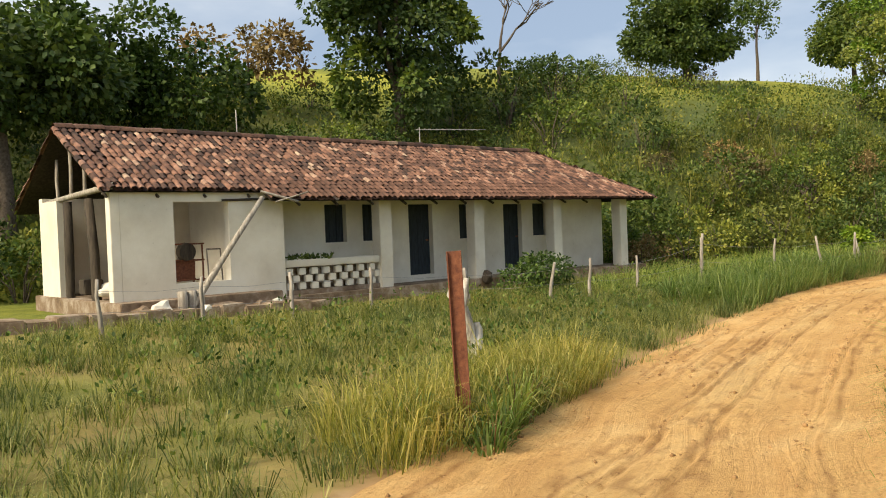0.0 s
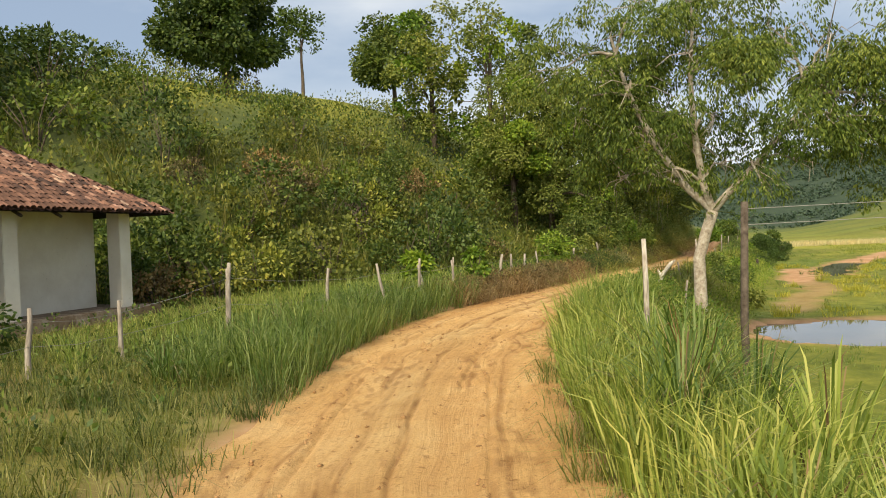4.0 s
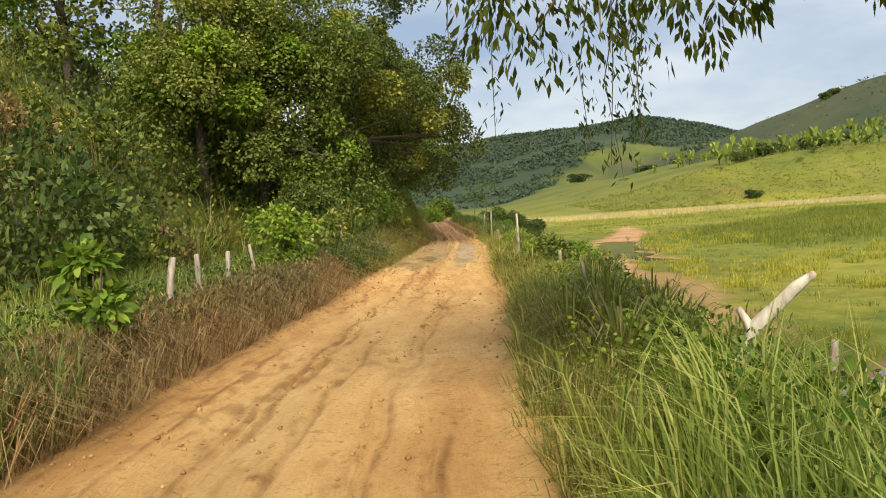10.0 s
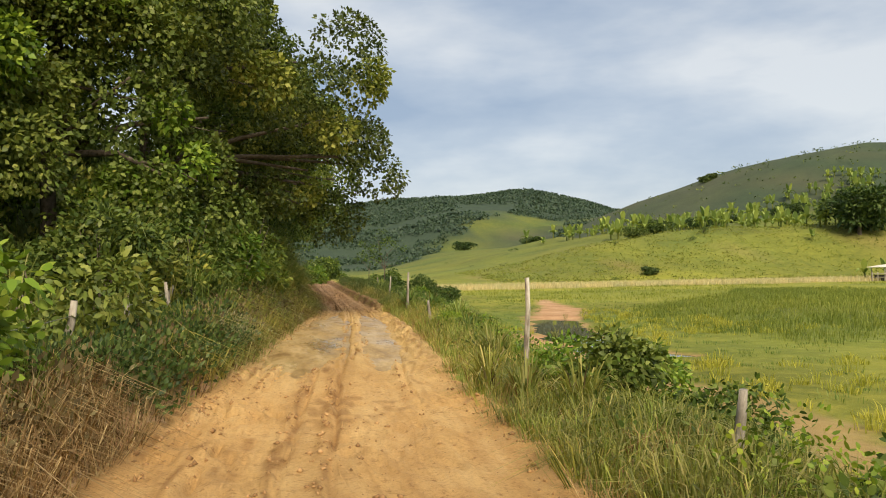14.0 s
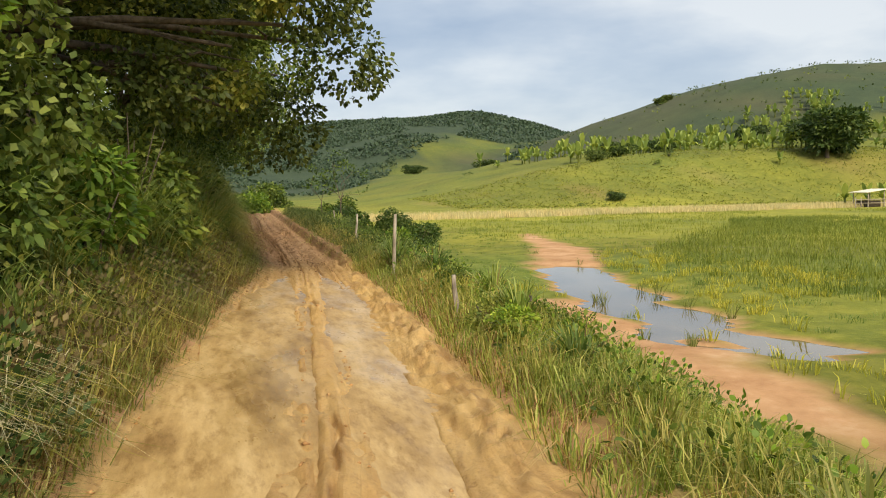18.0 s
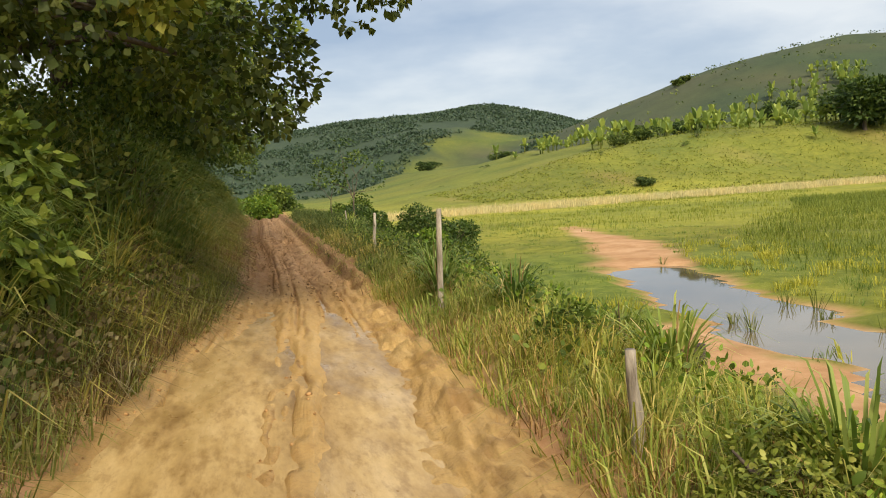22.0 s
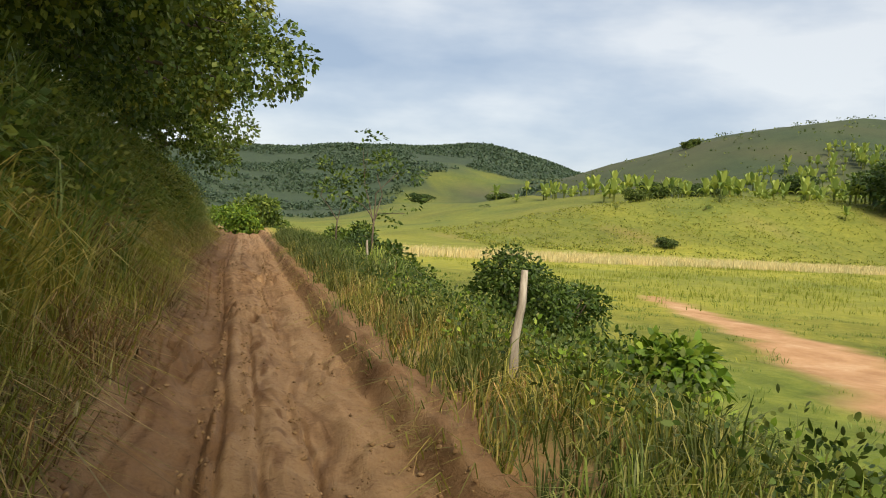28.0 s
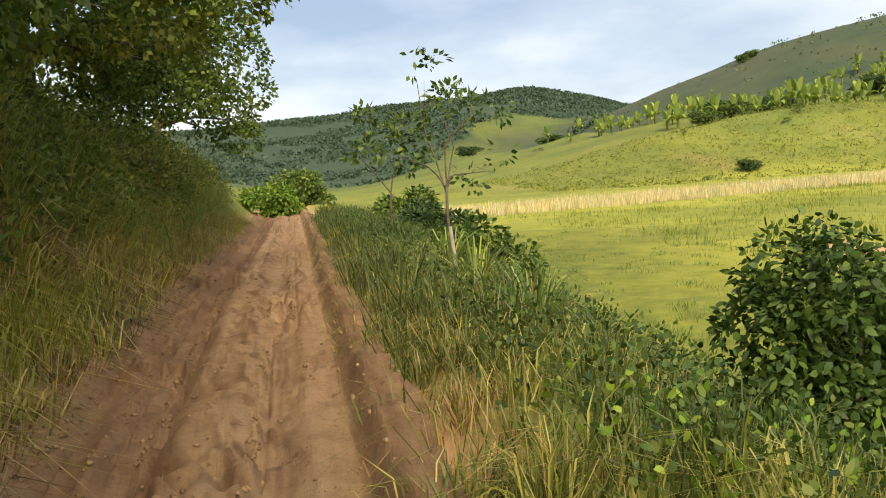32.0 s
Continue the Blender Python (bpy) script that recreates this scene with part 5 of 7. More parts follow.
# the roadside tree with a pale trunk and hanging leaves: main limbs, each with its branches and crown
TX, TY = 24.1, 1.93
t = thing("roadside_tree", (TX, TY, gz(TX, TY) + 0.5), "slender roadside tree with pale bark and drooping narrow leaves", "tree")
fork = Vector((0.05, -0.30, 2.35))
part("trunk", limbs_mesh("trunk", [([Vector((0.05, 0.06, -0.9)), Vector((0.0, 0.03, 0.4)), Vector((0.03, 0.04, 1.3)), Vector((0.02, -0.14, 1.9)), fork], [0.20, 0.15, 0.138, 0.13, 0.13])], M_BARK, 12, 0.07), M_BARK, t)
tree_blobs = []
for path, branches in (
    ([fork, Vector((0.1, 0.25, 2.9)), Vector((0.2, 0.9, 3.9)), Vector((0.2, 1.5, 5.2)), Vector((0.3, 1.8, 6.2))], ((0.4, 2.2, 5.6, 1.4), (0.9, 2.2, 4.4, 1.2), (0.6, 1.9, 3.3, 0.75), (0.3, 1.9, 6.6, 1.4), (-0.6, 1.4, 5.2, 1.1), (1.2, 1.4, 3.9, 1.0), (0.9, 2.9, 4.9, 1.0), (0.1, 0.9, 3.3, 0.6), (0.1, 1.2, 4.3, 0.9), (0.5, 3.3, 5.9, 1.2), (0.3, 1.2, 7.4, 1.3))),
    ([fork, Vector((-0.05, -0.1, 3.0)), Vector((-0.1, 0.05, 4.2)), Vector((0.1, 0.1, 5.6)), Vector((0.3, 0.0, 6.8))], ((0.2, 0.2, 7.2, 1.5), (0.9, -0.6, 6.2, 1.4), (-0.9, 0.2, 5.8, 1.3), (-0.4, -1.0, 5.2, 1.2), (0.9, 0.8, 4.8, 1.0), (-0.1, 0.1, 3.7, 0.7), (0.0, -0.5, 4.5, 0.9), (-0.3, 0.5, 3.3, 0.5), (0.2, -0.6, 3.4, 0.55), (0.3, 0.6, 4.0, 0.7))),
    ([fork, Vector((0.0, -0.6, 2.7)), Vector((-0.1, -1.2, 3.3)), Vector((0.1, -1.9, 4.1)), Vector((0.1, -2.4, 4.8))], ((0.1, -2.4, 5.2, 1.3), (-0.5, -3.2, 4.2, 1.2), (0.5, -3.6, 3.6, 1.0), (-0.2, -2.4, 3.3, 0.8), (0.9, -1.6, 3.8, 0.9), (-0.6, -1.3, 3.0, 0.55), (0.0, -1.5, 2.9, 0.6), (-0.1, -2.2, 4.0, 0.9), (0.8, -3.7, 5.0, 1.2), (0.4, -3.0, 6.2, 1.4), (0.4, -1.6, 6.6, 1.3), (0.2, -3.4, 4.5, 1.2), (0.0, -4.3, 5.3, 1.2), (-0.3, -2.8, 5.5, 1.1), (0.2, -4.6, 4.3, 1.0))),
):
    part("limb", limbs_mesh("limb", [(path, [0.095, 0.085, 0.072, 0.055, 0.03])], M_BARK, 9, 0.08), M_BARK, t)
    for bx, by, bz, br in branches:
        e = Vector((bx, by, bz))
        src = min(path[1:], key=lambda p: (p - e).length + (2 if p.z > bz + 0.6 else 0))
        mid = src.lerp(e, 0.5) + Vector((rng.normal() * 0.15, rng.normal() * 0.15, 0.25))
        lim = [([src, src.lerp(mid, 0.5) + Vector((0, 0, 0.06)), mid, e], [0.045, 0.038, 0.03, 0.012])]
        for _ in range(5):
            d = Vector(ball(rng, 1, 0.7)[0]) * br
            lim.append(([mid.lerp(e, rng.uniform(0.1, 1.0)), e + d * 0.5 + Vector((0, 0, 0.12)), e + Vector((d.x, d.y, d.z * 0.6 - 0.15))], [0.018, 0.011, 0.004]))
        part("branch", limbs_mesh("branch", lim, M_BARK, 5), M_BARK, t)
        tree_blobs.append((bx, by, bz, br * 1.15, br * 1.15, br * 0.68))
        tree_blobs.append((bx * 1.1, by * 1.05, bz - br * 0.7, br * 0.55, br * 0.55, br * 0.5))
crown = part("crown", crown_mesh("crown", tree_blobs, 1750, 38, 0.115, M_LEAF_MID, rng, 0.34, 1.4, 0.17), M_LEAF_MID, t)
# the bough that hangs out over the verge beyond the tree
lim, cen, way = [([Vector((0.2, 1.5, 5.2)), Vector((1.6, 1.6, 5.3)), Vector((2.8, 1.4, 4.6)), Vector((3.4, 1.2, 3.6))], [0.045, 0.035, 0.022, 0.010])], [], []
for bx, by, top, tip in ((3.4, 1.15, 3.7, 2.1), (3.5, 1.0, 3.5, 1.95), (3.3, 0.85, 3.6, 2.3), (3.6, 1.3, 3.4, 2.3), (3.1, 1.0, 3.9, 2.5), (3.7, 0.7, 3.6, 2.4), (3.6, 2.25, 3.9, 2.45), (3.3, 2.6, 4.0, 2.6), (2.6, 1.9, 4.6, 3.0)):
    a, b = Vector((bx - 0.35, by, top + 0.5)), Vector((bx, by, tip))
    m = Vector((bx + 0.1, by + rng.normal() * 0.08, (top + tip) / 2 + 0.25))
    lim.append(([Vector((2.8, 1.4, 4.6)), a, m, b], [0.014, 0.010, 0.006, 0.003]))
    for u in rng.uniform(0, 1, 70):
        p = a.lerp(m, u * 2) if u < 0.5 else m.lerp(b, u * 2 - 1)
        cen.append(tuple(p + Vector(rng.normal(0, 0.075, 3))))
        way.append((rng.normal() * 0.5, rng.normal() * 0.5, -0.9))
part("branch", limbs_mesh("branch", lim, M_BARK, 5), M_BARK, t)
bm = bmesh.new()
bm.from_mesh(crown.data)
bm.from_mesh(leaves_mesh("crown", np.array(cen), np.array(way), 0.10, 0.014, M_LEAF_MID, rng))
bm.to_mesh(crown.data)
bm.free()
sy = thing("bromeliad", (TX, TY, gz(TX, TY) + 2.75), "tuft of epiphyte leaves in the fork of the tree", "plant")
for k in range(22):
    q = k * 2.4
    part("leaf", leaves_mesh("leaf", np.array([(0.08 * math.cos(q), -0.15 + 0.14 * math.sin(q), 0.1)]), np.array([(math.cos(q) * 0.6, math.sin(q) * 0.6, rng.uniform(-0.6, 1.0))]), 0.45, 0.026, M_LEAF_OLIVE, rng), M_LEAF_OLIVE, sy)


# trees behind the house and on the crest
for nm, at, th, tr, blobs, cl_n, per, mat, lab in (
    ("mango_tree", (9.0, 31.5), 1.9, 0.3, [(0, 0, 2.6, 3.6, 3.2, 1.3), (-3.4, 0, 2.2, 2.4, 2.6, 1.2), (3.3, 0.3, 2.3, 2.4, 2.6, 1.2), (0.6, 0, 3.4, 2.8, 2.6, 0.9), (-2.0, 0, 3.3, 2.2, 2.2, 0.9), (5.0, 0, 2.0, 1.4, 1.6, 0.8)], 620, 30, M_LEAF_MID, "wide dark green mango tree behind the farmhouse"),
    ("mango_tree", (4.4, 27.0), 4.2, 0.24, [(0, 0, 5.0, 2.4, 2.2, 1.0), (-1.8, 0, 4.7, 1.9, 2.0, 1.0), (1.6, 0.3, 5.0, 2.0, 2.0, 1.0)], 320, 30, M_LEAF_DARK, "tall mango tree with a bare grey trunk beside the farmhouse"),
    ("tall_tree", (22.0, 28.5), 3.0, 0.32, [(0, 0, 3.5, 3.0, 2.8, 1.8), (0.3, 0, 6.0, 3.2, 3.0, 2.0), (-1.2, 0, 8.0, 2.5, 2.6, 1.7), (1.3, 0.4, 8.6, 2.3, 2.3, 1.7), (0, 0, 10.2, 2.4, 2.2, 1.4)], 640, 26, M_LEAF_DARK, "tall dense dark tree above the farmhouse"),
    ("crest_tree", (48.0, 29.0), 2.2, 0.3, [(0, 0, 3.8, 3.4, 3.2, 2.2), (-1.0, 0, 5.4, 2.9, 2.8, 1.8), (2.0, 0, 3.4, 2.4, 2.4, 1.7), (-2.6, 0, 3.2, 1.9, 2.0, 1.4), (0.4, 0, 6.6, 2.2, 2.2, 1.3)], 600, 26, M_LEAF_DARK, "round dark tree on the hill crest"),
    ("thin_tree", (62.0, 31.0), 4.0, 0.12, [(0, 0, 5.0, 1.8, 1.8, 1.2), (0.9, 0, 6.4, 1.4, 1.4, 0.9), (-1.2, 0, 4.2, 1.2, 1.2, 0.8)], 120, 16, M_LEAF_MID, "thin open tree on the hill crest"),
    ("crest_tree", (66.0, 25.0), 3.5, 0.2, [(0, 0, 5.0, 2.4, 2.4, 1.6), (1.0, 0, 7.0, 2.0, 2.0, 1.4), (-1.8, 0, 4.0, 2.0, 2.0, 1.2)], 330, 24, M_LEAF_DARK, "leafy tree on the hill crest"),
    ("orange_tree", (17.5, 34.5), 2.0, 0.12, [(0, 0, 3.2, 2.0, 1.8, 0.7), (1.6, 0, 2.6, 1.6, 1.5, 0.6), (-1.2, 0, 2.8, 1.4, 1.4, 0.6)], 130, 14, M_LEAF_DRY, "small spreading tree with sparse rusty leaves"),
):
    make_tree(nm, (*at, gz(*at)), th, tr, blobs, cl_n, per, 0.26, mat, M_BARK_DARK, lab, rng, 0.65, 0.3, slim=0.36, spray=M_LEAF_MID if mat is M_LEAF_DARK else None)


def bare_tree(at, h, label):
    """A leafless tree with forked limbs."""
    t = thing("bare_tree", (*at, gz(*at)), label, "tree")

    def grow(p, d, length, r, depth):
        e = p + d * length
        path = [p, p.lerp(e, 0.5) + Vector((rng.normal() * 0.08, rng.normal() * 0.08, 0)) * length, e]
        out = [(path, [r, r * 0.85, r * 0.6])]
        if depth:
            for _ in range(2 if depth > 3 else 3):
                d2 = (d + Vector((rng.normal() * 0.55, rng.normal() * 0.55, rng.uniform(-0.1, 0.3)))).normalized()
                out += grow(e, d2, length * rng.uniform(0.55, 0.8), r * 0.6, depth - 1)
        return out

    part("trunk", limbs_mesh("trunk", grow(Vector((0, 0, -0.2)), Vector((0.05, 0, 1)), h * 0.34, 0.14, 4), M_BARK_DARK, 6), M_BARK_DARK, t)


bare_tree((31.0, 30.5), 6.5, "leafless grey tree on the slope")
bare_tree((34.6, 15.0), 2.0, "dead branching shrub with grey limbs")

# the wall of trees beside the road: x, y, height, spread, reach over the road
for x, y, h, w, reach in ((47.8, 11.6, 7.0, 2.4, 1.0), (50.0, 10.0, 10.0, 3.0, 2.0), (55.0, 8.7, 11.5, 3.2, 4.2), (60.5, 8.4, 10.5, 2.8, 3.4), (65.5, 8.0, 9.8, 2.6, 3.2), (70.5, 7.6, 9.8, 2.5, 3.0), (76.0, 7.2, 9.5, 2.5, 3.6), (82.0, 7.0, 9.5, 2.5, 3.5), (88.5, 6.8, 9.5, 2.6, 3.5), (96.0, 6.5, 9.8, 2.8, 3.6), (105.0, 6.0, 9.0, 2.8, 2.4), (52.5, 17.5, 8.0, 3.0, 0), (53.0, 14.0, 11.0, 3.4, 0), (58.5, 13.0, 11.0, 3.2, 0)):
    bl = [(0, -reach * 0.2, h * 0.30, w, w, h * 0.20), (0.4, -reach * 0.6, h * 0.52, w * 1.0, w * 0.95, h * 0.2), (-1.6, -reach * 0.3, h * 0.45, w * 0.8, w * 0.8, h * 0.22), (1.8, -reach * 0.5, h * 0.42, w * 0.8, w * 0.8, h * 0.2), (0, -reach * 0.3, h * 0.78, w * 0.9, w * 0.9, h * 0.18), (0.3, -reach, h * 0.58, w * 0.85, w * 0.8, h * 0.16), (-1.0, -reach * 0.85, h * 0.72, w * 0.8, w * 0.7, h * 0.14), (-0.8, 0.2, h * 0.95, w * 0.6, w * 0.6, h * 0.12)]
    near = y < 13 and x < 92
    if x == 50.0:
        bl += [(-1.2, -2.8, 2.4, 1.6, 1.4, 1.2), (-0.4, -3.4, 3.9, 1.6, 1.3, 1.1), (-1.9, -2.0, 4.4, 1.5, 1.4, 1.2)]
    if x == 55.0:
        bl += [(0.5, 3.3 - y, 4.9 - gz(x, y), 1.1, 0.9, 0.9), (0.2, 3.5 - y, 6.0 - gz(x, y), 1.3, 1.1, 0.9), (1.2, 3.9 - y, 4.1 - gz(x, y), 0.9, 0.7, 0.7)]
    if y < 9:
        up = 5.2 + 0.3 * math.sin(x) - gz(x, y)
        bl += [(2.2, 2.9 - y, up, 1.6, 1.4, 0.9), (0.6, 4.2 - y, up - 0.4, 1.8, 1.5, 1.1)] + ([(3.2, 4.0 - y, up - 1.3, 1.3, 1.2, 0.9)] if x < 58 else [])
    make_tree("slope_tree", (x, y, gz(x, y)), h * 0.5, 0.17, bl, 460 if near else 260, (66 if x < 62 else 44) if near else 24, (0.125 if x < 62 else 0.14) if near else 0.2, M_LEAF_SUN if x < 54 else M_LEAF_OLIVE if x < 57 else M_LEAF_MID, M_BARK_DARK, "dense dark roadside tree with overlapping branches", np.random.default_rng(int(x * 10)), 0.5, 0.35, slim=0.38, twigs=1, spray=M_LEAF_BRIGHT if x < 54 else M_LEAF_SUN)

# bushes over the slope
protos = []
for k, (mat, leaf, r, h, lab) in enumerate(((M_LEAF_MID, 0.15, 1.3, 1.6, "leafy green bush on the slope"), (M_LEAF_OLIVE, 0.15, 1.2, 1.5, "olive-green bush on the slope"), (M_LEAF_DARK, 0.17, 1.5, 2.0, "dense dark bush on the slope"), (M_LEAF_SUN, 0.18, 1.0, 1.7, "light green leafy shrub on the slope"), (M_LEAF_DRY, 0.13, 1.0, 1.2, "withered brown shrub on the slope"))):
    protos.append(make_bush("slope_bush", (0, 0, -60), r, h, 50, 18, leaf * 0.95, mat, lab, rng, group="bushes on the slope"))
placed = 0
for _ in range(5000):
    if placed >= 122:
        break
    x = rng.uniform(4, 108)
    y = np.interp(x, FOOT_X, FOOT_Y) + rng.uniform(-0.3, 20) * (0.25 + 0.75 * rng.uniform())
    if y - left_edge(x) < 2.4 or (x < 24 and y < 22.5):
        continue
    k = rng.choice(5, p=(0.22, 0.40, 0.05, 0.22, 0.11) if x < 47 else (0.36, 0.22, 0.30, 0.09, 0.03))
    sc = rng.uniform(0.5, 1.05) * (1.15 if y - np.interp(x, FOOT_X, FOOT_Y) > 6 else 1.0)
    o = copy_thing(protos[k], pose(x, y, gz(x, y) - 0.1, 0, 0, rng.uniform(0, 360)))
    o.scale = (sc, sc, sc * rng.uniform(0.8, 1.2))
    placed += 1


# bushes and scrub on the hill behind the house
for k in range(44):
    x, y = rng.uniform(-10, 34), rng.uniform(23.5, 29)
    o = copy_thing(protos[rng.choice(4, p=(0.4, 0.2, 0.35, 0.05))], pose(x, y, gz(x, y) - 0.1, 0, 0, rng.uniform(0, 360)))
    sc = rng.uniform(0.8, 1.6)
    o.scale = (sc, sc, sc * rng.uniform(0.8, 1.2))
# bushes at the foot of the hill beyond the house
for k in range(70):
    x = rng.uniform(19.5, 42)
    y = np.interp(x, (19, 24, 30, 42), (17.5, 15.5, 13.5, 10.6)) + rng.uniform(0, 1) ** 1.4 * 8
    if x < 23 and y < 20:
        continue
    o = copy_thing(protos[rng.choice(5, p=(0.34, 0.16, 0.20, 0.22, 0.08))], pose(x, y, gz(x, y) - 0.1, 0, 0, rng.uniform(0, 360)))
    sc = rng.uniform(0.65, 1.25)
    o.scale = (sc, sc, sc * rng.uniform(0.8, 1.3))


def leaf_cover(name, label, x, y, z, per, spread, leaf, slim, mat, droop=0.0, full=False):
    """Many low clumps of leaves as one sheet of growth."""
    cc = np.stack([x, y, z], -1)
    own = np.repeat(np.arange(len(cc)), per)
    o = ball(rng, len(own), 0.2)
    size = rng.uniform(0.6, 1.4, len(cc))[own][:, None]
    tagged(new(name, leaves_mesh(name, cc[own] + o * np.array(spread) * size, o + np.array([0, 0, 0.6]), leaf, leaf * slim, mat, rng, 0.2, droop, full)), label, "undergrowth", kind="stuff")


# low growth that covers the slope between the bushes
for mat, n in ((M_LEAF_MID, 3200), (M_LEAF_OLIVE, 4200), (M_LEAF_DARK, 1600)):
    x = rng.uniform(2, 112, n)
    y = np.interp(x, FOOT_X, FOOT_Y) + rng.uniform(0, 1, n) ** 1.5 * 17
    ok = (y - left_edge(x) > 1.8) & ~((x < 24) & (y < 22.5))
    x, y = x[ok], y[ok]
    leaf_cover("undergrowth", "tangle of low weeds and creepers on the slope", x, y, ground_z(x, y) + rng.uniform(0.1, 0.9, len(x)), 12, (0.6, 0.6, 0.45), 0.17, 0.3, mat)
# thicket right beside the road
for mat, n in ((M_LEAF_SUN, 700), (M_LEAF_MID, 1600), (M_LEAF_OLIVE, 1600)):
    x = rng.uniform(46, 112, n)
    d = rng.uniform(1.1, 3.6, n)
    y = left_edge(x) + d
    leaf_cover("thicket", "dense creepers and leaves hanging over the bank", x, y, ground_z(x, y) + rng.uniform(0, 1, n) * (0.3 + 0.75 * d), 15, (0.42, 0.42, 0.38), 0.13, 0.28, mat, 0.5)
# leafy weeds on the verges
for lab, mat, n, x0, x1, d0, d1, zz, leaf in (
    ("lush leafy weeds at the foot of the roadside tree", M_LEAF_BRIGHT, 1100, 18.5, 25.5, 0.7, 3.0, 0.55, 0.055),
    ("lush leafy weeds round the foot of the roadside tree", M_LEAF_SUN, 1300, 17.5, 26, 0.8, 3.2, 0.5, 0.06),
    ("low yellow-green leafy weeds on the outer verge", M_LEAF_BRIGHT, 700, 7, 19, 1.3, 3.6, 0.3, 0.05),
    ("low leafy weeds on the outer verge", M_LEAF_MID, 600, 5, 19, 1.3, 3.8, 0.26, 0.05),
    ("bright leafy weeds past the roadside tree", M_LEAF_BRIGHT, 500, 25, 36, 0.5, 2.6, 0.34, 0.055),
    ("mixed leafy weeds along the verge", M_LEAF_MID, 420, 31, 60, 0.4, 2.6, 0.16, 0.085),
    ("yellow-green leafy weeds along the verge", M_LEAF_BRIGHT, 650, 40, 72, 0.8, 3.2, 0.22, 0.065),
    ("rank leafy weeds along the verge", M_LEAF_MID, 1300, 57, 100, 0.7, 3.6, 0.32, 0.06),
    ("dark rank weeds along the verge", M_LEAF_DARK, 1100, 60, 100, 0.7, 3.8, 0.28, 0.06),
    ("dull olive weeds along the verge", M_LEAF_OLIVE, 700, 60, 100, 0.6, 3.6, 0.34, 0.055),
):
    x = rng.uniform(x0, x1, n)
    y = right_edge(x) - rng.uniform(d0, d1, n)
    ok = (pool_depth(x, y) < -0.3) & (off_line(x, y, TRACK) > 0.7)
    x, y = x[ok], y[ok]
    leaf_cover("verge_weeds", lab, x, y, ground_z(x, y) + zz * rng.uniform(0.2, 1.3, len(x)), 11, (0.20, 0.20, 0.22), leaf, 0.26, mat, 0.3, True)
for lab, mat, n, x0, x1, d0, d1 in (("small weeds on the bank", M_LEAF_MID, 1500, 20, 60, 0.7, 3.0), ("leafy weeds along the bank", M_LEAF_OLIVE, 1200, 34, 62, 0.6, 1.9), ("brown withered weeds on the bank", M_LEAF_DRY, 1100, 25, 60, 0.3, 1.0), ("dark green weeds crowding the bank", M_LEAF_DARK, 1300, 39, 47, 0.15, 1.5), ("small weeds in the yard", M_LEAF_MID, 350, 0, 24, 1.0, 8.0)):
    x = rng.uniform(x0, x1, n)
    y = left_edge(x) + rng.uniform(d0, d1, n)
    leaf_cover("bank_weeds", lab, x, y, ground_z(x, y) + 0.24 * rng.uniform(0.2, 1.4, n), 14, (0.25, 0.25, 0.22), 0.08, 0.3, mat)

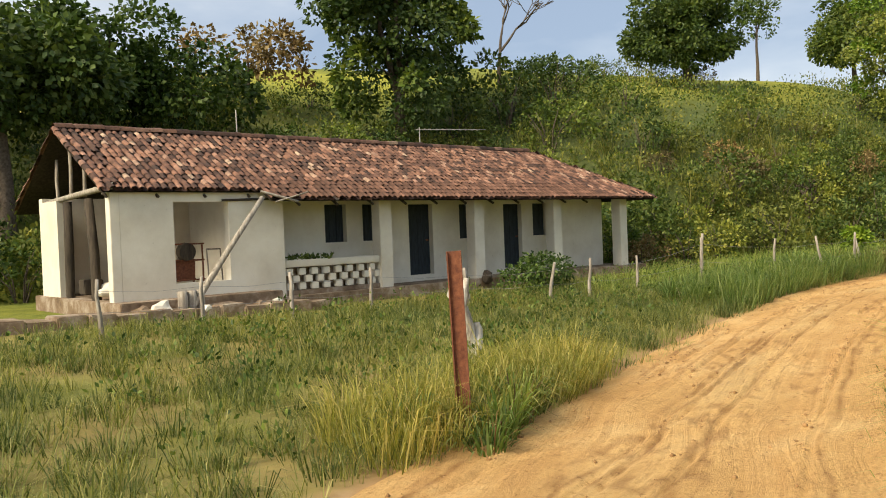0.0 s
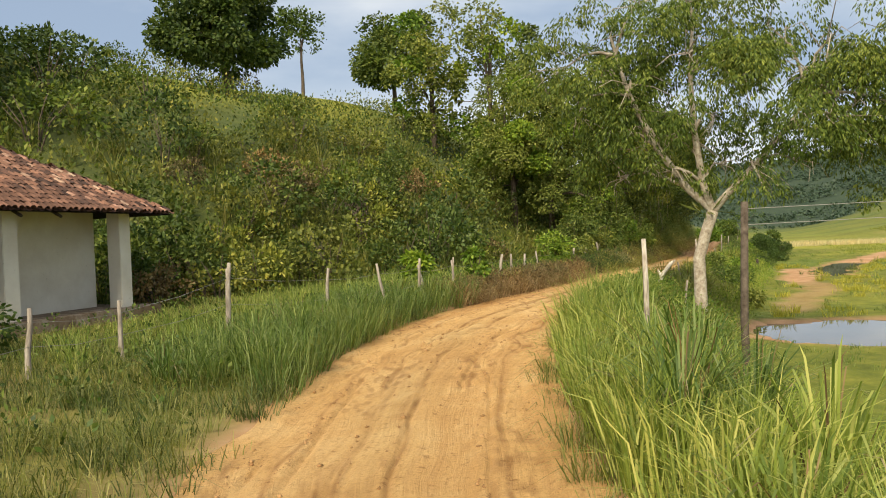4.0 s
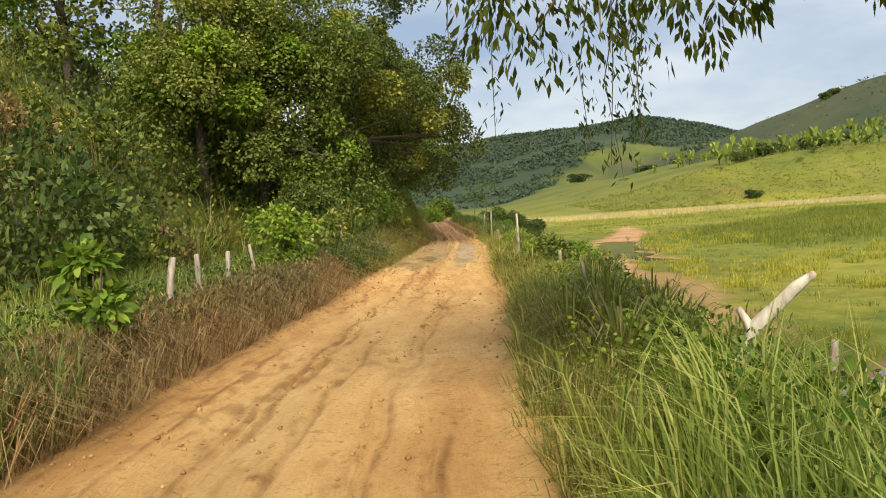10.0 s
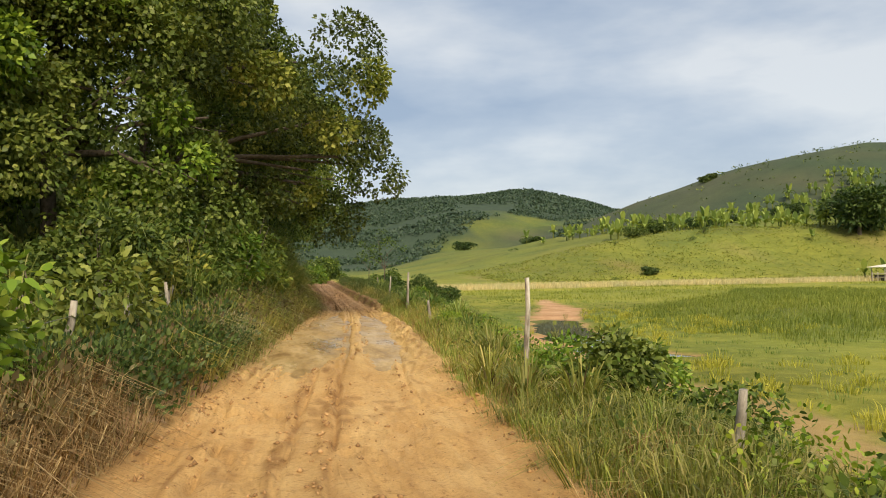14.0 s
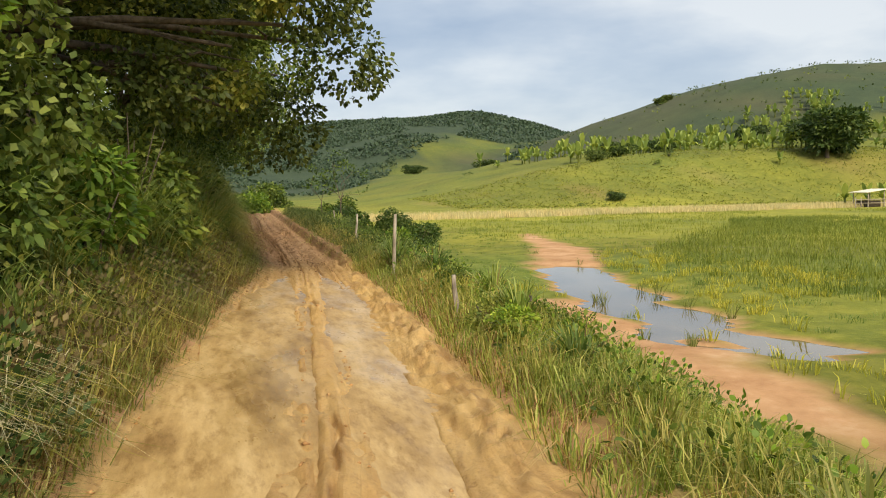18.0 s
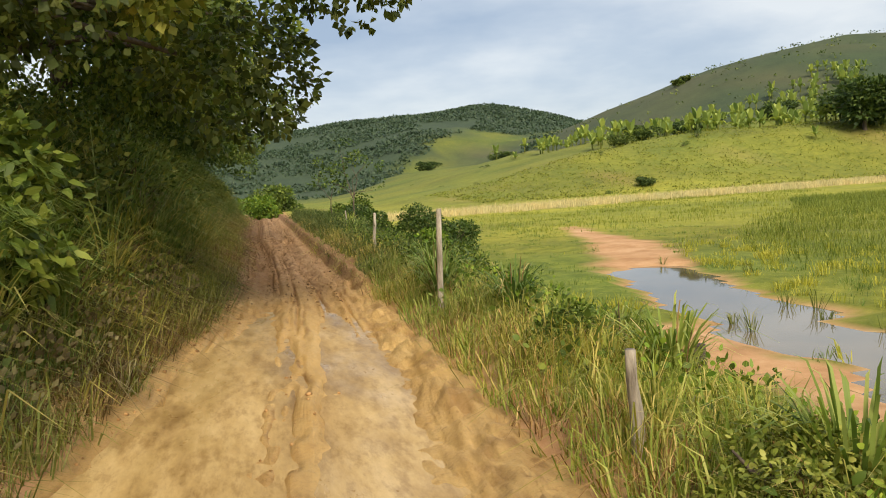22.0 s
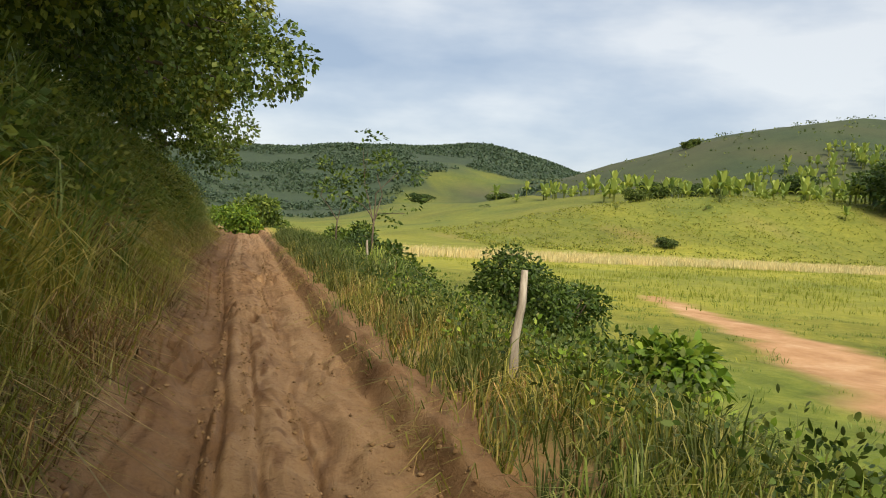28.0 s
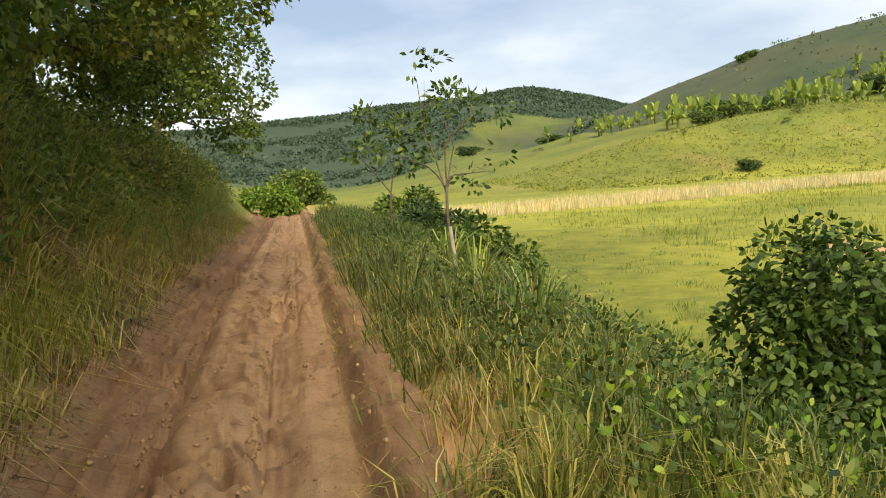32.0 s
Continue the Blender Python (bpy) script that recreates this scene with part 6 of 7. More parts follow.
# single bushes by the road
for nm, x, y, r, h, mat, leaf, cl_n, lab in (
    ("garden_shrub", 14.2, 13.4, 0.9, 0.8, M_LEAF_MID, 0.12, 80, "low leafy shrub before the verandah"),
    ("fence_shrub", 27.3, 9.9, 0.34, 1.3, M_LEAF_BRIGHT, 0.16, 50, "bright green sapling beside the fence"),
    ("fence_shrub", 28.4, 8.5, 0.34, 1.25, M_LEAF_BRIGHT, 0.16, 40, "bright green sapling beside the fence"),
    ("fence_shrub", 37.5, 7.5, 0.8, 1.35, M_LEAF_BRIGHT, 0.12, 110, "leafy green shrub growing at the fence"),
    ("fence_shrub", 41.2, 7.9, 1.1, 1.3, M_LEAF_SUN, 0.12, 90, "leafy green shrub growing at the fence"),
    ("broadleaf_shrub", 51.4, 6.1, 0.65, 1.5, M_LEAF_BRIGHT, 0.15, 60, "bright shrub with long broad leaves leaning over the bank"),
    ("broadleaf_shrub", 48.6, 7.0, 0.8, 2.3, M_LEAF_MID, 0.13, 100, "tall green shrub at the foot of the trees"),
    ("broadleaf_shrub", 54.8, 5.9, 0.9, 2.6, M_LEAF_MID, 0.15, 100, "leafy shrub below the overhanging trees"),
    ("broadleaf_shrub", 46.2, 8.2, 0.9, 2.1, M_LEAF_DARK, 0.13, 110, "dense leafy shrub at the foot of the trees"),
    ("broadleaf_shrub", 51.0, 7.5, 0.9, 1.9, M_LEAF_MID, 0.26, 60, "shrub with long broad leaves at the bank"),
    ("broadleaf_shrub", 53.4, 7.2, 0.8, 1.7, M_LEAF_SUN, 0.20, 50, "light green shrub leaning over the bank"),
    ("broadleaf_shrub", 47.6, 8.4, 1.0, 2.2, M_LEAF_SUN, 0.16, 80, "yellow-green shrub at the bank"),
    ("verge_shrub", 33.4, 0.6, 0.6, 0.5, M_LEAF_SUN, 0.10, 90, "broad-leaved green plant on the verge"),
    ("verge_shrub", 34.6, 1.3, 0.6, 0.55, M_LEAF_MID, 0.10, 90, "broad-leaved green plant on the verge"),
    ("verge_shrub", 38.7, 0.7, 0.75, 0.65, M_LEAF_MID, 0.085, 130, "leafy green shrub beside the road"),
    ("verge_shrub", 39.2, 1.5, 0.6, 0.6, M_LEAF_SUN, 0.10, 80, "yellow-tipped leafy shrub beside the road"),
    ("verge_shrub", 40.2, 1.1, 0.85, 0.7, M_LEAF_BRIGHT, 0.085, 150, "yellow-green leafy shrub beside a fence post"),
    ("verge_shrub", 50.1, 1.25, 0.36, 0.30, M_LEAF_SUN, 0.042, 170, "low dark leafy shrub on the verge"),
    ("verge_shrub", 49.8, 0.45, 0.36, 0.28, M_LEAF_MID, 0.042, 170, "low dark leafy shrub on the verge"),
    ("verge_shrub", 49.2, 1.35, 0.3, 0.28, M_LEAF_BRIGHT, 0.05, 90, "low bright leafy shrub on the verge"),
    ("verge_shrub", 53.6, 0.75, 0.28, 0.28, M_LEAF_MID, 0.05, 90, "low leafy shrub among the verge grass"),
    ("verge_shrub", 56.5, 0.2, 0.28, 0.28, M_LEAF_BRIGHT, 0.05, 80, "low yellow-green shrub among the verge grass"),
    ("verge_shrub", 65.4, -0.6, 0.5, 0.5, M_LEAF_BRIGHT, 0.12, 60, "yellow-leaved shrub on the verge"),
    ("leafy_weed", 61.6, 0.0, 0.5, 0.28, M_LEAF_MID, 0.075, 80, "low broad-leaved green weeds on the verge"),
    ("leafy_weed", 62.6, -0.6, 0.6, 0.30, M_LEAF_MID, 0.08, 90, "low broad-leaved green weeds on the verge"),
    ("leafy_weed", 63.4, -1.4, 0.6, 0.32, M_LEAF_MID, 0.08, 90, "low broad-leaved green weeds on the verge"),
    ("leafy_weed", 61.8, -1.2, 0.55, 0.28, M_LEAF_DARK, 0.08, 80, "low broad-leaved dark weeds on the verge"),
    ("leafy_weed", 66.8, -0.9, 0.6, 0.4, M_LEAF_MID, 0.10, 80, "low broad-leaved green weeds on the verge"),
    ("leafy_weed", 68.6, -1.6, 0.6, 0.45, M_LEAF_MID, 0.10, 80, "low broad-leaved green weeds on the verge"),
    ("verge_bush", 72.9, -2.35, 0.75, 1.7, M_LEAF_MID, 0.085, 420, "dense leafy bush on the verge"),
    ("verge_bush", 73.6, -3.4, 0.95, 1.5, M_LEAF_MID, 0.11, 200, "dense dark bush on the verge"),
    ("verge_bush", 70.2, -2.4, 0.8, 0.65, M_LEAF_MID, 0.09, 120, "broad-leaved weeds on the verge"),
    ("far_bush", 119.0, 1.6, 1.7, 2.0, M_LEAF_BRIGHT, 0.26, 120, "bright sunlit bush at the bend of the road"),
    ("far_bush", 131.0, -0.5, 2.4, 3.0, M_LEAF_MID, 0.34, 120, "green bush at the bend of the road"),
    ("far_bush", 106.0, -4.5, 1.6, 1.6, M_LEAF_MID, 0.25, 90, "green bush along the far verge"),
    ("far_bush", 96.0, -3.8, 1.4, 1.3, M_LEAF_DARK, 0.22, 90, "green bush along the far verge"),
    ("far_bush", 86.0, -3.2, 1.2, 1.0, M_LEAF_MID, 0.18, 90, "green bush along the far verge"),
):
    make_bush(nm, (x, y, gz(x, y)), r, h, cl_n, 22, leaf, mat, lab, rng, clump_r=0.28 * max(1.0, r * 0.8), full=True, droop=0.25, slim=0.24)
make_tree("sapling", (83.0, -1.6, gz(83.0, -1.6)), 1.6, 0.035, [(0, 0, 2.9, 0.7, 0.7, 0.6), (0.2, 0.4, 3.6, 0.5, 0.5, 0.35), (-0.2, -0.6, 3.0, 0.5, 0.5, 0.4), (0.3, 0.8, 2.2, 0.6, 0.6, 0.4), (0, -0.9, 1.8, 0.6, 0.6, 0.5)], 46, 8, 0.15, M_LEAF_MID, M_BARK_DARK, "thin open sapling standing above the weeds", rng, 0.24, 0.3)
make_tree("sapling", (85.5, -0.9, gz(85.5, -0.9)), 1.2, 0.03, [(0, 0, 2.0, 0.6, 0.6, 0.6), (0.2, 0.4, 2.5, 0.4, 0.4, 0.3)], 40, 9, 0.15, M_LEAF_MID, M_BARK_DARK, "thin sapling among the weeds", rng, 0.28, 0.3)


# ---- grass ----
def scatter(n, x0, x1, lo, hi, keep=None, clump=0.0, per=34):
    """Tufts between two lines along the road; gives the blades' feet and their way out of the tuft."""
    m = max(1, int(n / per))
    cx = rng.uniform(x0, x1, m)
    cy = lo(cx) + (hi(cx) - lo(cx)) * rng.uniform(0, 1, m)
    w = rng.integers(0, m, n)
    q, r = rng.uniform(0, 6.283, n), clump * rng.uniform(0, 1, n) ** 0.7 * rng.uniform(0.6, 1.4, m)[w]
    x, y = cx[w] + np.cos(q) * r, cy[w] + np.sin(q) * r
    tall = rng.uniform(0.6, 1.35, m)[w]
    ok = (y > np.minimum(lo(x), hi(x)) - 0.1) & (y < np.maximum(lo(x), hi(x)) + 0.1)
    if keep is not None:
        ok &= keep(x, y)
    pts = np.stack([x, y, ground_z(x, y) - 0.02], -1)
    return pts[ok], q[ok], tall[ok]


def dry_land(x, y):
    return (pool_depth(x, y) < -0.12) & (off_line(x, y, TRACK) > 0.7) & ((off_line(x, y, MUD) > 0.8) | (vnoise(x * 0.9, y * 1.1) < -0.25)) & (off_line(x, y, TRACK_END) > 1.1)


def blades_mesh(name, pts, q, heights, width, material, lean, curl):
    """Grass blades: a quad and a tip each, leaning out of their tuft."""
    n = len(pts)
    q = q + rng.normal(0, 0.7, n)
    out = np.stack([np.cos(q), np.sin(q), np.zeros(n)], 1)
    t = rng.uniform(0, 6.283, n)
    sd = np.stack([np.cos(t), np.sin(t), np.zeros(n)], 1)
    h = heights[:, None]
    le = (0.15 + 0.85 * rng.uniform(0.0, 1.0, (n, 1)) ** 1.2) * lean
    w = width * rng.uniform(0.6, 1.4, (n, 1))
    up = np.array([0, 0, 1.0])
    mid = pts + up * h * 0.62 + out * h * le * 0.42
    tip = pts + up * h * (1 - le * curl) + out * h * le * (1.0 + 0.6 * curl)
    V = np.stack([pts - sd * w, pts + sd * w, mid + sd * w * 0.8, mid - sd * w * 0.8, tip], 1).reshape(-1, 3)
    i = np.arange(n)[:, None] * 5
    F = np.concatenate([i + np.array([[0, 1, 2]]), i + np.array([[0, 2, 3]]), i + np.array([[3, 2, 4]])], 1).reshape(-1, 3)
    return mesh_np(name, V, F, material)


def lawn(name, label, tufts, h0, h1, width, mat, lean=0.5, curl=0.4):
    pts, q, tall = tufts
    hs = rng.uniform(h0, h1, len(pts)) * tall
    tagged(new(name, blades_mesh(name, pts, q, hs, width, mat, lean, curl)), label, "grass", kind="stuff")


LE = left_edge


def RE(x):
    return right_edge(x) + 0.05



def yard_far(x):
    return np.minimum(LE(x) + 10, np.where((x > -1) & (x < 23), np.where(x < 8, 13.5, 14.0), 40))


lawn("yard_grass", "knee-high green grass in front of the house", scatter(50000, -4, 24, lambda x: LE(x) + 0.1, yard_far, None, 0.24), 0.13, 0.38, 0.005, M_GRASS_OLIVE, 1.0, 0.7)
lawn("yard_grass", "straw-coloured grass in front of the house", scatter(50000, -4, 24, lambda x: LE(x) + 0.0, yard_far, None, 0.2), 0.12, 0.42, 0.004, M_GRASS, 1.1, 0.7)
lawn("yard_grass", "taller grass tufts round the iron post", scatter(7000, 1.0, 5.5, lambda x: LE(x) + 0.15, lambda x: LE(x) + 1.5, None, 0.28), 0.35, 0.7, 0.005, M_GRASS, 0.9, 0.6)
lawn("verge_grass", "shoulder-high grass on the verge before the tree", scatter(3600, 17, 24, lambda x: RE(x) - 1.5, lambda x: RE(x) - 0.3, dry_land, 0.3), 0.6, 1.1, 0.007, M_GRASS_LUSH, 0.7, 0.5)
lawn("verge_grass", "tall lush grass on the road verge", scatter(19000, -2, 24, lambda x: RE(x) - 1.8, lambda x: RE(x) - 0.35, dry_land, 0.28), 0.45, 0.9, 0.008, M_GRASS_LUSH, 0.7, 0.5)
lawn("verge_grass", "mixed half-tall grass on the road verge", scatter(14000, 22, 36, lambda x: RE(x) - 2.6, lambda x: RE(x) - 0.1, dry_land, 0.25), 0.2, 0.48, 0.007, M_GRASS, 0.8, 0.6)
lawn("verge_grass", "pale dry-tipped grass on the road verge", scatter(13000, 22, 37, lambda x: RE(x) - 2.2, lambda x: RE(x) - 0.05, dry_land, 0.22), 0.2, 0.5, 0.006, M_GRASS, 1.0, 0.7)
lawn("verge_grass", "pale grass leaning over the road edge", scatter(16000, -2, 40, lambda x: RE(x) - 1.1, lambda x: RE(x) + 0.05, dry_land, 0.2), 0.15, 0.42, 0.004, M_GRASS, 1.1, 0.8)
lawn("verge_grass", "mixed green grass on the road verge", scatter(32000, 31, 63, lambda x: RE(x) - 2.9, lambda x: RE(x) - 0.05, dry_land, 0.20), 0.14, 0.42, 0.0055, M_GRASS_LUSH, 0.8, 0.6)
lawn("verge_grass", "rank green grass on the road verge", scatter(30000, 62, 102, lambda x: RE(x) - 3.2, lambda x: RE(x) - 0.05, dry_land, 0.25), 0.22, 0.52, 0.006, M_GRASS_OLIVE, 0.8, 0.6)
lawn("verge_grass", "grey-green grass hanging over the edge of the road", scatter(20000, 36, 90, lambda x: RE(x) - 1.8, lambda x: RE(x) + 0.02, dry_land, 0.2), 0.25, 0.50, 0.005, M_GRASS, 1.1, 0.8)
lawn("verge_grass", "straw-brown grass on the road verge", scatter(10000, 33, 102, lambda x: RE(x) - 1.0, lambda x: RE(x) + 0.05, dry_land, 0.2), 0.12, 0.38, 0.004, M_GRASS_DRY, 1.1, 0.8)
lawn("verge_grass", "tall arching grass on the far verge", scatter(9000, 74, 104, lambda x: RE(x) - 2.4, lambda x: RE(x) - 0.3, dry_land, 0.3), 0.4, 0.75, 0.007, M_GRASS_OLIVE, 0.9, 0.6)
lawn("bank_grass", "dry straw-brown grass on the cut bank", scatter(22000, 25, 38.5, lambda x: LE(x) + 0.05, lambda x: LE(x) + 1.3, None, 0.25), 0.28, 0.66, 0.0045, M_GRASS_DRY, 1.2, 0.9)
lawn("bank_grass", "withered reddish-brown grass on the cut bank", scatter(9000, 36, 60, lambda x: LE(x) + 0.05, lambda x: LE(x) + np.interp(x, (40, 46), (1.1, 0.55)), None, 0.25), 0.15, 0.42, 0.005, M_GRASS_BROWN, 1.2, 0.9)
lawn("bank_grass", "green grass growing through the withered bank", scatter(12000, 30, 47, lambda x: LE(x) + 0.25, lambda x: LE(x) + 1.8, None, 0.2), 0.2, 0.5, 0.005, M_GRASS_OLIVE, 0.9, 0.7)
lawn("bank_grass", "lush green grass on the road edge before the fence", scatter(12000, 13, 26.5, lambda x: LE(x) + 0.1, lambda x: LE(x) + 1.9, None, 0.3), 0.4, 0.9, 0.006, M_GRASS_LUSH, 0.9, 0.6)
lawn("bank_grass", "pale bleached grass clump on the bank", scatter(1700, 44.6, 47.4, lambda x: LE(x) + 0.3, lambda x: LE(x) + 1.1, None, 0.22), 0.3, 0.6, 0.005, M_REED, 1.2, 0.9)
lawn("bank_grass", "rough green and straw grass along the foot of the bank", scatter(13000, 43, 66, lambda x: LE(x) - 0.05, lambda x: LE(x) + 1.3, None, 0.22), 0.2, 0.55, 0.006, M_GRASS, 1.1, 0.8)
lawn("bank_grass", "fresh short grass on the bank shoulder", scatter(22000, 45, 58, lambda x: LE(x) + 0.4, lambda x: LE(x) + 2.0, None, 0.2), 0.14, 0.42, 0.0055, M_GRASS_LUSH, 1.0, 0.7)
lawn("bank_grass", "straw-yellow grass hanging down the bank", scatter(12000, 62, 104, lambda x: LE(x) + 0.1, lambda x: LE(x) + 1.5, None, 0.22), 0.25, 0.65, 0.006, M_GRASS_DRY, 1.2, 1.0)
lawn("bank_grass", "yellow-green grass on the shoulder of the bank", scatter(12000, 58, 104, lambda x: LE(x) + 0.3, lambda x: LE(x) + 1.8, None, 0.22), 0.25, 0.6, 0.006, M_GRASS_YELLOW, 1.1, 0.9)
lawn("bank_grass", "straw-brown grass hanging over the foot of the bank", scatter(7000, 54, 108, lambda x: LE(x) + 0.02, lambda x: LE(x) + 0.5, None, 0.22), 0.2, 0.5, 0.006, M_GRASS_DRY, 1.3, 1.0)
lawn("bank_grass", "tangled green grass on the steep bank", scatter(34000, 40, 108, lambda x: LE(x) + 0.1, lambda x: LE(x) + 2.2, None, 0.26), 0.25, 0.7, 0.007, M_GRASS, 1.1, 0.9)
lawn("bank_grass", "fresh green grass behind the fence", scatter(24000, 14, 46, lambda x: LE(x) + 0.5, lambda x: LE(x) + 5.5, None, 0.3), 0.25, 0.65, 0.006, M_GRASS_LUSH, 0.8, 0.6)
lawn("pasture_grass", "short bright pasture grass in the valley", scatter(34000, 18, 100, lambda x: RE(x) - 18, lambda x: RE(x) - 2.0, dry_land, 0.35), 0.06, 0.17, 0.006, M_GRASS_LUSH, 0.8, 0.4)
lawn("pasture_grass", "yellow-green tall grass out in the valley", scatter(52000, 40, 120, lambda x: RE(x) - 75, lambda x: RE(x) - 11, lambda x, y: vnoise(x / 9, y / 9) > -0.3, 1.6, 30), 0.12, 0.36, 0.014, M_GRASS_YELLOW, 0.7, 0.5)
lawn("pasture_grass", "ungrazed tufted grass between the road and the valley", scatter(26000, 30, 74, lambda x: RE(x) - 17, lambda x: RE(x) - 3.6, lambda x, y: dry_land(x, y) & (vnoise(x / 4, y / 4) > -0.2), 0.3, 44), 0.12, 0.34, 0.009, M_GRASS_YELLOW, 0.8, 0.5)
lawn("pasture_grass", "tall yellow-green grass beyond the puddle", scatter(56000, 54, 100, lambda x: x * 0 - 46, lambda x: np.interp(x, (54, 56, 66, 78, 91, 100), (-10.5, -10.0, -9.8, -17, -30, -36)), lambda x, y: (vnoise(x / 6, y / 6) > -0.6) & dry_land(x, y), 1.3, 30), 0.16, 0.48, 0.010, M_GRASS_YELLOW, 0.7, 0.5)
lawn("pasture_grass", "sparse grass tufts standing in the puddle", scatter(2600, 50, 69, lambda x: x * 0 - 9.5, lambda x: x * 0 - 2.2, lambda x, y: (pool_depth(x, y) > -0.25) & (pool_depth(x, y) < 0.75) & (vnoise(x * 0.8, y * 0.9) > 0.1), 0.12, 26), 0.28, 0.5, 0.006, M_GRASS, 0.9, 0.6)
u, v = rng.uniform(0, 1, 30000), rng.uniform(-95, -6, 30000)
xs = 120 + u * 12 - 0.16 * (v + 40)
lawn("reed_strip", "pale dry reeds at the far edge of the pasture", (np.stack([xs, v, ground_z(xs, v)], -1), rng.uniform(0, 6.28, 30000), rng.uniform(0.6, 1.3, 30000)), 0.35, 0.65, 0.022, M_REED, 0.3, 0.3)

def arcs_mesh(name, pts, q, hs, le, width, material):
    """Long arching blades in four steps."""
    n = len(pts)
    out = np.stack([np.cos(q), np.sin(q), 0 * q], 1)
    sd = np.stack([-np.sin(q), np.cos(q), 0 * q], 1) * width
    hs, le = hs[:, None], le[:, None]
    up = np.array([0, 0, 1.0])
    rows4 = [pts + up * (hs * f * (1 - 0.5 * le * f * f)) + out * hs * le * f * f * 0.95 for f in (0.0, 0.35, 0.65, 0.88)]
    tipv = pts + up * (hs * (1 - 0.72 * le)) + out * hs * le * 1.15
    V = np.stack([p for k, rr in enumerate(rows4) for p in (rr - sd * (1 - 0.15 * k), rr + sd * (1 - 0.15 * k))] + [tipv], 1).reshape(-1, 3)
    i0 = np.arange(n)[:, None] * 9
    F = np.concatenate([i0 + np.array([[a, a + 1, a + 3]]) for a in (0, 2, 4)] + [i0 + np.array([[a, a + 3, a + 2]]) for a in (0, 2, 4)] + [i0 + np.array([[6, 7, 8]])], 1).reshape(-1, 3)
    return mesh_np(name, V, F, material)


# big tussocks of sword-like leaves on the verge
for x, y, h in ((11.4, 1.9, 1.3), (9.4, 1.1, 1.25), (8.2, 1.4, 0.8), (13.0, 2.3, 1.25), (17.2, 2.9, 1.3), (14.8, 1.9, 1.1), (19.6, 2.9, 0.8), (15.8, 2.6, 1.1), (16.4, 1.8, 1.0), (12.2, 1.4, 1.2), (10.3, 0.4, 0.9), (18.8, 3.4, 0.9), (20.6, 3.2, 0.9), (22.4, 3.2, 0.8), (19.6, 2.2, 1.2), (20.4, 1.9, 1.2), (18.5, 1.8, 1.25), (21.2, 2.4, 1.0), (17.6, 1.5, 1.1), (22.0, 1.7, 1.0), (31.5, 2.4, 0.95), (33.0, 2.0, 0.8), (30.0, 2.8, 0.7), (28.4, 3.0, 1.0), (29.0, 2.3, 1.05), (27.4, 2.6, 0.95), (28.0, 3.5, 0.8), (30.6, 1.9, 0.9), (26.6, 3.3, 0.9), (26.0, 2.5, 1.0), (57.6, 0.9, 0.75), (59.0, 0.6, 0.65), (4.0, -0.6, 0.8), (6.0, 0.3, 0.75), (21.0, 9.4, 0.9), (23.5, 9.2, 0.85), (22.2, 10.0, 0.8), (44.5, 6.6, 0.7), (54.6, -0.2, 0.6), (74.6, -0.5, 0.8), (77.0, -0.6, 0.9), (59.6, 0.5, 0.8), (47.5, 1.2, 0.6), (50.0, 0.9, 0.7), (52.5, 0.4, 0.75), (55.8, 0.5, 0.7), (38.5, 2.2, 0.6), (43.0, 1.9, 0.65), (10.6, 2.0, 1.1), (13.6, 1.5, 1.1), (79.5, -0.8, 0.9), (41.6, 7.0, 0.7), (36.6, 7.6, 0.6), (1.6, 3.9, 0.55), (2.9, 4.1, 0.55), (2.3, 3.4, 0.55), (2.75, 3.65, 0.6), (1.9, 3.2, 0.5), (3.3, 3.95, 0.5), (14.2, 7.9, 0.7), (15.6, 8.6, 0.85), (16.8, 8.5, 0.9), (17.6, 9.3, 0.9), (18.6, 8.9, 0.85), (19.4, 9.9, 0.9), (19.9, 8.8, 0.75), (20.6, 8.9, 0.85), (24.4, 9.2, 0.8), (13.2, 8.6, 0.7), (40.6, 2.6, 0.7), (39.4, 2.5, 0.6)):
    tus = thing("grass_tussock", (x, y, gz(x, y)), "tall tussock of sword-like green grass blades", "grass tussock", "grass tussocks")
    for pn, nbl, mat, sp, lo_h in (("leaf_tuft", 85, M_GRASS if 25 < x < 45 else M_GRASS_LUSH, 0.75, 0.6), ("dry_tuft", 24, M_GRASS_DRY, 1.0, 0.4)):
        q = rng.uniform(0, 6.283, nbl)
        r = 0.16 * rng.uniform(0, 1, nbl) ** 0.5
        part(pn, arcs_mesh(pn, np.stack([np.cos(q) * r, np.sin(q) * r, np.full(nbl, -0.03)], -1), q, h * rng.uniform(lo_h, 1.15, nbl), rng.uniform(0.1, sp, nbl), 0.014 if sp < 0.8 else 0.008, mat), mat, tus)
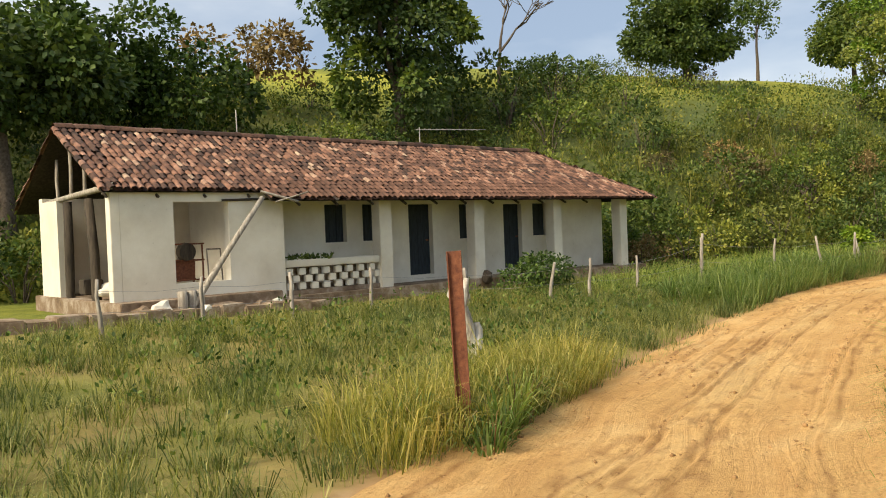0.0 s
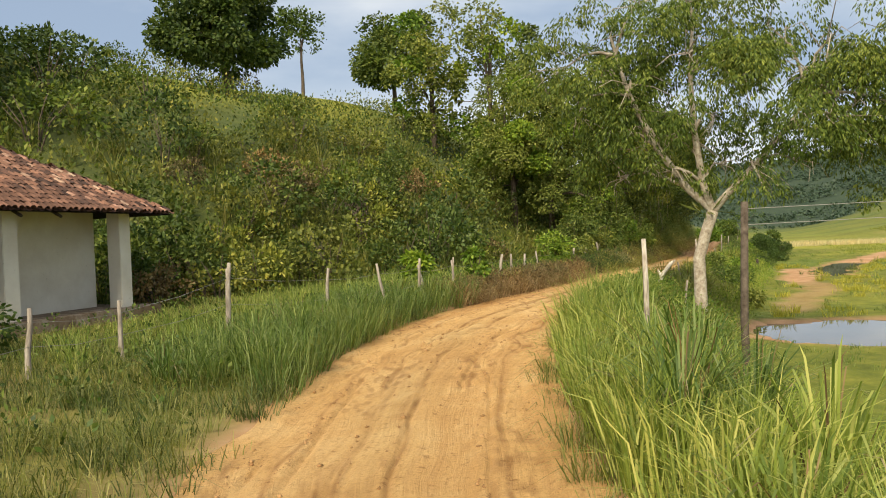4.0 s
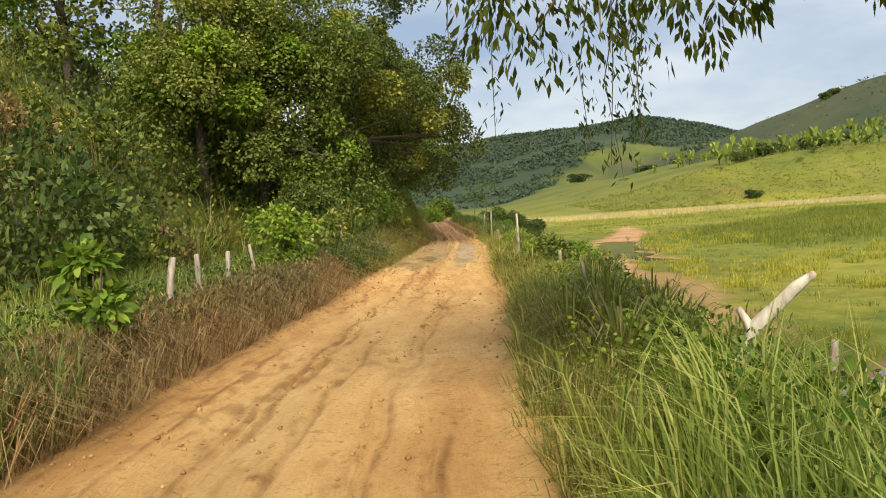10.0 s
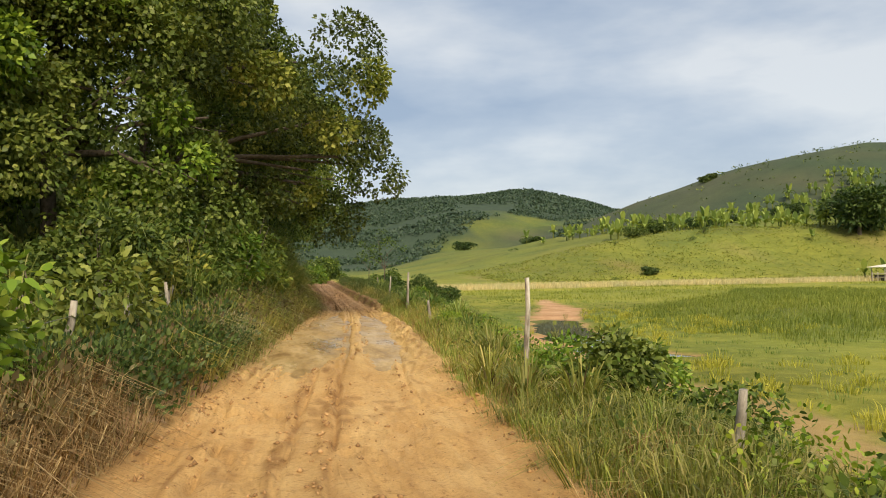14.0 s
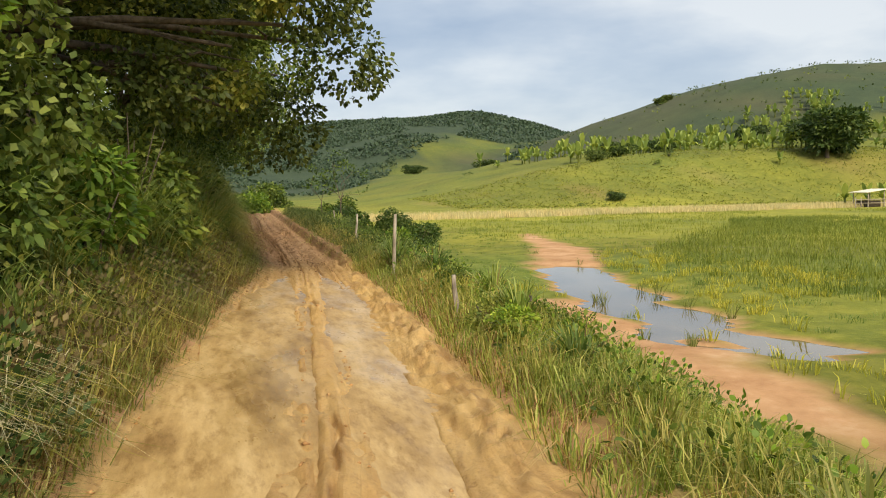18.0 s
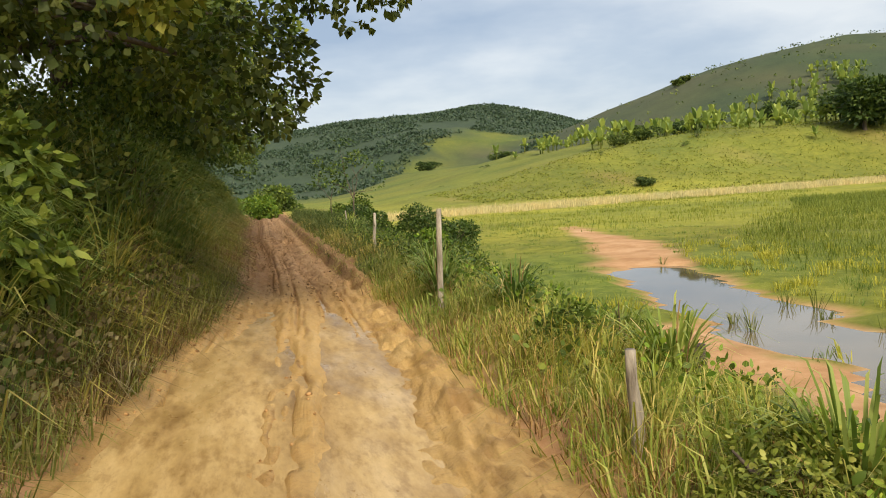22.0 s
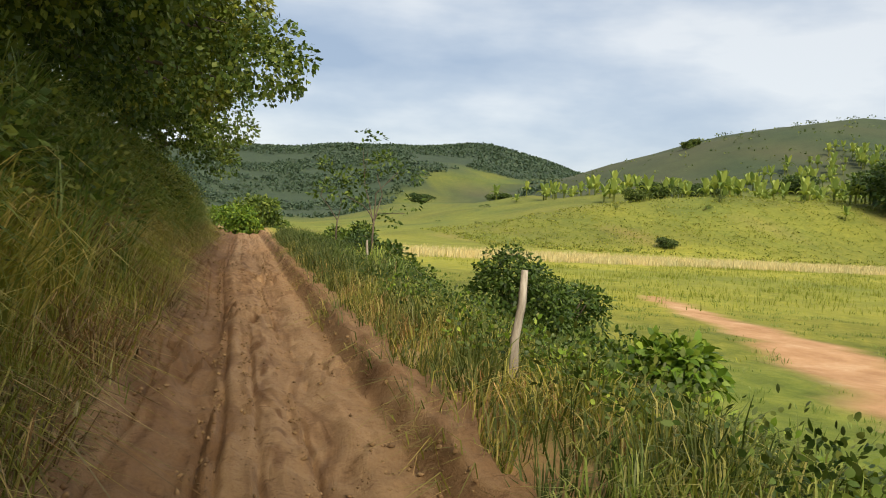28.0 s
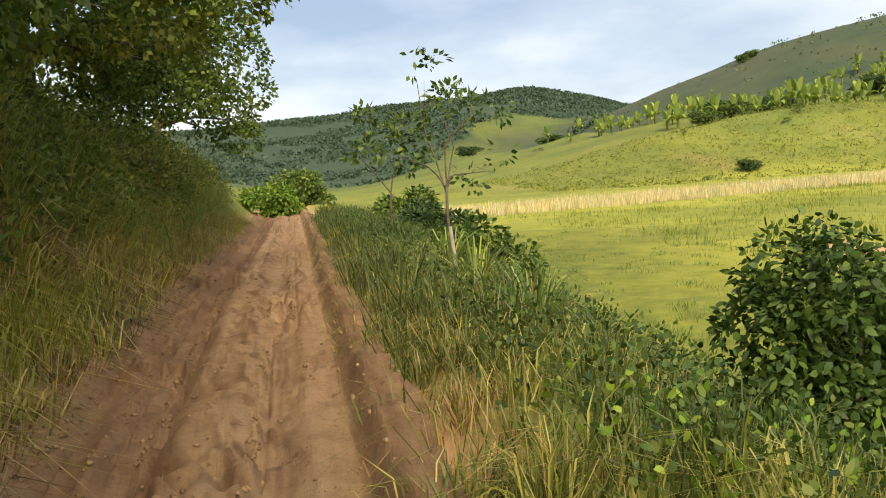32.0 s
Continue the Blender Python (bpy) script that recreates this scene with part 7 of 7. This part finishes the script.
for lab, mat, n, x0, x1, lo, hi, h0, h1 in (
    ("long olive cane grass on the slope", M_GRASS_OLIVE, 4000, 18, 48, lambda x: np.interp(x, FOOT_X, FOOT_Y) - 1.0, lambda x: np.interp(x, FOOT_X, FOOT_Y) + 9, 0.8, 1.6),
    ("long arching cane grass on the slope", M_GRASS, 5600, 18, 48, lambda x: np.interp(x, FOOT_X, FOOT_Y) - 1.0, lambda x: np.interp(x, FOOT_X, FOOT_Y) + 9, 0.8, 1.7),
    ("long grass arching over the bank", M_GRASS_LUSH, 6500, 46, 104, lambda x: LE(x) + 0.6, lambda x: LE(x) + 2.6, 0.7, 1.3),
    ("pale long grass arching over the bank", M_GRASS, 4600, 46, 104, lambda x: LE(x) + 0.6, lambda x: LE(x) + 2.6, 0.6, 1.2),
    ("withered grass hanging from the bank", M_GRASS_DRY, 700, 52, 104, lambda x: LE(x) + 0.35, lambda x: LE(x) + 2.0, 0.5, 1.0),
):
    pts, q, tall = scatter(n, x0, x1, lo, hi, lambda x, y: y - LE(x) > 0.35, 0.2, 40)
    pts[:, 2] += rng.uniform(0, 0.8, len(pts)) * np.clip(pts[:, 1] - LE(pts[:, 0]) - 0.4, 0, 1.6) if x0 > 40 else 0
    q = np.where(x0 > 40, -1.57 + rng.normal(0, 1.0, len(q)), q)
    tagged(new("cane_grass", arcs_mesh("cane_grass", pts, q, rng.uniform(h0, h1, len(pts)) * tall, rng.uniform(0.3, 1.0, len(pts)), 0.012, mat)), lab, "grass", kind="stuff")


# ---- fences ----
def fence_post(at, h, r, lean, parent, mat=M_WOOD, fork=False):
    p = [Vector((0, 0, -0.25)), Vector((lean[0] * 0.35 + rng.normal() * 0.025, lean[1] * 0.35 + rng.normal() * 0.025, h * 0.4)), Vector((lean[0] * 0.7 + rng.normal() * 0.02, lean[1] * 0.7, h * 0.72)), Vector((lean[0], lean[1], h))]
    limbs = [(p, [r * 1.15, r, r * 0.9, r * 0.72])]
    if fork:
        limbs.append(([p[2], p[2] + Vector((0.08, 0.06, h * 0.2))], [r * 0.8, r * 0.5]))
    o = part("fence_post", limbs_mesh("fence_post", limbs, mat, 8, 0.16), mat, parent)
    o.location = (at[0], at[1], gz(*at))
    return Vector((at[0], at[1], gz(*at))), Vector((lean[0], lean[1], 0)), h


def run_fence(label, posts, wires=(0.45, 0.8), r=0.045, strung=True):
    f = thing("wire_fence", (0, 0, 0), label, "fence")
    tops = []
    for k, (x, y, h) in enumerate(posts):
        b, ln, hh = fence_post((x, y), h, r * rng.uniform(0.8, 1.25), (rng.normal() * 0.09, rng.normal() * 0.09), f, M_BLEACHED if not strung and k in (1, 5) else M_WOOD, strung and k % 5 == 3)
        tops.append([b + ln * w + Vector((0, 0, hh * w)) for w in wires])
    for a, b in zip(tops[:-1], tops[1:]) if strung else ():
        if (a[0] - b[0]).length < 9:
            for p, q in zip(a, b):
                part("wire", limbs_mesh("wire", [([p, p.lerp(q, 0.5) - Vector((0, 0, 0.05)), q], [0.004, 0.004, 0.004])], M_WIRE, 4, 0), M_WIRE, f)
    return f


run_fence("sagging wire fence on crooked posts before the house", [(1.8, 11.9, 1.0), (3.9, 12.6, 0.95), (5.9, 12.7, 0.95), (7.7, 12.4, 1.0), (10.2, 12.0, 0.9), (12.1, 11.2, 0.95), (13.4, 11.0, 1.0), (14.9, 10.6, 1.0), (17.9, 10.6, 1.45)] + [(x, y, top - gz(x, y)) for x, y, top in ((20.1, 9.6, 1.35), (21.9, 8.95, 1.36), (23.9, 8.8, 1.4), (25.0, 9.0, 1.2), (26.1, 8.6, 1.35), (28.9, 8.7, 1.2), (30.5, 8.36, 1.29), (32.4, 8.3, 1.25), (34.0, 8.2, 1.2), (35.6, 8.0, 1.25), (37.8, 7.75, 1.27), (40.6, 7.5, 1.25), (43.2, 7.3, 1.25), (45.8, 6.96, 1.38), (46.5, 7.2, 1.3), (49.4, 7.0, 1.3), (52.5, 6.7, 1.5))])
run_fence("row of pale crooked fence posts along the verge", [(7.6, 0.5, 1.45), (14.12, 2.45, 1.72), (24.8, 2.4, 0.9), (30.9, 2.6, 0.75), (36.0, 2.0, 0.6), (40.25, 2.2, 1.32), (51.1, 1.4, 0.62), (57.1, 1.05, 1.25), (65.55, 0.43, 0.92), (78.0, -0.6, 0.8)], r=0.034, strung=False)

stump = new("tree_stump", limbs_mesh("tree_stump", [
    ([Vector((0.11, 0, -0.2)), Vector((0.09, 0.01, 0.08)), Vector((0.03, 0.02, 0.24)), Vector((0.0, 0.0, 0.38)), Vector((-0.06, 0.03, 0.52)), Vector((-0.09, 0.02, 0.66)), Vector((-0.15, 0.04, 0.8)), Vector((-0.17, 0.03, 0.93))], [0.13, 0.105, 0.095, 0.075, 0.085, 0.07, 0.085, 0.045]),
    ([Vector((0.06, 0, 0.05)), Vector((0.12, -0.01, 0.2)), Vector((0.15, 0, 0.34)), Vector((0.14, 0, 0.42))], [0.09, 0.075, 0.06, 0.03]),
    ([Vector((-0.1, 0.02, 0.66)), Vector((-0.06, 0.0, 0.8)), Vector((-0.0, 0.01, 0.9)), Vector((0.01, 0, 0.98))], [0.07, 0.065, 0.05, 0.03]),
], M_BLEACHED, 12, 0.3))
stump.location = (5.3, 6.95, gz(5.3, 6.95))
stump.scale = (1.25, 1.25, 1.2)
tagged(stump, "gnarled bleached tree stump forked at the top", "stump")
bm = bmesh.new()
outline = [(-0.062, -0.05), (-0.05, -0.05), (-0.05, -0.012), (0.05, -0.012), (0.05, -0.06), (0.075, -0.06), (0.075, 0.06), (0.05, 0.06), (0.05, 0.012), (-0.05, 0.012), (-0.05, 0.05), (-0.062, 0.05)]
low = [bm.verts.new((x, y, -0.3)) for x, y in outline]
high = [bm.verts.new((x, y, 1.72)) for x, y in outline]
for k in range(12):
    bm.faces.new((low[k], low[(k + 1) % 12], high[(k + 1) % 12], high[k]))
bm.faces.new(high)
bm.faces.new(low[::-1])
me = bpy.data.meshes.new("iron_post")
bm.to_mesh(me)
bm.free()
me.materials.append(M_RUST)
ip = new("iron_post", me)
ip.matrix_basis = pose(2.1, 3.7, gz(2.1, 3.7), 1.0, -1.5, -45)
tagged(ip, "rusty red-brown steel girder post in the grass", "post")

snag = new("dead_branch", limbs_mesh("dead_branch", [([Vector((0.0, 0.0, -0.2)), Vector((-0.05, -0.08, 0.35)), Vector((-0.16, -0.2, 0.72)), Vector((-0.32, -0.42, 1.0)), Vector((-0.36, -0.52, 1.08))], [0.06, 0.055, 0.05, 0.045, 0.02]), ([Vector((-0.14, -0.18, 0.68)), Vector((-0.12, -0.1, 0.85))], [0.04, 0.02])], M_BLEACHED, 9, 0.2))
snag.location = (25.0, 3.05, gz(25.0, 3.05))
tagged(snag, "bleached dead branch standing in the verge weeds", "branch")

short = new("fence_stub", limbs_mesh("fence_stub", [([Vector((0, 0, -0.3)), Vector((0.01, 0, 0.2)), Vector((0.0, 0.01, 0.5))], [0.075, 0.07, 0.06])], M_TIMBER, 9, 0.12))
short.location = (54.2, -0.85, gz(54.2, -0.85))
tagged(short, "dark rotten stub of a fence post in the grass", "post")

pole = thing("wire_pole", (16.2, 1.3, gz(16.2, 1.3)), "grey wooden pole carrying two wires over the pasture", "pole")
beam("shaft", (0, 0, -0.3), (0.03, -0.04, 3.0), 0.058, M_BARK_DARK, pole, "", 9)
beam("pole_wire", (0.03, 0, 2.9), (16, -22, 3.4), 0.006, M_WIRE, pole, "", 4, 0)
beam("pole_wire", (0.03, 0, 2.68), (16, -22, 3.0), 0.006, M_WIRE, pole, "", 4, 0)
pole2 = thing("wire_pole", (34.5, -20.8, gz(34.5, -20.8)), "grey wooden pole far out in the pasture", "pole")
beam("shaft", (0, 0, -0.3), (0.03, 0.02, 4.6), 0.075, M_WOOD, pole2, "", 9)

# ---- far side of the valley ----
ban = thing("banana_plant", (172, -95, gz(172, -95)), "banana plant with broad arching leaves on the terrace", "banana plant", "banana plants")
beam("stem", (0, 0, -0.1), (0.05, 0, 1.0), 0.12, M_LEAF_OLIVE, ban)
for k in range(8):
    q = k * 0.785 + 0.3
    V, F = [], []
    for j in range(5):
        u = j / 4
        w = 0.34 * math.sin(math.pi * (0.12 + 0.86 * u))
        c = Vector((math.cos(q), math.sin(q), 0)) * (0.05 + (0.7 + 0.5 * (k % 2)) * u) + Vector((0, 0, 0.9 + (2.6 - 0.7 * (k % 2)) * u - (1.0 + 0.8 * (k % 2)) * u * u))
        sdv = Vector((-math.sin(q), math.cos(q), 0)) * w
        V += [tuple(c - sdv + Vector((0, 0, 0.12 * w))), tuple(c - Vector((0, 0, 0.06))), tuple(c + sdv + Vector((0, 0, 0.12 * w)))]
        if j:
            o = 3 * (j - 1)
            F += [(o, o + 1, o + 4, o + 3), (o + 1, o + 2, o + 5, o + 4)]
    part("leaf", mesh_np("leaf", V, F, M_BANANA), M_BANANA, ban)
for k in range(290):
    y = -66 - 106 * rng.uniform() ** 0.85
    x = 150 + 0.12 * (y + 90) + 31 + 84 * rng.uniform() ** 1.2
    o = copy_thing(ban, pose(x, y, gz(x, y) - 0.2, 0, 0, rng.uniform(0, 360)))
    sc = rng.uniform(0.9, 1.7)
    o.scale = (sc, sc, sc * rng.uniform(1.0, 1.25))
far_tree = make_tree("valley_tree", (196, -128, gz(196, -128)), 2.0, 0.3, [(0, 0, 4.2, 3.6, 3.6, 2.0), (2.4, 0, 3.6, 2.6, 2.6, 1.7), (-2.4, 0, 3.6, 2.6, 2.6, 1.7), (0, 0, 5.6, 2.6, 2.6, 1.3)], 200, 16, 0.7, M_LEAF_DARK, M_BARK_DARK, "rounded dark tree on the far slope", rng, 1.0, 0.2)
for x, y, sc in ((173, -106, 1.25), (178, -112, 1.1), (188, -66, 0.4), (195, -74, 0.5), (216, -120, 0.6), (316, -155, 0.5), (312, -150, 0.4), (210, -92, 0.45), (214, -96, 0.6), (230, -112, 0.4), (240, -82, 0.35), (300, -80, 0.6), (330, -200, 0.4), (350, -100, 0.6), (360, -70, 0.6), (120, -78, 0.3), (160, -56, 0.3)):
    o = copy_thing(far_tree, pose(x, y, gz(x, y) - 0.3, 0, 0, rng.uniform(0, 360)))
    o.scale = (sc * rng.uniform(1.1, 1.7), sc * rng.uniform(1.0, 1.5), sc * rng.uniform(0.7, 1.0)) if sc < 0.65 else (sc, sc * 1.2, sc * 0.95)
for k in range(30):
    y = -40 - 110 * rng.uniform()
    x = 150 + 0.12 * (y + 90) + rng.uniform(-8, 120)
    o = copy_thing(protos[k % 3], pose(x, y, gz(x, y) - 0.2, 0, 0, rng.uniform(0, 360)))
    sc = rng.uniform(0.3, 0.9)
    o.scale = (sc * 1.3, sc, sc * 0.7)
# woods on the far hill, their leaf colour paled and blued for haze
n = 13000
x, y = rng.uniform(345, 640, n), rng.uniform(-330, 160, n)
zf = ground_z(x, y)
ok = (wooded(x, y) > 0.6) & ((vnoise(x / 22, y / 22) > -0.35) | (zf > 40))
x, y, zf = x[ok], y[ok], zf[ok]
leaf_cover("far_woods", "forest covering the far hill, distance haze mixed into its green", x, y, zf + 0.4, 12, (2.8, 2.8, 0.7), 1.2, 0.7, M_LEAF_FOREST_HAZY, 0.9)
for n, mat, lab in ((1500, M_LEAF_OLIVE, "tufts of coarse grass and weeds on the terrace slope"), (2200, M_GRASS_YELLOW, "yellow-green grass tufts on the terrace slope")):
    y = -30 - 125 * rng.uniform(0, 1, n)
    x = 150 + 0.12 * (y + 90) + rng.uniform(-4, 36, n)
    leaf_cover("slope_tufts", lab, x, y, ground_z(x, y) + 0.05, 8, (0.9, 0.9, 0.15), 0.24, 0.4, mat, 0.2)
n = 350
x, y = rng.uniform(240, 360, n), rng.uniform(-260, -110, n)
leaf_cover("hill_scrub", "sparse scrub on the far ridge", x, y, ground_z(x, y) + 0.1, 6, (0.9, 0.9, 0.35), 0.6, 0.5, M_LEAF_DARK, 0.7)

hut = thing("field_hut", (126.0, -73.0, gz(126.0, -73.0)), "small open shed with a pale tin roof and a rail pen", "hut")
for px, py, ph in ((-1.2, -1.3, 2.1), (-1.2, 1.1, 1.8), (1.2, -1.3, 2.1), (1.2, 1.1, 1.8)):
    beam("post", (px, py, -0.2), (px, py, ph), 0.07, M_WOOD, hut)
bm = bmesh.new()
bmesh.ops.create_cube(bm, size=1.0, matrix=pose(0, -0.1, 2.0, -7, 0, 0) @ Matrix.Diagonal((3.0, 3.4, 0.06, 1)))
part("roof", bm, M_WALL, hut, "pale tin roof sheet")
bm = bmesh.new()
box(bm, -1.0, 1.0, -1.0, 0.9, 0.0, 0.8, 0.03, 0.03)
part("trough", bm, M_TIMBER, hut, "dark timber manger")
for z in (0.5, 0.95):
    beam("rail", (-1.3, -3.6, z), (-1.3, 3.0, z), 0.05, M_WOOD, hut)
for py in (-3.6, -2.4, 2.2, 3.0):
    beam("post", (-1.3, py, -0.2), (-1.3, py, 1.2), 0.06, M_WOOD, hut)
for px, py in ((129.0, -75.5), (130.0, -73.0), (128.5, -77.5)):
    o = copy_thing(ban, pose(px, py, gz(px, py) - 0.1, 0, 0, rng.uniform(0, 360)))
    o.scale = (1.1, 1.1, 1.25)
for k, p in enumerate(protos):
    p.location = (40 + 3 * k, 30, gz(40 + 3 * k, 30))
